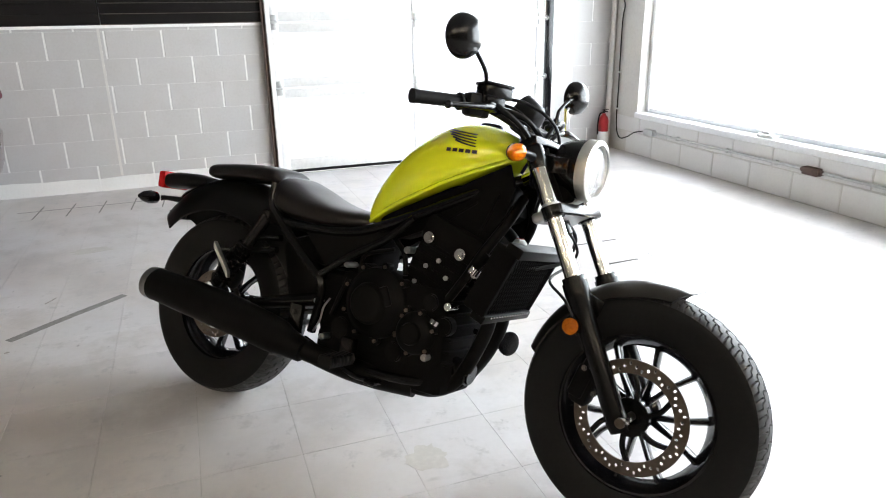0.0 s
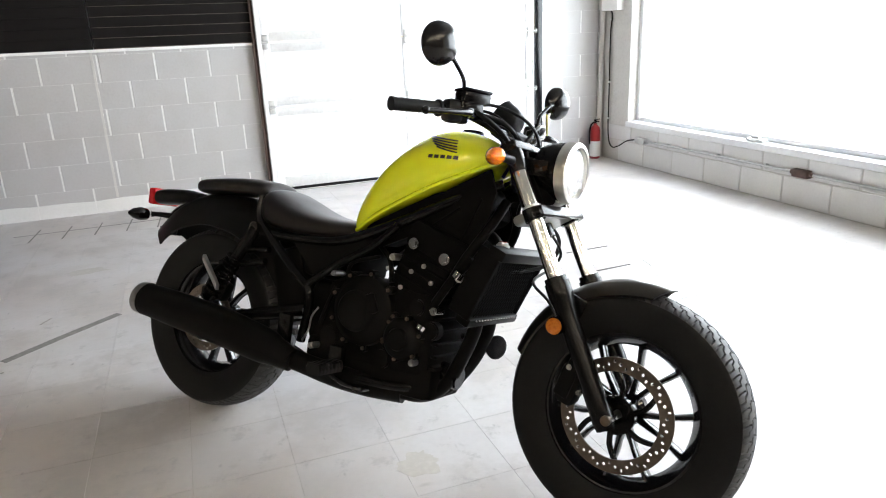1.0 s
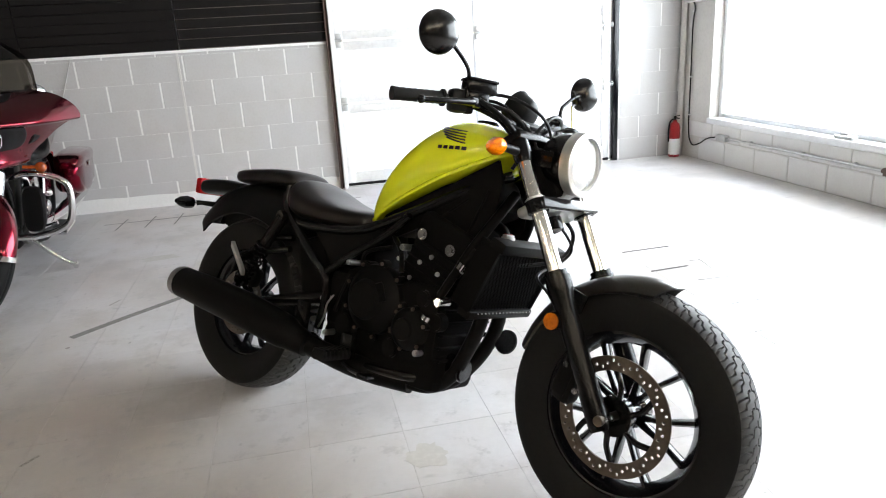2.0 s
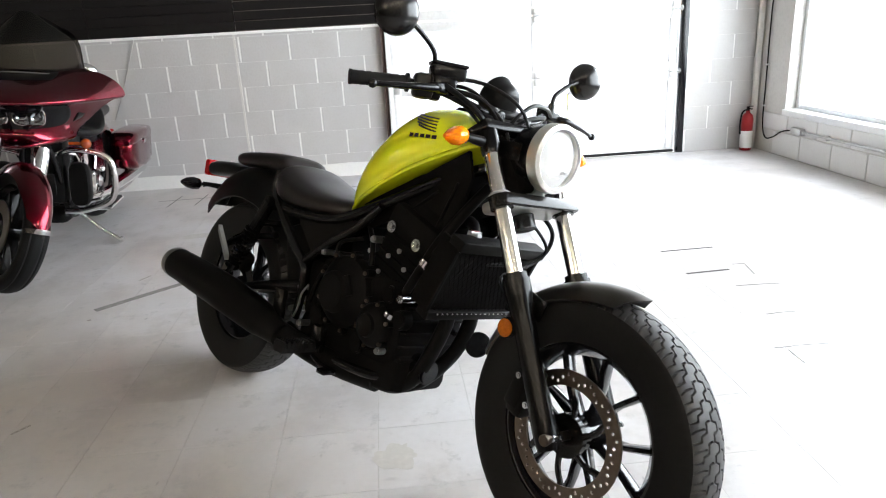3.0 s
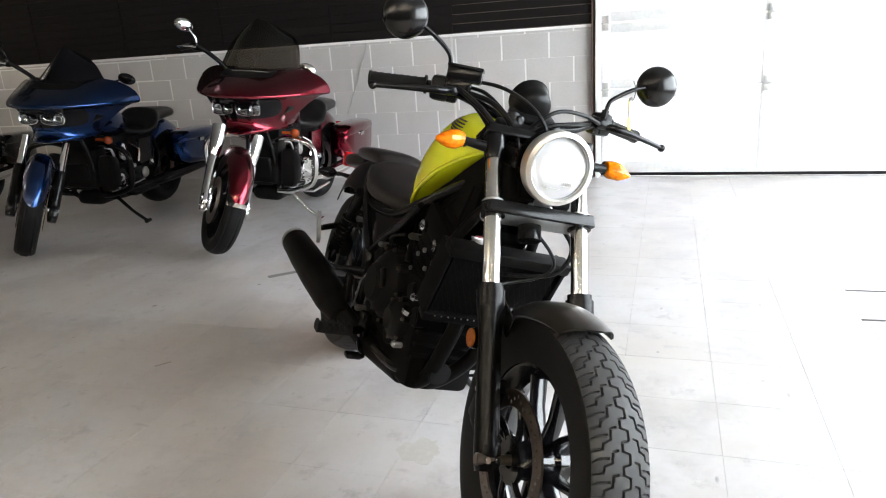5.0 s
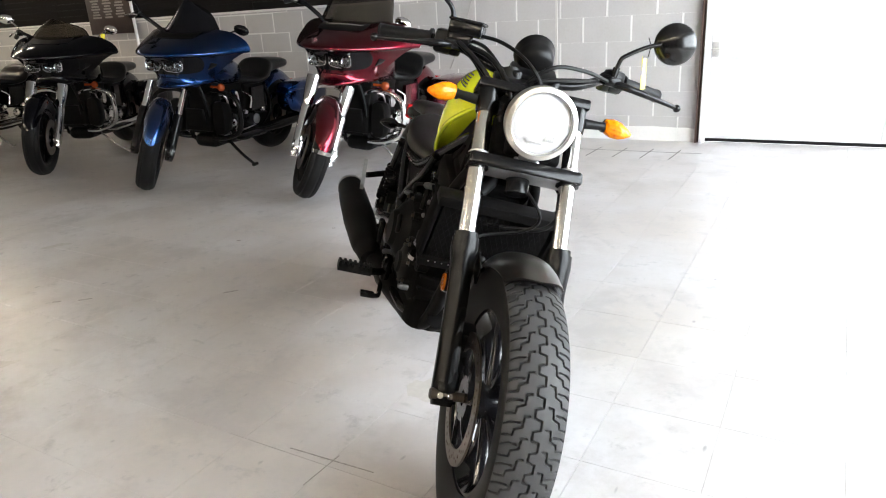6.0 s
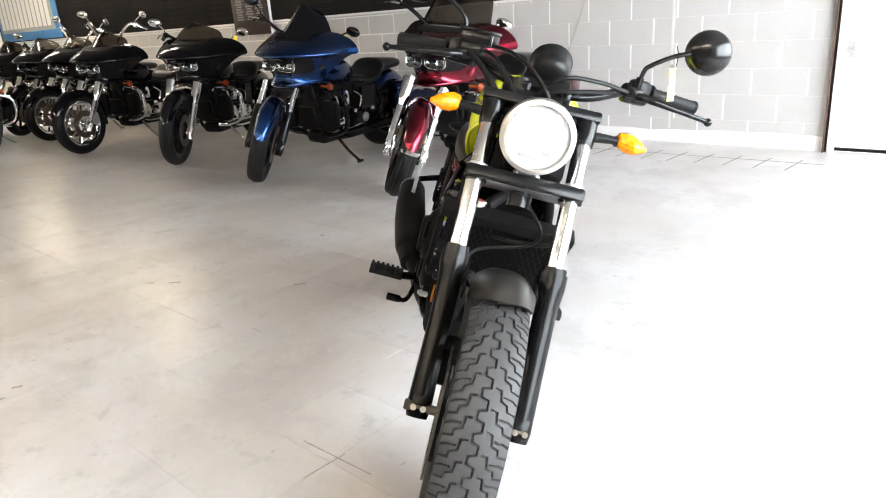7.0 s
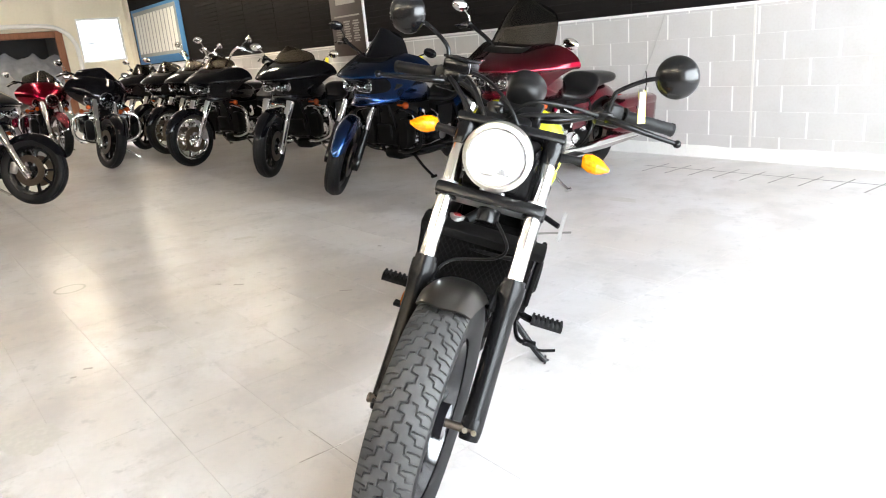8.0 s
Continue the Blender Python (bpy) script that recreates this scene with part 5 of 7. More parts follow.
    ex = part("exhaust_pipe", bm, M_MATTE, bike, "matte black exhaust headers")
    bm = bmesh_new()
    pipe(bm, [(0.52, -0.198, 0.280), (0.46, -0.207, 0.296), (0.41, -0.214, 0.309), (0.24, -0.234, 0.341), (0.06, -0.249, 0.364), (-0.105, -0.258, 0.380)], [0.036, 0.046, 0.056, 0.061, 0.059, 0.054], n=30)
    part("muffler", bm, M_MATTE, ex, "matte black slash muffler")
    m = Matrix.Translation((-0.110, -0.258, 0.3805)) @ Vector((0.988, 0.060, -0.110)).to_track_quat("X", "Z").to_matrix().to_4x4()
    bm = bmesh_new()
    lathe(bm, [(0.0, 0.0), (0.028, 0.0), (0.030, -0.012), (0.046, -0.014), (0.0545, -0.006), (0.056, 0.010), (0.056, 0.020), (0.054, 0.020)], axis="x", n=36)
    part("muffler_end", moved(bm, m), M_STEEL, ex, "bare metal muffler end ring")
    bm = bmesh_new()
    box(bm, (0.46, -0.18, 0.36), (0.05, 0.02, 0.11), 0.006)
    bolt(bm, (0.46, -0.19, 0.39), (0, -1, 0))
    part("muffler_bracket", bm, M_BLACK, ex)
    # horn
    bm = bmesh_new()
    m = Matrix.Translation((1.062, 0.075, 0.400)) @ Matrix.Rotation(radians(-30), 4, "Z")
    lathe(bm, [(0.0, -0.035), (0.018, -0.034), (0.022, -0.012), (0.036, 0.004), (0.037, 0.012), (0.030, 0.014), (0.0, 0.006)], axis="x", n=28)
    moved(bm, m)
    pipe(bm, [(1.035, 0.085, 0.40), (1.0, 0.07, 0.405), (0.95, 0.05, 0.42)], 0.008, n=8)
    part("horn", bm, M_BLACK, bike)
    # foot pegs, pedals, side stand
    for s in (-1, 1):
        bm = bmesh_new()
        pipe(bm, [(0.66, s * 0.15, 0.300), (0.685, s * 0.19, 0.297), (0.70, s * 0.220, 0.297)], 0.013, n=10)
        box(bm, (0.66, s * 0.165, 0.31), (0.05, 0.03, 0.08), 0.008)
        stay = part("peg_bracket", bm, M_BLACK, bike)
        bm = bmesh_new()
        ribs = []
        for k in range(7):
            for e, t in ((0.0, 0.291), (0.0015, 0.298), (0.0085, 0.298), (0.010, 0.291)):
                y = s * (0.217 + 0.0165 * k + e)
                ribs.append([Vector((0.702 + 0.025 * u, y, 0.288 if v < 0 else t + 0.022)) for u, v in ((-0.8, -1), (0.8, -1), (1, 0), (0.8, 1), (-0.8, 1), (-1, 0))])
        for r in ribs:
            r[2].z = r[5].z = 0.302
        loft(bm, ribs)
        part("foot_peg", bm, M_RUBBER, stay, "ribbed rubber foot peg")
        bm = bmesh_new()
        pipe(bm, [(0.60, s * 0.16, 0.27), (0.70, s * 0.175, 0.245), (0.78, s * 0.19, 0.25), (0.80, s * 0.215, 0.255)], 0.008, n=8)
        box(bm, (0.803, s * 0.228, 0.258), (0.035, 0.045, 0.014), 0.004)
        part("foot_pedal", bm, M_BLACK, stay)
    bm = bmesh_new()
    pipe(bm, [(0.60, 0.12, 0.27), (0.595, 0.20, 0.20), (0.585, 0.30, 0.115), (0.575, 0.335, 0.098)], [0.014, 0.012, 0.011, 0.011], n=10)
    loft(bm, [[Vector((x, 0.345 + 0.03 * cy, 0.096 + 0.32 * (0.0 + 0.03 * cy) * -1.0 + dz)) for cy in (-1, 1)] + [Vector((x, 0.345 - 0.03 * cy, 0.096 + 0.32 * 0.03 * cy + dz + 0.008)) for cy in (-1, 1)] for x, dz in ((0.54, -0.005), (0.61, -0.005))])
    pipe(bm, [(0.59, 0.27, 0.14), (0.60, 0.30, 0.15), (0.60, 0.34, 0.165)], 0.006, n=8)
    part("side_stand", bm, M_BLACK, bike, "black side stand, swung out")
    # chain side sprocket cover
    bm = bmesh_new()
    box(bm, (0.30, 0.095, 0.40), (0.50, 0.018, 0.035), 0.006, Matrix.Rotation(radians(8), 4, "Y"))
    part("chain_guard", bm, M_PLASTIC, bike)


engine()

# ---- the row of touring motorcycles ----
BWB, BR = 1.625, 0.325


def plain_tyre(R, w, rim):
    """Round tyre with two rain grooves."""
    h = w / 2
    crown = []
    for k in range(17):
        a = radians(-72 + 9 * k)
        r = R - h * 0.72 * (1 - math.cos(a))
        y = h * math.sin(a) / math.sin(radians(72))
        if k in (5, 11):
            r -= 0.005
        crown.append((r, y))
    prof = [(rim, -h * 0.72), (rim + 0.012, -h * 0.86), (rim + 0.035, -h * 1.0)] + crown + [(rim + 0.035, h * 1.0), (rim + 0.012, h * 0.86), (rim, h * 0.72)]
    return lathe(bmesh_new(), prof, n=64)


def touring_wheel(name, x, R, w, rim, parent, m, rim_mat, spokes=9):
    tyre = part(name, moved(plain_tyre(R, w, rim), m @ Matrix.Translation((x, 0, R))), M_RUBBER, parent)
    bm = bmesh_new()
    prof = [(rim + 0.004, -w * 0.36), (rim + 0.008, -w * 0.34), (rim - 0.018, -w * 0.22), (rim - 0.022, w * 0.22), (rim + 0.008, w * 0.34), (rim + 0.004, w * 0.36), (rim - 0.012, w * 0.34), (rim - 0.034, w * 0.2), (rim - 0.034, -w * 0.2), (rim - 0.012, -w * 0.34)]
    lathe(bm, prof, (x, 0, R), n=56, closed=True)
    lathe(bm, [(0.01, -0.06), (0.045, -0.06), (0.05, -0.03), (0.05, 0.03), (0.045, 0.06), (0.01, 0.06)], (x, 0, R), n=24, closed=True)
    for i in range(spokes):
        a = 2 * math.pi * i / spokes
        c, t = Vector((math.cos(a), 0, math.sin(a))), Vector((-math.sin(a), 0, math.cos(a)))
        o = Vector((x, 0, R))
        loft(bm, [[o + c * r + t * hw * sx + Vector((0, d * sy, 0)) for sx, sy in ((-1, -0.7), (0, -1), (1, -0.7), (1, 0.7), (0, 1), (-1, 0.7))] for r, hw, d in ((0.045, 0.011, 0.025), (rim * 0.6, 0.008, 0.02), (rim - 0.022, 0.011, 0.025))])
    part("rim", moved(bm, m), rim_mat, tyre)
    for s in (-1, 1):
        bm = bmesh_new()
        lathe(bm, [(0.085, s * 0.072), (0.148, s * 0.072), (0.148, s * 0.077), (0.085, s * 0.077)], (x, 0, R), n=48, closed=True)
        part("brake_disc", moved(bm, m), M_DISC, tyre)
    return tyre


def fairing_rings(rows, n=22, lift=-0.02):
    """Horizontal rings of a pointed cowl: z, nose, half-width, tail, sharpness."""
    out = []
    for z, nose, hw, tail, p in rows:
        ring = []
        for i in range(n + 1):
            v = -1 + 2 * i / n
            ring.append(Vector((tail + (nose - tail) * (1 - abs(v) ** p), hw * v, z + lift * v * v)))
        ring += [Vector((tail + 0.02, hw * v, z)) for v in (0.8, 0.4, 0.0, -0.4, -0.8)]
        out.append(ring)
    return out


def smooth_rows(rows, k=3):
    cols = [spline([(r[0], r[j], 0) for r in rows], k) for j in range(1, len(rows[0]))]
    return [(cols[0][i].x, *(c[i].y for c in cols)) for i in range(len(cols[0]))]


SHARK_LOW = [(0.706, 1.36, 0.13, 1.22, 2.0), (0.714, 1.415, 0.205, 1.14, 2.1), (0.730, 1.432, 0.228, 1.12, 2.1), (0.750, 1.398, 0.232, 1.12, 2.2), (0.785, 1.372, 0.255, 1.11, 2.3), (0.83, 1.378, 0.300, 1.08, 2.4), (0.88, 1.393, 0.348, 1.05, 2.4), (0.915, 1.410, 0.390, 1.02, 2.4), (0.938, 1.435, 0.425, 0.99, 2.35)]
SHARK_TOP = [(0.943, 1.478, 0.464, 0.98, 2.3), (0.952, 1.495, 0.474, 0.98, 2.25), (0.967, 1.493, 0.476, 0.975, 2.2), (0.995, 1.45, 0.468, 0.98, 2.15), (1.027, 1.385, 0.445, 0.985, 2.1), (1.060, 1.295, 0.405, 1.0, 2.1), (1.090, 1.20, 0.34, 1.02, 2.2), (1.108, 1.13, 0.24, 1.04, 2.4)]


def bagger(label, paint, m, steer=18, screen=0.30, screen_mat=None, style="shark", rim_mat=None, fork_mat=None, bars="low", tags=0, taper=0.24, group="parked touring motorcycles"):
    """A touring cruiser with fairing, hard bags and a V-twin."""
    screen_mat, rim_mat, fork_mat = screen_mat or M_SMOKE, rim_mat or M_BLACK, fork_mat or M_CHROME
    b = thing("touring_motorcycle", label, "motorcycle", m, group)
    rake = radians(29)
    ax, foot = Vector((-math.sin(rake), 0, math.cos(rake))), Vector((BWB + 0.15, 0, 0))
    S = Matrix.Translation(foot) @ Matrix.Rotation(radians(steer), 4, ax) @ Matrix.Translation(-foot)
    I = Matrix()

    def leg(z, y=0.0, out=0.0):
        x = BWB - 0.02 - (z - BR) * 0.554
        return Vector((x + out * 0.875, y, z + out * 0.485))

    touring_wheel("front_tyre", BWB, BR, 0.122, 0.238, b, S, rim_mat)
    touring_wheel("rear_tyre", 0, BR, 0.17, 0.205, b, I, rim_mat)
    for s in (-1, 1):
        bm = bmesh_new()
        y = s * 0.118
        pipe(bm, [leg(z, y) for z in (0.25, 0.30, 0.42, 0.54, 0.56)], [0.026, 0.034, 0.034, 0.036, 0.030], n=18, k=3)
        box(bm, leg(0.31, y, 0.012), (0.07, 0.055, 0.09), 0.015, Matrix.Rotation(-rake, 4, "Y"))
        lower = part("fork_leg", moved(bm, S), fork_mat, b, "bright metal fork leg" if fork_mat is M_CHROME else "")
        bm = bmesh_new()
        pipe(bm, [leg(z, y) for z in ((0.55, 0.60, 0.66, 0.735) if style == "shark" else (0.55, 0.60, 0.70, 0.85))], [0.026, 0.036, 0.043, 0.046] if fork_mat is M_CHROME else [0.026, 0.023, 0.022, 0.022], n=18, k=3)
        part("fork_tube", moved(bm, S), M_CHROME, lower)
        bm = bmesh_new()
        box(bm, (BWB - 0.14, s * 0.088, BR + 0.03), (0.06, 0.05, 0.11), 0.015, Matrix.Rotation(radians(14), 4, "Y"))
        part("brake_caliper", moved(bm, S), M_BLACK if fork_mat is not M_CHROME else M_ALU, lower)
    rod_bm = bmesh_new()
    rod(rod_bm, (BWB, -0.15, BR), (BWB, 0.15, BR), 0.016, n=14)
    part("axle", moved(rod_bm, S), M_CHROME, b)
    bm = arc_shell(bmesh_new(), (BWB, BR), 0.372, 0.352, 190, 18, [0.05, 0.078, 0.082, 0.082, 0.078, 0.058], lip=0.75, n=34, tip=0.06)
    fen = part("front_fender", moved(bm, S), paint, b)
    if paint is M_RED:
        bm = arc_shell(bmesh_new(), (BWB, BR), 0.359, 0.353, 19, 15, [0.064, 0.058], thick=0.006, lip=0.8, n=8)
        part("fender_tip", moved(bm, S), M_CHROME, fen, "bright metal fender tip")
    # fairing
    if style == "shark":
        rows = smooth_rows(SHARK_LOW, 3) + smooth_rows(SHARK_TOP, 4)
        lower = part("fairing", loft(bmesh_new(), fairing_rings(rows, 34, 0.015)), paint, b, sharp=42)

        def skin(y, z, out=0.0):
            """A point on the cowl's front at the side way y and height z."""
            i = max(k for k in range(len(rows) - 1) if rows[k][0] <= z)
            f = (z - rows[i][0]) / (rows[i + 1][0] - rows[i][0])
            nose, hw, tail, q = (a + (c - a) * f for a, c in zip(rows[i][1:], rows[i + 1][1:]))
            v = min(1.0, abs(y) / hw)
            return Vector((tail + (nose - tail) * (1 - v ** q) + out, y, z + 0.015 * v * v))

        def panel(name, edge, out, mat, parent, label="", back=0.05):
            """A plate laid on the cowl: edge lists height, half-width."""
            fine = spline([(z, w, 0) for z, w in edge], 3)
            bm = loft(bmesh_new(), [[skin(q.y * v, q.x, out) for v in (-1, -0.98, -0.85, -0.7, -0.52, -0.35, -0.17, 0, 0.17, 0.35, 0.52, 0.7, 0.85, 0.98, 1)] + [skin(q.y * v, q.x, out - back) for v in (1, 0, -1)] for q in fine])
            return part(name, bm, mat, parent, label, sharp=50)

        # black recess with two lamps, air slot under the screen, dark inner chin
        panel("lamp_band", [(0.812, 0.150), (0.818, 0.200), (0.846, 0.232), (0.890, 0.250), (0.926, 0.252), (0.934, 0.240)], 0.009, M_GLOSSB, lower)
        panel("air_slot", [(1.062, 0.150), (1.065, 0.170), (1.085, 0.180), (1.104, 0.170)], 0.006, M_MATTE, lower, "dark air slot under the screen")
        for s in (-1, 1):
            o = skin(s * 0.086, 0.880, 0.012)
            mm = Matrix.Translation(o) @ Matrix.Rotation(radians(s * 9), 4, "Z") @ Matrix.Rotation(radians(-s * 5), 4, "X")
            bm = loft(bmesh_new(), [oval(x, 0, 0, w, h, 32, 3.4) for x, w, h in ((-0.004, 0.156, 0.098), (0.006, 0.154, 0.096), (0.007, 0.149, 0.091), (-0.012, 0.130, 0.074), (-0.026, 0.090, 0.046))])
            lamp_ob = part("headlight", moved(bm, mm), M_CHROME, lower, "clear twin headlight in the black recess", sharp=40)
            for k in (-0.034, 0.034):
                bm = lathe(bmesh_new(), [(0.0, -0.006), (0.014, -0.004), (0.024, 0.001), (0.026, 0.003)], (0, k, -0.002), axis="x", n=20)
                part("reflector", moved(bm, mm), M_MIRROR, lamp_ob)
            bm = bmesh_new()
            box(bm, (-0.002, 0, 0), (0.010, 0.008, 0.076), 0.002)
            box(bm, (-0.002, 0, 0.026), (0.010, 0.12, 0.012), 0.002)
            part("divider", moved(bm, mm), M_GLOSSB, lamp_ob)
            bm = loft(bmesh_new(), [oval(x, 0, 0, w, h, 32, 3.4) for x, w, h in ((0.003, 0.140, 0.084), (0.008, 0.130, 0.074), (0.011, 0.090, 0.046))])
            lens = part("lens", moved(bm, mm), M_CLEAR, lamp_ob)
            lens.visible_shadow = False
        # inner cowl behind the screen, closing the fairing towards the rider
        bm = loft(bmesh_new(), [oval(x, 0, z, w, h, 24, 3.0) for x, z, w, h in ((1.20, 0.925, 0.56, 0.25), (1.08, 0.935, 0.66, 0.23), (0.995, 0.945, 0.64, 0.17))])
        part("inner_cowl", bm, M_PLASTIC, lower)
        top, tail_x = 1.092, 1.20
    else:
        # fork mounted bat-wing cowl with a round lamp
        rows = smooth_rows([(0.72, 1.34, 0.10, 1.22, 2.2), (0.78, 1.38, 0.24, 1.18, 2.4), (0.86, 1.40, 0.36, 1.12, 2.6), (0.95, 1.38, 0.40, 1.10, 2.7), (1.03, 1.33, 0.36, 1.10, 2.6), (1.10, 1.26, 0.27, 1.12, 2.4), (1.13, 1.20, 0.20, 1.13, 2.2)])
        lower = part("fairing", moved(loft(bmesh_new(), fairing_rings(rows)), S), paint, b, sharp=50)
        for y, z, r in ((0, 0.84, 0.090), (-0.20, 0.80, 0.056), (0.20, 0.80, 0.056)):
            mm = S @ Matrix.Translation((1.405 - abs(y) * 0.35, y, z))
            bm = bmesh_new()
            lathe(bm, [(0.0, -0.06), (r * 0.7, -0.05), (r, 0.0), (r * 1.06, 0.012), (r, 0.02), (r * 0.92, 0.008)], axis="x", n=32)
            lamp_ob = part("headlight", moved(bm, mm), M_CHROME, lower, "round bright headlight")
            bm = bmesh_new()
            lathe(bm, [(0.0, 0.032), (r * 0.6, 0.024), (r * 0.95, 0.012), (r * 0.95, 0.008), (r * 0.6, 0.020), (0.0, 0.028)], axis="x", n=32)
            lens = part("lens", moved(bm, mm), M_CLEAR, lamp_ob)
            lens.visible_shadow = False
        for s in (-1, 1):
            bm = ball(bmesh_new(), (1.36, s * 0.20, 0.72), (0.022, 0.03, 0.03))
            part("turn_signal", moved(bm, S), M_AMBERD, lower, "amber signal under the spot lamp")
        top, tail_x = 1.09, 1.25
    # windscreen
    if screen:
        bm = bmesh_new()
        rings = []
        n, k = 12, 16
        for i in range(n + 1):
            t = i / n
            hw = 0.295 * (1 - taper * t) * (1 - 0.72 * (max(0.0, t - 0.5) / 0.5) ** 3) ** 0.5
            ring = []
            for off in (0.0, 0.004):
                seq = range(k + 1) if off == 0 else range(k, -1, -1)
                for j in seq:
                    v = -1 + 2 * j / k
                    ring.append(Vector((tail_x - 0.15 * v * v - 0.55 * screen * t - off, hw * v, top - 0.035 * v * v + screen * t * (1 - 0.10 * v * v))))
            rings.append(ring)
        scr = part("windscreen", loft(bm, rings) if style == "shark" else moved(loft(bm, rings), S), screen_mat, lower, "curved smoked windscreen")
        if paint is M_RED and style == "shark":
            bm = pipe(bmesh_new(), [(tail_x - 0.15 * v * v + 0.006, 0.300 * v, top - 0.035 * v * v + 0.004) for v in (-1, -0.8, -0.5, -0.2, 0.2, 0.5, 0.8, 1)], 0.007, n=8, k=3)
            part("screen_trim", bm, M_CHROME, scr, "bright trim along the screen's foot")
    # handlebar, grips, mirrors
    h = {"low": 1.105, "high": 1.32}[bars]
    bm = bmesh_new()
    pts = [(0.82, -0.385, h - 0.05), (0.91, -0.335, h), (0.99, -0.265, h), (1.02, -0.13, (h + 1.0) / 2), (1.03, -0.06, 0.99)]
    pipe(bm, pts + [(x, -y, z) for x, y, z in pts[::-1]], 0.0145, n=12)
    bar = part("handlebar", moved(bm, S), M_CHROME if bars == "high" else M_BLACK, b)
    for s in (-1, 1):
        bm = bmesh_new()
        rod(bm, (0.812, s * 0.389, h - 0.053), (0.90, s * 0.340, h - 0.004), 0.019, n=16)
        part("grip", moved(bm, S), M_RUBBER, bar)
        bm = bmesh_new()
        box(bm, (0.925, s * 0.322, h), (0.06, 0.05, 0.05), 0.014, Matrix.Rotation(s * radians(-34), 4, "Z"))
        sw = part("switch_box", moved(bm, S), M_CHROME if bars == "high" else M_BLACK, bar)
        bm = pipe(bmesh_new(), [(0.97, s * 0.325, h), (0.955, s * 0.37, h - 0.01), (0.875, s * 0.42, h - 0.045)], 0.007, n=8)
        part("lever", moved(bm, S), M_CHROME, sw)
        bm = pipe(bmesh_new(), [(0.935, s * 0.322, h + 0.02), (0.935, s * 0.34, h + 0.055), (0.925, s * 0.385, h + 0.09)], 0.006, n=8)
        stalk = part("mirror_stalk", moved(bm, S), M_CHROME if fork_mat is M_CHROME else M_BLACK, bar)
        bm = bmesh_new()
        ball(bm, (0, 0, 0), (0.020, 0.062, 0.040), n=18)
        mm = S @ Matrix.Translation((0.92, s * 0.425, h + 0.105)) @ Matrix.Rotation(radians(-s * 15), 4, "Z")
        part("mirror", moved(bm, mm), M_CHROME if fork_mat is M_CHROME else M_GLOSSB, stalk, "oval mirror")
        if tags and s == 1:
            bm = bmesh_new()
            box(bm, (0.950, 0.365, h + 0.035), (0.003, 0.035, 0.06), 0.001, Matrix.Rotation(radians(20), 4, "Z"))
            part("price_tag", moved(bm, S), M_PAPER, bar, "yellow paper tag")
    # tank
    rows = smooth_rows([(0.52, 0.74, 0.66, 0.10), (0.56, 0.82, 0.66, 0.19), (0.66, 0.88, 0.66, 0.28), (0.80, 0.915, 0.67, 0.33), (0.92, 0.915, 0.69, 0.32), (1.02, 0.89, 0.72, 0.24), (1.07, 0.85, 0.76, 0.14)])
    bm = loft(bmesh_new(), [oval(x, 0, (t + l) / 2, w, t - l, 28, 2.5) for x, t, l, w in rows])
    tk = part("fuel_tank", bm, paint, b, sharp=60)
    bm = bmesh_new()
    box(bm, (0.79, 0, 0.915), (0.26, 0.075, 0.02), 0.009, Matrix.Rotation(radians(-3), 4, "Y"))
    part("tank_console", bm, M_CHROME, tk)
    # seat, two humps
    rows = smooth_rows([(0.60, 0.735, 0.66, 0.16), (0.50, 0.72, 0.64, 0.30), (0.38, 0.715, 0.64, 0.36), (0.27, 0.76, 0.65, 0.36), (0.20, 0.83, 0.68, 0.33), (0.14, 0.84, 0.70, 0.30), (0.0, 0.83, 0.72, 0.28), (-0.14, 0.82, 0.73, 0.25), (-0.20, 0.80, 0.75, 0.16)])
    part("seat", loft(bmesh_new(), [oval(x, 0, (t + l) / 2, w, t - l, 24, 2.7) for x, t, l, w in rows]), M_VINYL, b, "black two-up saddle", sharp=60)
    bm = arc_shell(bmesh_new(), (0, BR), 0.40, 0.42, 40, 172, [0.10, 0.115, 0.12, 0.12, 0.10], lip=0.7)
    rf = part("rear_fender", bm, paint, b)
    bm = bmesh_new()
    box(bm, (-0.43, 0, 0.56), (0.03, 0.15, 0.06), 0.012)
    part("tail_light", bm, M_REDLENS, rf)
    # hard bags
    for s in (-1, 1):
        rows = [(0.16, 0.495, 0.12, 0.10), (0.13, 0.49, 0.16, 0.21), (0.0, 0.475, 0.185, 0.265), (-0.25, 0.465, 0.195, 0.29), (-0.46, 0.47, 0.19, 0.285), (-0.52, 0.48, 0.165, 0.24), (-0.54, 0.485, 0.13, 0.18), (-0.55, 0.49, 0.07, 0.09)]
        bm = loft(bmesh_new(), [oval(x, s * 0.245, z, w, h, 24, 4.5) for x, z, w, h in rows])
        bag = part("saddlebag", bm, paint, b, sharp=50)
        rows = [(0.16, 0.565, 0.12, 0.05), (0.12, 0.58, 0.17, 0.085), (0.0, 0.585, 0.192, 0.10), (-0.25, 0.58, 0.20, 0.105), (-0.47, 0.575, 0.195, 0.10), (-0.535, 0.57, 0.15, 0.07)]
        bm = loft(bmesh_new(), [oval(x, s * 0.245, z, w, h, 24, 3.4) for x, z, w, h in rows])
        part("lid", bm, paint, bag, sharp=50)
        bm = bmesh_new()
        box(bm, (-0.18, s * 0.346, 0.54), (0.07, 0.012, 0.03), 0.005)
        part("latch", bm, M_CHROME, bag)
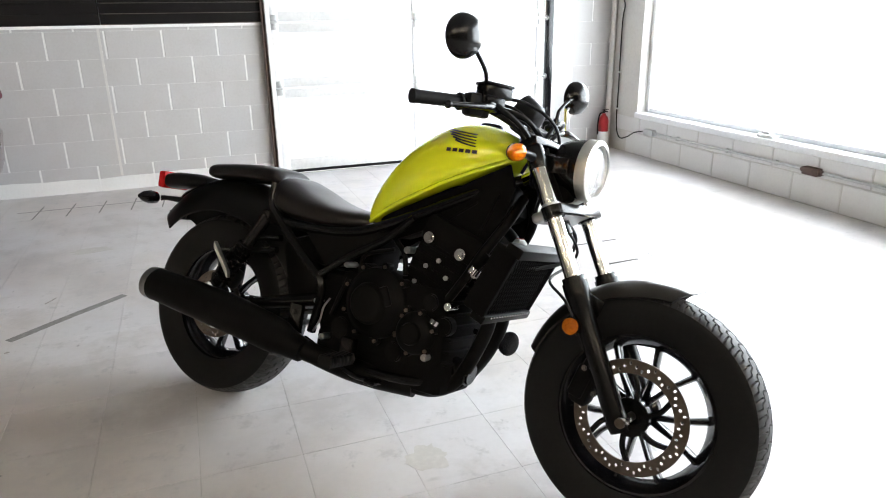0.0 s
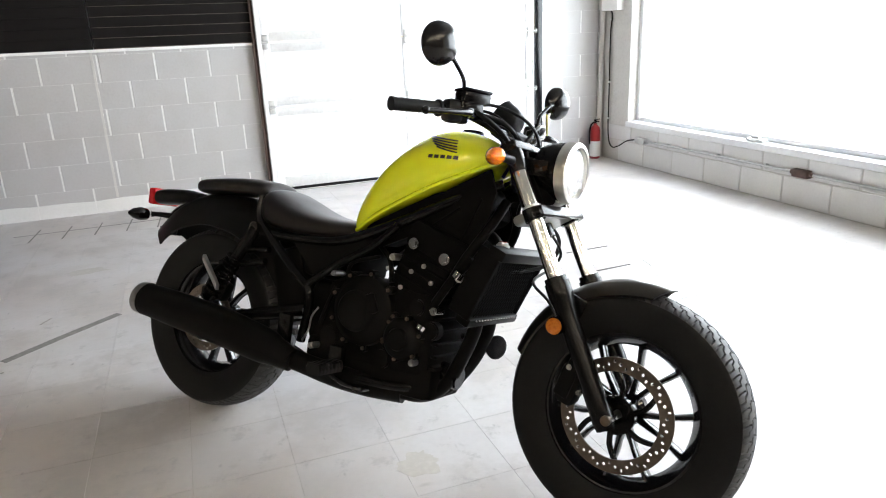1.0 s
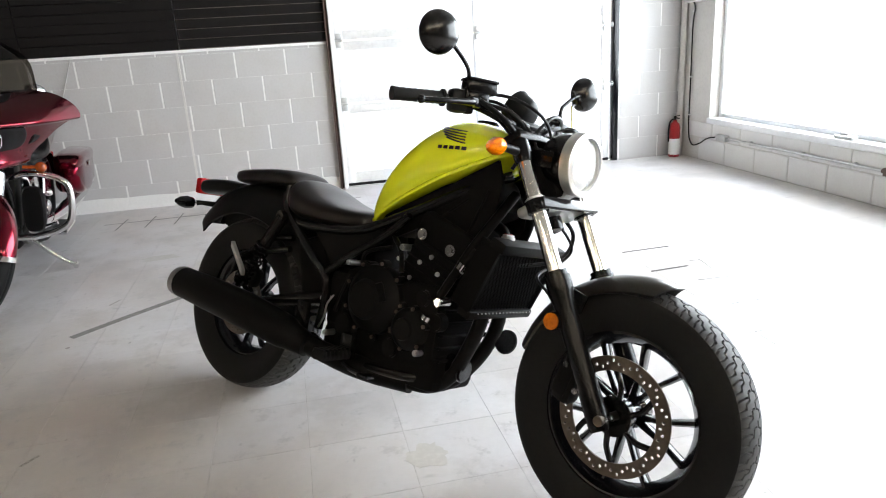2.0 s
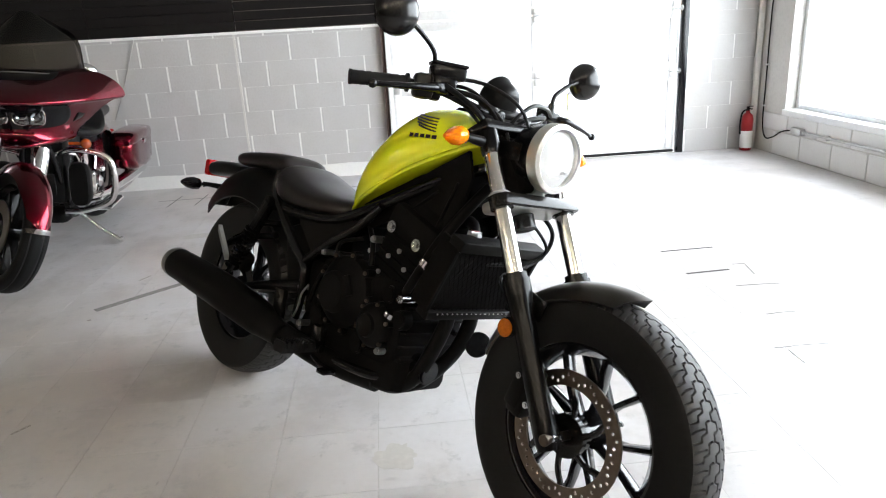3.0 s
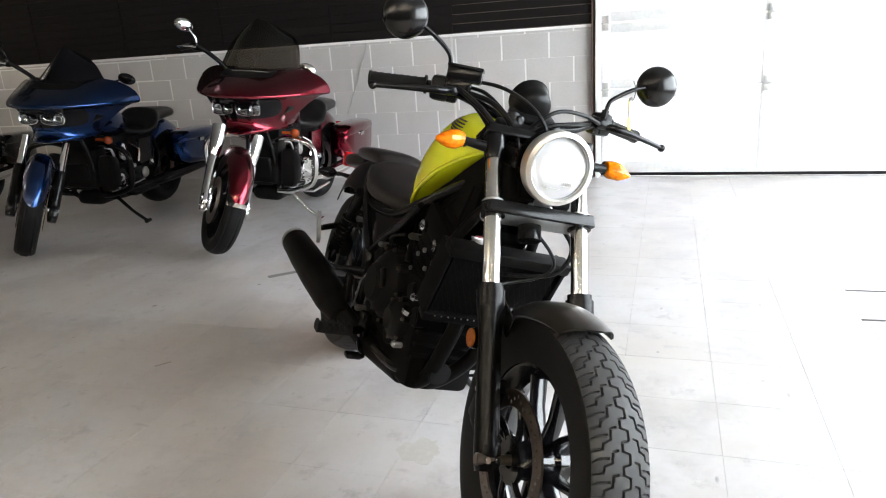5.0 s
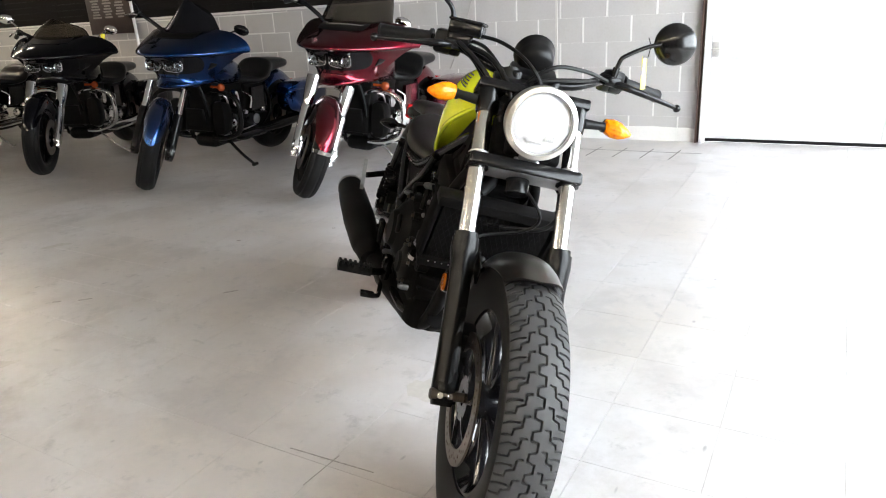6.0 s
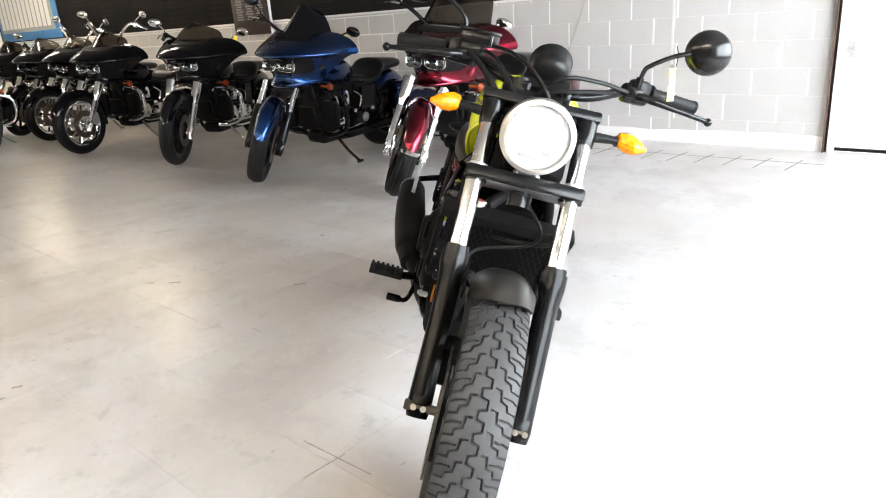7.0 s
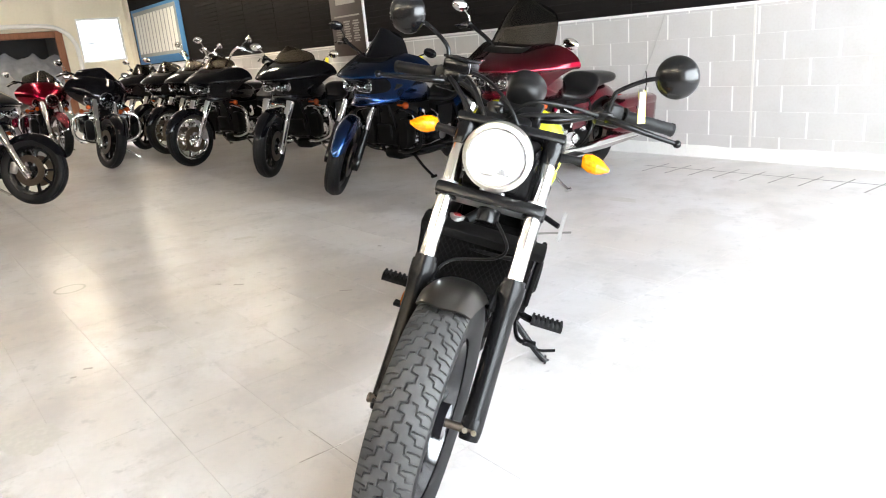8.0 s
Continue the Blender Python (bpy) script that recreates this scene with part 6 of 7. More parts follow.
        # exhausts below
        bm = pipe(bmesh_new(), [(0.70, s * 0.15, 0.28), (0.45, s * 0.20, 0.27), (0.15, s * 0.235, 0.285), (-0.35, s * 0.245, 0.30), (-0.55, s * 0.245, 0.305)], [0.028, 0.036, 0.05, 0.052, 0.046], n=18)
        part("muffler", bm, M_CHROME if fork_mat is M_CHROME else M_BLACK, b)
        # engine guard
        bm = pipe(bmesh_new(), [(1.02, s * 0.08, 0.62), (1.06, s * 0.20, 0.66), (1.07, s * 0.36, 0.62), (1.07, s * 0.40, 0.52), (1.05, s * 0.37, 0.36), (1.03, s * 0.22, 0.29), (1.02, s * 0.10, 0.28)], 0.019, n=12)
        part("engine_guard", bm, M_CHROME if fork_mat is M_CHROME else M_BLACK, b, "tubular engine guard")
        # floorboard
        bm = bmesh_new()
        box(bm, (0.78, s * 0.29, 0.275), (0.33, 0.10, 0.022), 0.010)
        fb = part("floorboard", bm, M_CHROME if fork_mat is M_CHROME else M_BLACK, b)
        bm = bmesh_new()
        box(bm, (0.78, s * 0.29, 0.290), (0.30, 0.085, 0.010), 0.004)
        part("rubber_mat", bm, M_RUBBER, fb)
        bm = pipe(bmesh_new(), [(0.93, s * 0.20, 0.30), (1.00, s * 0.25, 0.34), (1.02, s * 0.31, 0.36)], 0.009, n=8)
        part("pedal", bm, M_CHROME, fb)
        bm = ball(bmesh_new(), (1.10, s * 0.27, 0.70), (0.028, 0.03, 0.03), n=14)
        rod(bm, (1.10, s * 0.18, 0.70), (1.10, s * 0.25, 0.70), 0.010, n=8)
        part("turn_signal", bm, M_AMBERD, b, "round amber turn signal")
    # V-twin
    bm = bmesh_new()
    box(bm, (0.74, 0, 0.36), (0.42, 0.24, 0.20), 0.05)
    box(bm, (0.50, 0, 0.37), (0.22, 0.22, 0.17), 0.04)
    en = part("engine", bm, M_MATTE, b, "black and chrome V-twin engine")
    bm = bmesh_new()
    box(bm, (0.42, 0, 0.545), (0.34, 0.27, 0.24), 0.03)
    part("battery_box", bm, M_MATTE, b)
    bm = bmesh_new()
    box(bm, (0.36, 0, 0.30), (0.36, 0.25, 0.17), 0.04)
    part("gearbox", bm, M_MATTE, en)
    bm = bmesh_new()
    box(bm, (0.66, 0, 0.245), (0.70, 0.22, 0.11), 0.05, seg=3)
    part("oil_pan", bm, M_MATTE, en)
    bm = bmesh_new()
    box(bm, (0.98, 0, 0.52), (0.14, 0.25, 0.40), 0.03, Matrix.Rotation(radians(-12), 4, "Y"))
    part("front_casing", bm, M_MATTE, en)
    bm = bmesh_new()
    box(bm, (0.64, 0, 0.62), (0.46, 0.20, 0.12), 0.03)
    part("intake", bm, M_MATTE, en)
    # horn cover, footrest linkage and heat shields, bright among the black castings
    bm = loft(bmesh_new(), [[Vector((0.76 + 0.050 * w * math.cos(a), 0.10 + y, 0.55 + 0.075 * w * math.sin(a) - 0.012 * w * math.cos(2 * a))) for a in (2 * math.pi * q / 20 for q in range(20))] for y, w in ((0.0, 0.9), (0.04, 1.0), (0.07, 0.85), (0.08, 0.4))])
    part("horn_cover", bm, M_CHROME, en, "bright horn cover")
    for k, (x, z, r) in enumerate(((0.84, 0.36, 0.050), (0.50, 0.36, 0.042), (0.66, 0.44, 0.022), (0.92, 0.30, 0.020), (0.40, 0.43, 0.024))):
        bm = lathe(bmesh_new(), [(0.0, 0.190), (r * 0.7, 0.188), (r, 0.178), (r, 0.14)], (x, 0, z), n=24)
        part("inspection_cover", bm, M_CHROME if k % 2 == 0 or fork_mat is M_CHROME else M_STEEL, en)
    for pts, r in (([(0.98, 0.20, 0.36), (0.92, 0.235, 0.335), (0.82, 0.25, 0.325), (0.60, 0.22, 0.33)], 0.007), ([(0.95, 0.10, 0.62), (0.90, 0.15, 0.60), (0.86, 0.15, 0.50), (0.90, 0.13, 0.42)], 0.010), ([(0.60, 0.12, 0.60), (0.56, 0.17, 0.55), (0.58, 0.17, 0.46)], 0.009)):
        part("linkage", pipe(bmesh_new(), pts, r, n=8), M_CHROME, en)
    for s in (-1, 1):
        # cooler housing beside the down tube
        bm = loft(bmesh_new(), [oval(1.045 + dx, s * 0.20, z, w, h, 20, 3.6) for dx, z, w, h in ((-0.10, 0.44, 0.07, 0.18), (-0.08, 0.44, 0.10, 0.24), (0.0, 0.45, 0.115, 0.27), (0.030, 0.45, 0.10, 0.25))])
        part("lower_fairing", bm, M_MATTE, b, sharp=50)
    for tilt, x in ((24, 0.86), (-24, 0.66)):
        bm = bmesh_new()
        mm = Matrix.Translation((x, 0, 0.47)) @ Matrix.Rotation(radians(tilt), 4, "Y")
        prof = [(0.0, -0.01), (0.072, -0.01)]
        for k in range(8):
            prof += [(0.072, 0.016 * k - 0.004), (0.088, 0.016 * k - 0.003), (0.088, 0.016 * k + 0.003), (0.072, 0.016 * k + 0.004)]
        moved(lathe(bm, prof + [(0.072, 0.13), (0.0, 0.13)], axis="z", n=22), mm)
        cyl = part("cylinder", bm, M_BLACK, en, "finned cylinder")
        bm = bmesh_new()
        box(bm, (0, 0, 0.155), (0.16, 0.17, 0.055), 0.022)
        part("rocker_cover", moved(bm, mm), M_CHROME, cyl)
        for q in (-1, 1):
            bm = rod(bmesh_new(), (0.03 * q, -0.10, -0.06), (0.03 * q, -0.09, 0.15), 0.011, n=10)
            part("pushrod_tube", moved(bm, mm), M_CHROME, en)
    for s in (-1, 1):
        bm = bmesh_new()
        lathe(bm, [(0.0, s * 0.175), (0.06, s * 0.172), (0.082, s * 0.158), (0.092, s * 0.12)], (0.76 if s < 0 else 0.80, 0, 0.36), n=32)
        part("side_case", bm, M_CHROME if fork_mat is M_CHROME else M_BLACK, en)
        bm = bmesh_new()
        loft(bm, [[Vector((0.58 + 0.13 * math.cos(a) * w, s * y, 0.36 + 0.075 * math.sin(a) * w)) for a in (2 * math.pi * q / 24 for q in range(24))] for y, w in ((0.11, 1.0), (0.155, 0.98), (0.168, 0.8))])
        part("primary_case", bm, M_CHROME if fork_mat is M_CHROME else M_BLACK, en)
    bm = bmesh_new()
    lathe(bm, [(0.0, -0.20), (0.07, -0.197), (0.09, -0.18), (0.09, -0.12)], (0.76, 0, 0.60), n=32)
    part("air_cleaner", bm, M_CHROME, en)
    for y in (-0.07, -0.04):
        bm = pipe(bmesh_new(), [(0.93 if y < -0.05 else 0.62, -0.08, 0.55), (0.98 if y < -0.05 else 0.60, -0.14, 0.50), (0.93, -0.17, 0.35), (0.78, -0.17, 0.28), (0.66, -0.16, 0.28)], 0.023, n=12)
        part("exhaust_header", bm, M_CHROME, en)
    # frame down tubes, oil cooler, stand
    for s in (-1, 1):
        bm = pipe(bmesh_new(), [(1.12, s * 0.04, 0.80), (1.06, s * 0.09, 0.55), (1.00, s * 0.11, 0.28), (0.80, s * 0.12, 0.22), (0.45, s * 0.12, 0.23), (0.20, s * 0.13, 0.40), (0.30, s * 0.14, 0.64)], 0.017, n=10)
        part("frame_tube", bm, M_BLACK, b)
        bm = loft(bmesh_new(), [[Vector((x, s * y, z)) for x, z in ((0.36, 0.44), (0.56, 0.44), (0.55, 0.63), (0.34, 0.63))] for y in (0.15, 0.175)])
        part("side_cover", bm, paint if paint is M_RED else M_GLOSSB, b)
    bm = bmesh_new()
    box(bm, (1.075, 0, 0.42), (0.03, 0.16, 0.20), 0.008, Matrix.Rotation(radians(12), 4, "Y"))
    part("oil_cooler", bm, M_MATTE, b)
    bm = pipe(bmesh_new(), [(0.86, 0.12, 0.24), (0.86, 0.24, 0.13), (0.86, 0.35, 0.055)], [0.014, 0.012, 0.012], n=10)
    rod(bm, (0.83, 0.36, 0.052), (0.89, 0.36, 0.052), 0.014, n=8)
    part("side_stand", bm, M_CHROME if fork_mat is M_CHROME else M_BLACK, b)
    return b


def parked(x, y, heading, lean=4.5):
    """The pose of a motorcycle whose front tyre stands at x, y."""
    h = radians(heading)
    return Matrix.Translation((x - BWB * math.cos(h), y - BWB * math.sin(h), 0.006)) @ Matrix.Rotation(h, 4, "Z") @ Matrix.Rotation(radians(-lean), 4, "X")


bagger("candy red touring motorcycle with a shark-nose fairing and chrome forks", M_RED, parked(-0.262, -2.43, -83, 6), 41, 0.325, M_SMOKE, taper=0.24)
bagger("metallic blue touring motorcycle with a low dark windscreen", M_BLUE, parked(-1.61, -2.615, -79), 37, 0.235, M_GLOSSB, rim_mat=M_BLACK, fork_mat=M_BLACK, tags=1, taper=0.62)
blk = bagger("gloss black touring motorcycle with chrome fork legs", M_GLOSSB, parked(-3.10, -2.535, -61, 2.5), 15, 0.17, M_SMOKE, rim_mat=M_BLACK, tags=1, taper=0.35)
blk2 = bagger("gloss black touring motorcycle with chrome wheels and high handlebars", M_GLOSSB, parked(-4.9, -2.685, -70, 3), 2, 0.16, M_SMOKE, rim_mat=M_CHROME, bars="high", taper=0.35)
copy_thing(blk2, parked(-6.48, -2.43, -72))
copy_thing(blk, parked(-7.53, -2.42, -66))
bagger("black touring motorcycle with three round headlights and a chrome guard", M_GLOSSB, parked(-5.97, -3.33, -12), 24, 0.15, M_GLOSSB, style="batwing", rim_mat=M_BLACK)
bagger("red touring motorcycle standing among black ones at the far end", M_RED, parked(-8.2, -3.45, 4), 6, 0.20, M_SMOKE, style="batwing", rim_mat=M_CHROME)
copy_thing(blk, parked(-4.2, -4.47, 34))
copy_thing(blk, parked(-8.7, -2.5, -74))

# ---- fittings of the room ----


def strip_light(x, y):
    lt = thing("ceiling_light", "long white ceiling light with two bright tubes, some added as unseen fill", "lamp", Matrix.Translation((x, y, TOP)), "ceiling lights")
    bm = bmesh_new()
    box(bm, (0, 0, -0.03), (2.4, 0.20, 0.06), 0.01)
    part("housing", bm, M_WHITE, lt)
    for s in (-1, 1):
        bm = bmesh_new()
        rod(bm, (-1.16, s * 0.05, -0.075), (1.16, s * 0.05, -0.075), 0.012, n=12)
        part("tube", bm, M_TUBELIGHT, lt)
    return lt


M_TUBELIGHT = glowing("lit_tube", (1.0, 0.87, 0.66), 19.0)
# strips at y below -7 are unseen, added to brighten near bike and floor
for x, y in ((-11.3, -1.3), (-7.0, -1.35), (-12.6, -3.2), (-8.2, -3.7), (-4.5, -6.6), (-0.5, -6.9), (-9.0, -6.8), (-13.6, -5.2), (3.2, -7.2), (-0.8, -8.3), (2.4, -8.5)):
    strip_light(x, y)

# fire extinguisher in the corner
ext = thing("fire_extinguisher", "red fire extinguisher with a pale label on the floor", "fire extinguisher", Matrix.Translation((5.0, -0.10, 0)) @ Matrix.Diagonal((0.82, 0.82, 0.82, 1)))
bm = lathe(bmesh_new(), [(0.0, 0.0), (0.055, 0.0), (0.062, 0.008), (0.062, 0.34), (0.05, 0.385), (0.022, 0.41), (0.02, 0.43), (0.0, 0.43)], axis="z", n=32)
part("cylinder", bm, M_REDPAINT, ext)
bm = lathe(bmesh_new(), [(0.0628, 0.03), (0.0634, 0.035), (0.0634, 0.21), (0.0628, 0.215)], axis="z", n=32)
part("label_sleeve", bm, M_WHITE, ext, "pale paper label")
bm = bmesh_new()
box(bm, (0.0, -0.03, 0.455), (0.02, 0.10, 0.012), 0.003)
box(bm, (0.0, -0.035, 0.478), (0.02, 0.11, 0.010), 0.003, Matrix.Rotation(radians(-10), 4, "X"))
rod(bm, (0, 0, 0.43), (0, 0, 0.47), 0.014, n=12)
part("valve", bm, M_BLACK, ext)
part("hose", pipe(bmesh_new(), [(0, -0.02, 0.45), (-0.07, -0.02, 0.42), (-0.085, -0.01, 0.30), (-0.075, 0, 0.18)], 0.009, n=8), M_RUBBER, ext)

# conduit under the window with its boxes
con = thing("conduit", "thin metal conduit along the low window wall", "conduit", Matrix.Translation((X1 - 0.02, 0, 0.245)))
bm = bmesh_new()
rod(bm, (0, -0.72, 0), (0, -6.5, 0), 0.011, n=12)
part("pipe", bm, M_GALV, con)
for y in (-0.72, -2.52, -4.4):
    bm = bmesh_new()
    box(bm, (-0.005, y, 0), (0.05, 0.13, 0.055), 0.006)
    for q in (-1, 1):
        rod(bm, (-0.002, y + q * 0.065, 0), (-0.002, y + q * 0.09, 0), 0.016, n=12)
    part("junction_box", bm, M_GALV if y > -1 else M_RUST, con)
for y in (-1.1, -1.7, -2.2, -3.2):
    bm = bmesh_new()
    box(bm, (0.004, y, 0), (0.028, 0.02, 0.034), 0.003)
    part("strap", bm, M_GALV, con)
cord = thing("cord", "thin grey cord hanging slantwise down the block wall", "cord")
part("strand", pipe(bmesh_new(), [(-0.215, -0.010, 1.262), (-0.30, -0.008, 1.04), (-0.40, -0.008, 0.80), (-0.49, -0.008, 0.61)], 0.0035, n=6), M_STEEL, cord)
wire = thing("cable", "thin dark cable running up beside the window", "cable")
part("wire", pipe(bmesh_new(), [(X1 - 0.03, -0.66, 0.25), (X1 - 0.03, -0.50, 0.215), (X1 - 0.02, -0.36, 0.15), (X1 - 0.02, -0.24, 0.13), (X1 - 0.015, -0.17, 0.25), (X1 - 0.015, -0.165, 0.6), (X1 - 0.015, -0.16, 1.2), (X1 - 0.015, -0.18, 1.38), (X1 - 0.02, -0.06, 1.55), (X1 - 0.02, -0.05, 2.2)], 0.006, n=8), M_BLACK, wire)
for z in (0.4, 0.75, 1.33):
    bm = bmesh_new()
    box(bm, (X1 - 0.013, -0.166, z), (0.016, 0.03, 0.014), 0.003)
    part("clip", bm, M_WHITE, wire)
dev = thing("sill_latch", "small grey latch on the window sill", "latch", Matrix.Translation((X1 + 0.02, -2.05, SILL)))
bm = bmesh_new()
box(bm, (0, 0, 0.012), (0.06, 0.16, 0.024), 0.008)
box(bm, (0.01, 0.02, 0.032), (0.03, 0.07, 0.025), 0.006)
part("body", bm, M_GALV, dev)
pipe_up = thing("wall_pipe", "painted vertical pipe in the room corner", "pipe", Matrix.Translation((5.085, -0.045, 0)))
bm = bmesh_new()
rod(bm, (0, 0, 0), (0, 0, TOP), 0.028, n=16)
part("pipe", bm, M_PLASTER, pipe_up)
box_up = thing("electric_box", "white electrical box high beside the window", "electrical box", Matrix.Translation((X1 - 0.04, -0.22, 1.62)))
bm = bmesh_new()
box(bm, (0, 0, 0), (0.08, 0.26, 0.42), 0.008)
part("body", bm, M_WHITE, box_up)

# board with notices on the slat wall
board = thing("notice_board", "dark notice board with three pale printed columns", "notice board", Matrix.Translation((-5.28, -0.04, 1.10)))
bm = bmesh_new()
box(bm, (0, 0, 0.62), (0.84, 0.02, 1.24), 0.004)
part("panel", bm, shader("dark_print", (0.05, 0.035, 0.03), 0.4, grain=0.5, scale=9, tint=(0.02, 0.015, 0.015), spots=0.5), board)
bm = bmesh_new()
box(bm, (0.44, -0.005, 0.55), (0.025, 0.03, 1.5), 0.004)
part("frame_post", bm, M_FRAMEW, board)
M_PRINT = shader("grey_print", (0.28, 0.26, 0.24), 0.6, grain=0.5, scale=70, tint=(0.12, 0.11, 0.1))
for k in range(3):
    bm = bmesh_new()
    for q in range(9):
        box(bm, (-0.24 + 0.23 * k, -0.0115, 0.20 + 0.033 * q), (0.17 - 0.03 * ((q * 7 + k) % 3), 0.002, 0.020))
    part("print_column", bm, M_PRINT, board)
bm = bmesh_new()
box(bm, (0, -0.0115, 0.54), (0.66, 0.002, 0.022))
box(bm, (0, -0.0115, 0.78), (0.5, 0.002, 0.16))
part("print_title", bm, M_PRINT, board)

# blue and white banner far along the wall: pale slanting bars on cloth
ban = thing("banner", "blue cloth banner with tall slanting white bars", "banner", Matrix.Translation((-13.37, -0.03, 1.29)))
bm = bmesh_new()
box(bm, (0, 0, 0.635), (3.36, 0.012, 1.27), 0.004)
part("cloth", bm, shader("blue_cloth", (0.05, 0.19, 0.42), 0.7, grain=0.3, scale=30, spots=0.2), ban)
bm = bmesh_new()
box(bm, (-0.06, -0.0072, 0.685), (3.0, 0.002, 1.04))
part("field", bm, shader("grey_cloth", (0.26, 0.28, 0.29), 0.7, grain=0.3, scale=30), ban, "greyish field of the cloth")
M_CLOTHW = shader("white_print", (0.66, 0.66, 0.64), 0.7, grain=0.2, scale=30)
for k in range(12):
    x = -1.42 + 0.236 * k
    bm = bmesh_new()
    sl = 0.06
    loft(bm, [[Vector((x + sl * t + w, y, 0.24 + 0.88 * t)) for w, y in ((-0.088, -0.0115), (0.088, -0.0115), (0.088, -0.0095), (-0.088, -0.0095))] for t in (0, 1)])
    part("bar", bm, M_CLOTHW, ban)
col = structure(slab("column", (-15.49, -0.07, 0), (-15.2, 0.002, TOP), M_CREAM), "cream painted column at the far end", "column")
structure(slab("wall_panel", (-15.198, -0.012, 0), (-14.6, 0.0, TOP), M_SLAT), "dark plain board on the wall", "wall panel")
structure(slab("wall_panel", (-14.598, -0.006, 1.27), (-11.02, -0.001, TOP), M_SLAT), "dark plain board above the blocks", "wall panel")

# bay at the far end: brown frame, curved track and covered goods behind
bay = thing("bay_frame", "brown timber frame of the far bay with a pale curved track", "door frame", Matrix.Translation((X0, 0, 0)), kind="structure")
M_WOOD = shader("brown_timber", (0.24, 0.10, 0.05), 0.6, grain=0.5, scale=25, stretch=(1, 1, 0.15))
bm = bmesh_new()
box(bm, (0.05, -1.66, 1.11), (0.1, 0.16, 2.22), 0.01)
box(bm, (0.05, -4.4, 2.15), (0.1, 5.3, 0.14), 0.01)
part("timber", bm, M_WOOD, bay)
bm = pipe(bmesh_new(), [(0.14, -7.0, 2.38), (0.14, -3.0, 2.36), (0.14, -2.0, 2.34), (0.14, -1.62, 2.24), (0.14, -1.38, 1.98), (0.14, -1.32, 1.5), (0.14, -1.32, 0.0)], 0.05, n=12)
part("track", bm, M_WHITE, bay)
goods = thing("covered_goods", "heap under a crumpled grey cover in the far bay", "cover", Matrix.Translation((X0 - 0.9, -2.3, 0)))
bm = bmesh_new()
bmesh.ops.create_grid(bm, x_segments=30, y_segments=50, size=1)
for v in bm.verts:
    u, w = v.co.x, v.co.y
    hgt = max(0.0, 1 - u ** 4) * max(0.0, 1 - w ** 6) * (1.60 + 0.30 * noise.noise(Vector((u * 2, w * 4, 3))) + 0.07 * noise.noise(Vector((u * 7, w * 11, 1))))
    v.co = Vector((u * 0.6, w * 1.3, hgt))
part("cover", bm, shader("grey_tarp", (0.30, 0.31, 0.33), 0.5, grain=0.4, scale=10), goods)
back = structure(slab("wall_bay", (X0 - 3.0, -7.5, 0), (X0 - 2.9, -1.3, 2.6), M_DARKWALL), "plain back wall of the far bay", "wall")
structure(slab("ceiling_bay", (X0 - 3.0, -7.5, 2.6), (X0 - 0.2, -1.3, 2.7), M_CEIL), "low ceiling over the far bay", "ceiling")
structure(slab("wall_bay", (X0 - 2.9, -1.4, 0), (X0 - 0.2, -1.3, 2.6), M_DARKWALL), "plain side wall of the far bay", "wall")

# marks on the floor
M_GAP = shader("open_joint", (0.07, 0.066, 0.06), 0.8, grain=0.5, scale=60, tint=(0.16, 0.15, 0.14))
M_TAPE = shader("grey_scuff", (0.20, 0.195, 0.185), 0.6, grain=0.6, scale=40, tint=(0.34, 0.33, 0.31))


def mark(name, label, pts, width, mat=None):
    """A thin flat strip along pts, 1 mm thick, on the floor."""
    bm = bmesh_new()
    for (xa, ya), (xb, yb) in zip(pts, pts[1:]):
        d = Vector((xb - xa, yb - ya, 0))
        box(bm, ((xa + xb) / 2, (ya + yb) / 2, 0.0011), (d.length, width, 0.0012), 0, Matrix.Rotation(math.atan2(d.y, d.x), 4, "Z"))
    return tagged(part(name, bm, mat or M_TAPE), label, "floor mark")


mark("floor_strip", "grey worn strip stuck slantwise on the floor", [(0.29, -2.825), (0.51, -2.63), (0.725, -2.452)], 0.042)
mark("floor_crack", "dark open joint between lifted floor tiles", [(3.165, -2.648), (3.455, -2.643)], 0.013, M_GAP)
mark("floor_crack", "dark open joint between lifted floor tiles", [(3.152, -2.995), (3.372, -2.985)], 0.015, M_GAP)
for pts in ([(3.26, -3.518), (3.35, -3.512), (3.436, -3.518)], [(3.127, -3.81), (3.23, -3.806), (3.343, -3.812)], [(3.168, -3.833), (3.165, -3.937)], [(3.30, -3.195), (3.42, -3.20), (3.56, -3.215)], [(3.42, -2.918), (3.484, -2.924), (3.455, -3.07)]):
    mark("floor_crack", "hairline crack along a floor tile joint", pts, 0.007, M_TAPE)
mark("floor_crack", "thin crack across the floor by the wall", [(-0.1, -0.50), (1.9, -0.46)], 0.010)
for k in range(9):
    x = 0.05 + 0.21 * k
    mark("floor_crack", "short dark tick across the floor by the wall", [(x, -0.36), (x - 0.02, -0.72)], 0.010)
ring_mat = shader("faint_stain", (0.36, 0.345, 0.32), 0.4, grain=0.7, scale=90, tint=(0.50, 0.485, 0.46), world=True)
stain = thing("floor_stain", "ring-shaped grey stain on the floor tiles", "stain", Matrix.Translation((-0.92, -4.89, 0.0009)))
bm = lathe(bmesh_new(), [(0.072, 0.0), (0.072, 0.0006), (0.086, 0.0006), (0.086, 0.0)], axis="z", n=40, closed=True)
part("ring", bm, ring_mat, stain)


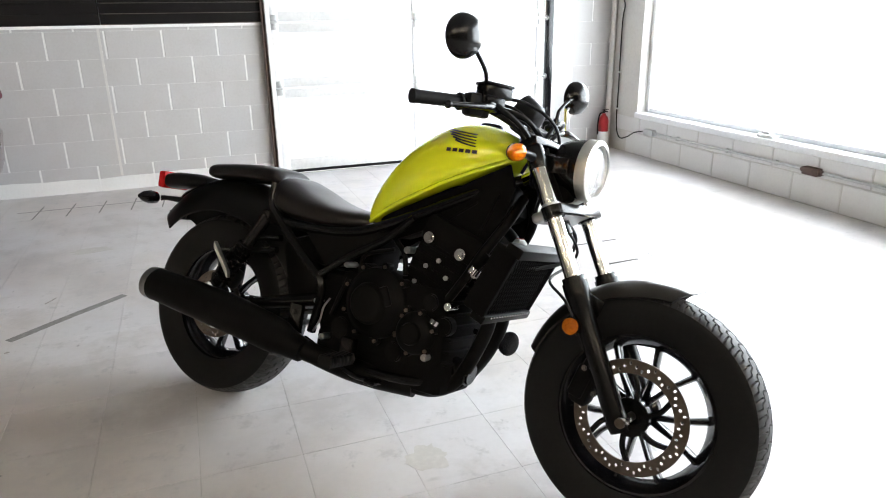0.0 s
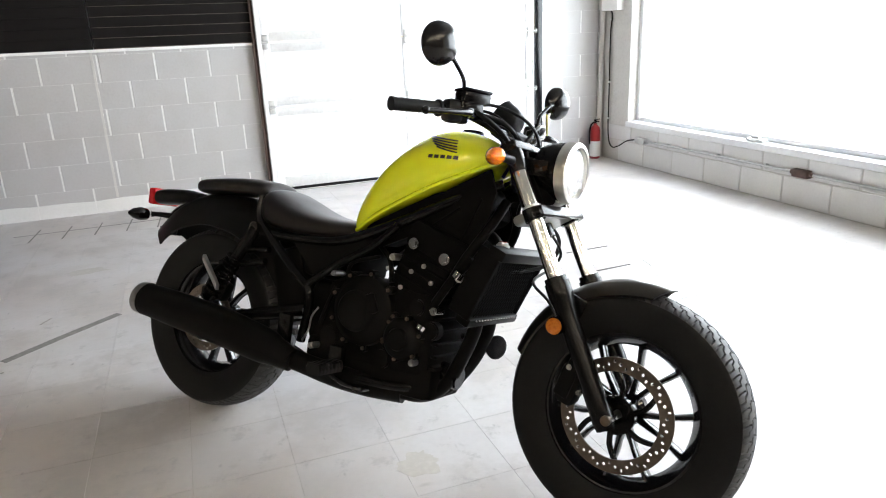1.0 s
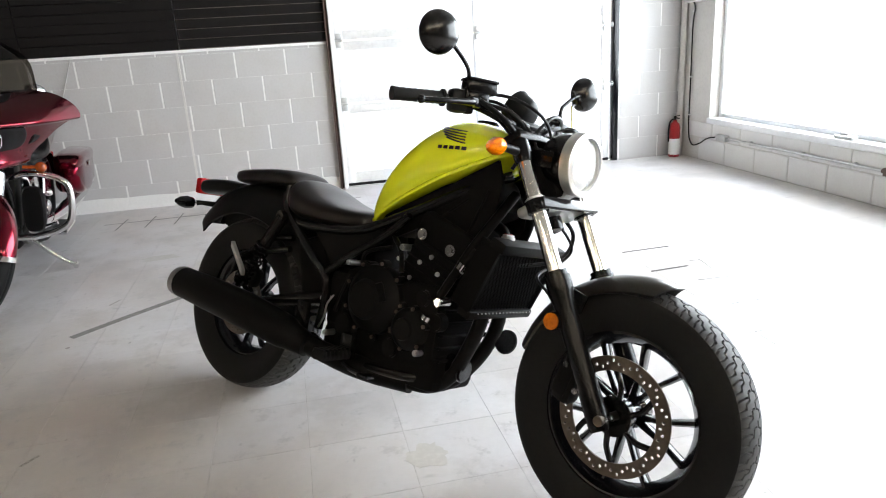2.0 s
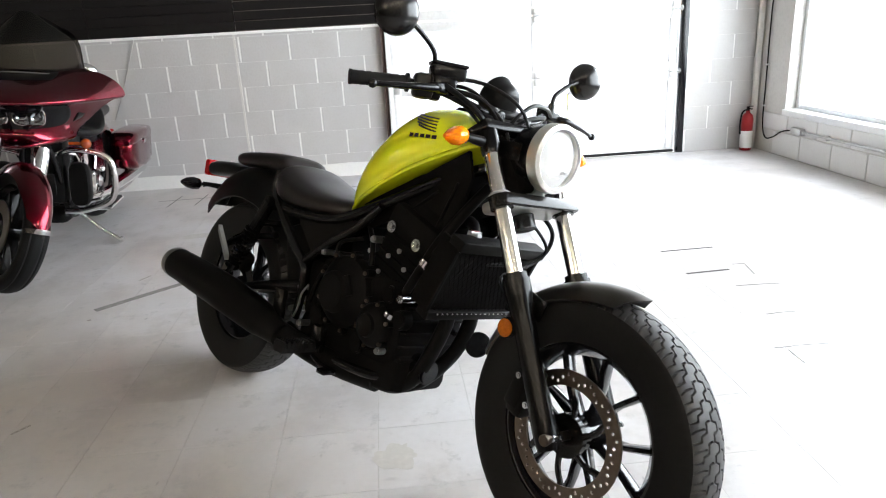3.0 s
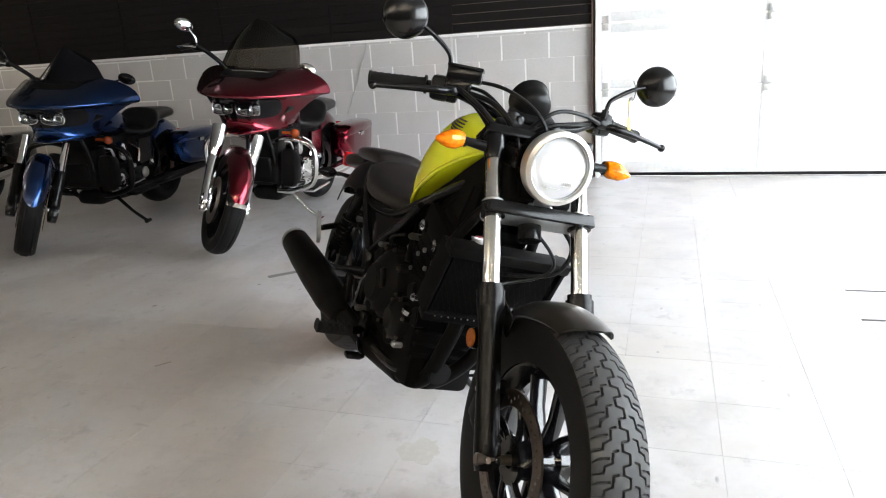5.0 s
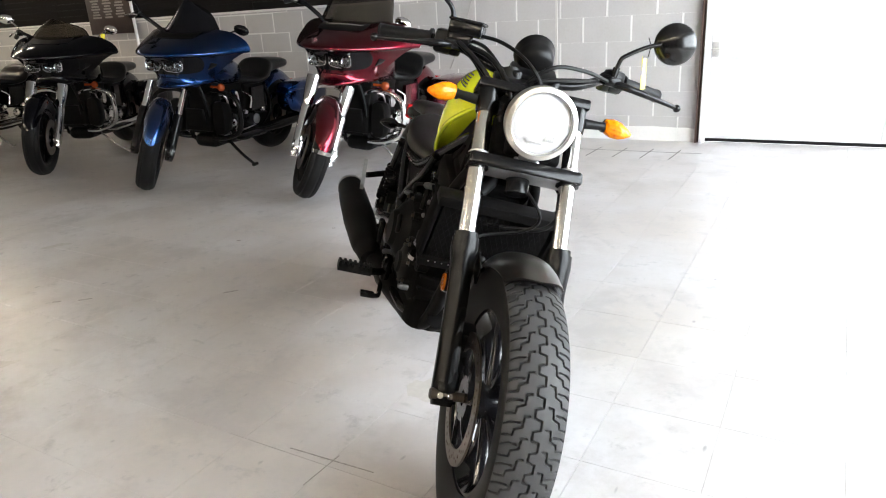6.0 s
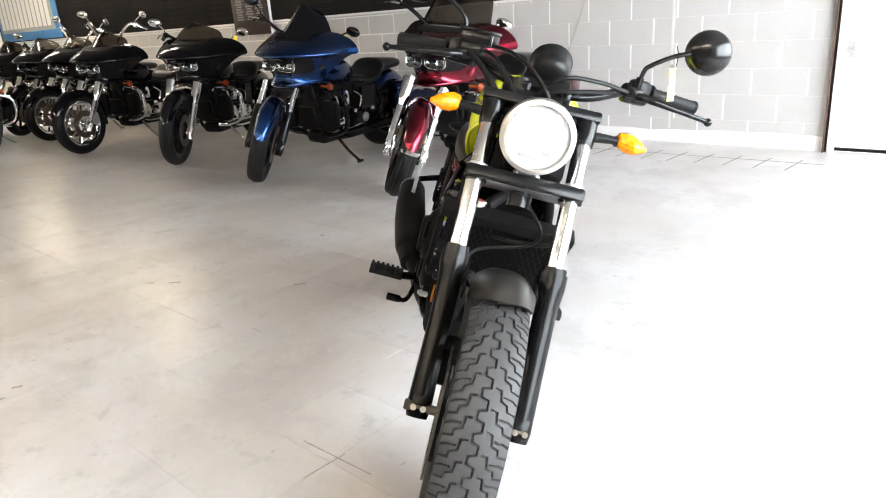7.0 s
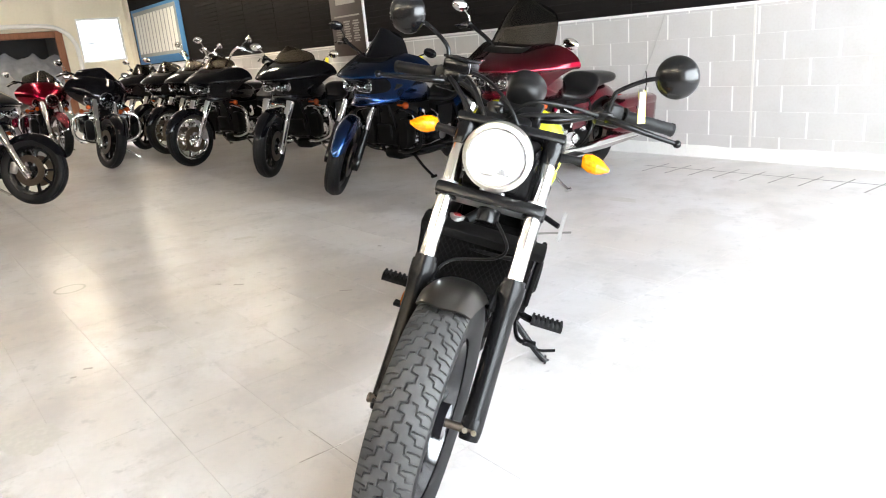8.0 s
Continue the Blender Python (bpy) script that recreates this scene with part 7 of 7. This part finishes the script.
def blotch(x, y, r, seed, stretch=1.0, turn=0.0):
    """An uneven flat stain."""
    st = thing("floor_stain", "uneven brownish stain on the pale floor tiles", "stain", Matrix.Translation((x, y, 0.0009)) @ Matrix.Rotation(turn, 4, "Z"))
    bm = bmesh_new()
    ring = []
    for k in range(36):
        a = 2 * math.pi * k / 36
        q = r * (1 + 0.5 * noise.noise(Vector((math.cos(a) * 1.3, math.sin(a) * 1.3, seed))) + 0.25 * noise.noise(Vector((math.cos(a) * 4, math.sin(a) * 4, seed + 9))))
        ring.append((q * math.cos(a) * stretch, q * math.sin(a)))
    loft(bm, [[Vector((u, v, z)) for u, v in ring] for z in (0.0, 0.0004)])
    return part("film", bm, M_STAIN, st)


M_STAIN = shader("faint_brown_stain", (0.48, 0.46, 0.435), 0.3, grain=0.9, scale=45, tint=(0.55, 0.53, 0.5), spots=0.5, world=True)
for row in ((1.69, -4.245, 0.062, 3, 1.1, 0.3), (0.82, -5.37, 0.09, 1, 1.5, 0.4), (0.13, -4.76, 0.035, 2, 2.2, 0.7), (-1.06, -3.77, 0.03, 4, 2.4, 1.0), (0.5, -1.62, 0.05, 6, 2.4, 0.0)):
    blotch(*row)
M_SCUFF = shader("dark_scuff", (0.30, 0.285, 0.265), 0.5, grain=1.0, scale=120, tint=(0.5, 0.48, 0.45), world=True)
for pts, w in (([(1.64, -4.79), (1.65, -4.65)], 0.003), ([(1.5, -4.68), (1.78, -4.67)], 0.003), ([(0.35, -5.10), (0.37, -5.07)], 0.012), ([(0.40, -5.16), (0.41, -5.14)], 0.012),
               ([(-0.08, -3.32), (-0.06, -3.31)], 0.014), ([(-0.15, -4.23), (-0.11, -4.19)], 0.012), ([(-0.25, -4.29), (-0.22, -4.27)], 0.012), ([(0.43, -3.91), (0.47, -3.86)], 0.010),
               ([(3.46, -3.64), (3.47, -3.69)], 0.014), ([(3.37, -3.53), (3.42, -3.54)], 0.014), ([(0.37, -2.43), (0.41, -2.36)], 0.008), ([(0.30, -2.95), (0.315, -2.94)], 0.012)):
    mark("floor_scuff", "short dark scuff on the pale floor", pts, w, M_SCUFF)

# paint band along the foot of the block wall, and a paler vertical strip
M_STRIPE = shader("pale_paint_drip", (0.60, 0.58, 0.55), 0.5, grain=0.6, scale=12, tint=(0.49, 0.48, 0.47), spots=0.5, world=True)
M_BAND = shader("pale_base_paint", (0.74, 0.73, 0.71), 0.5, grain=0.25, scale=50, tint=(0.6, 0.585, 0.56), spots=0.3, world=True)
bm = bmesh_new()
k = -22
while 0.4064 * k < DOOR_L - 0.06:
    a, b = 0.4064 * k + 0.004, min(0.4064 * (k + 1) - 0.004, DOOR_L - 0.06)
    if b - a > 0.04:
        h = 0.105 + 0.022 * noise.noise(Vector((k * 1.7, 0.3, 0)))
        h2 = 0.105 + 0.022 * noise.noise(Vector((k * 1.7 + 1.7, 0.3, 0)))
        loft(bm, [[Vector((x, y, z)) for y, z in ((-0.0015, 0.0), (0.004, 0.0), (0.004, t), (-0.0015, t))] for x, t in ((a, h), ((a + b) / 2, (h + h2) / 2 + 0.006), (b, h2))])
    k += 1
structure(part("baseboard", bm, M_BAND), "paler paint band along the foot of the block wall", "paint band")
structure(slab("trim", (0.564, -0.001, 0.115), (0.582, 0.002, 1.262), M_STRIPE), "narrow paler vertical strip on the block wall", "trim")
structure(slab("trim", (-11.0, -0.016, 1.240), (DOOR_L - 0.05, 0.002, 1.262), M_MORTAR, bevel=0.003), "pale rail under the slatted boards", "trim")

# ---- floor tiles and wall blocks, the pieces last ----
T = 0.3048


def tile_data():
    bm = bmesh_new()
    box(bm, (0, 0, -0.002), (T - 0.0011, T - 0.0011, 0.004), 0.0003, seg=1)
    ob = part("tile", bm, M_TILE, floor)
    return ob


first = tile_data()
first_used = False
rest_v, rest_f = [], []
ix0, ix1 = math.ceil((X0 - 1.035) / T), math.floor((X1 - 1.035) / T)
iy0, iy1 = math.ceil((Y0 + 4.09) / T), math.floor((0 + 4.09) / T)
for i in range(ix0 - 1, ix1 + 1):
    for j in range(iy0 - 1, iy1 + 1):
        x0, x1 = max(X0, 1.035 + T * i), min(X1, 1.035 + T * (i + 1))
        y0, y1 = max(Y0, -4.09 + T * j), min(0.0, -4.09 + T * (j + 1))
        if x1 - x0 < 0.01 or y1 - y0 < 0.01:
            continue
        cx, cy = (x0 + x1) / 2, (y0 + y1) / 2
        whole = x1 - x0 > T - 0.001 and y1 - y0 > T - 0.001
        if whole and -0.9 < cx < 4.6 and -4.7 < cy < -0.9 and abs(cx - 1.9) * 0.55 + abs(cy + 3.6) < 2.35:
            if first_used:
                ob = new("tile", first.data)
                ob.parent = floor
            else:
                ob, first_used = first, True
            ob.location = (cx, cy, random.uniform(-0.00015, 0.00015))
        else:
            g, z = 0.00055, random.uniform(-0.00015, 0.00015)
            k = len(rest_v)
            rest_v += [(a, b, c) for c in (z - 0.004, z) for a, b in ((x0 + g, y0 + g), (x1 - g, y0 + g), (x1 - g, y1 - g), (x0 + g, y1 - g))]
            rest_f += [(k + 4, k + 5, k + 6, k + 7)] + [(k + q, k + (q + 1) % 4, k + 4 + (q + 1) % 4, k + 4 + q) for q in range(4)]
me = bpy.data.meshes.new("tiles")
me.from_pydata(rest_v, [], rest_f)
me.materials.append(M_TILE)
rest = new("tiles", me)
rest.parent = floor
tagged(rest, kind="stuff")

BL, BH, GAP = 0.4064, 0.2032, 0.010
block_base = None
far_v, far_f = [], []
random.seed(5)


def one_block(x0, x1, z0, z1):
    global block_base
    cx, cz = (x0 + x1) / 2, (z0 + z1) / 2
    dy = random.uniform(-0.0012, 0.0012)
    if cx > -2.6 and x1 - x0 > 0.06:
        if block_base is None:
            bm = bmesh_new()
            hx, hz = (BL - GAP) / 2, (BH - GAP) / 2
            loft(bm, [[Vector((x * sx, y, z)) for sx, y in ((-1, 0.02), (-1, 0.003), (-0.985, 0.0), (0.985, 0.0), (1, 0.003), (1, 0.02))] for x, z in ((hx, -hz), (hx, hz))])
            ob = part("block", bm, M_BLOCK, wall_north)
            block_base = ob.data
        else:
            ob = new("block", block_base)
            ob.parent = wall_north
        ob.location = (cx, dy * 0.5 + 0.0022, cz)
        ob.scale = ((x1 - x0 - GAP) / (BL - GAP), 1, (z1 - z0 - 0.0012) / (BH - GAP))
    else:
        g = GAP / 2
        k = len(far_v)
        far_v.extend((a, b + dy, c) for b, e in ((0.01, 0), (0.0022, 0.002)) for a, c in ((x0 + g + e, z0 + g + e), (x1 - g - e, z0 + g + e), (x1 - g - e, z1 - g - e), (x0 + g + e, z1 - g - e)))
        far_f.extend([(k + 4, k + 5, k + 6, k + 7)] + [(k + q, k + (q + 1) % 4, k + 4 + (q + 1) % 4, k + 4 + q) for q in range(4)])


for row in range(12):
    off = 0 if row % 2 == 0 else BL / 2
    for lo, hi in ((X0, DOOR_L - 0.04), (DOOR_R + 0.06, X1)):
        if lo < 0 and row > 6:
            continue
        k = math.floor((lo - off) / BL)
        while off + k * BL < hi:
            a, b = max(lo, off + k * BL), min(hi, off + (k + 1) * BL)
            if b - a > 0.03:
                one_block(a, b, row * BH, (row + 1) * BH)
            k += 1
me = bpy.data.meshes.new("blocks")
me.from_pydata(far_v, [], far_f)
me.materials.append(M_BLOCK)
ob = new("blocks", me)
ob.parent = wall_north
tagged(ob, kind="stuff")
# low blocks under the window
sill_block = None
for row in range(2):
    for k in range(22):
        y1 = -0.32 - 0.405 * k + (0 if row == 0 else 0.2)
        y0 = y1 - 0.405
        if y0 < Y0:
            break
        if row == 1 and SILL - 0.05 - BH < 0.1:
            continue
        bm = None
        h = BH if row == 0 else SILL - 0.05 - BH
        if sill_block is None or row == 1 and k == 0:
            bm = bmesh_new()
            box(bm, (0.01, 0, 0), (0.02, 0.405 - GAP, h - GAP), 0.004, seg=1)
            ob = part("block", bm, M_SILLB, wall_east)
            sill_block = ob.data
        else:
            ob = new("block", sill_block)
            ob.parent = wall_east
        ob.location = (X1 - 0.001 + random.uniform(-0.001, 0.001), (y0 + y1) / 2, row * BH + h / 2)
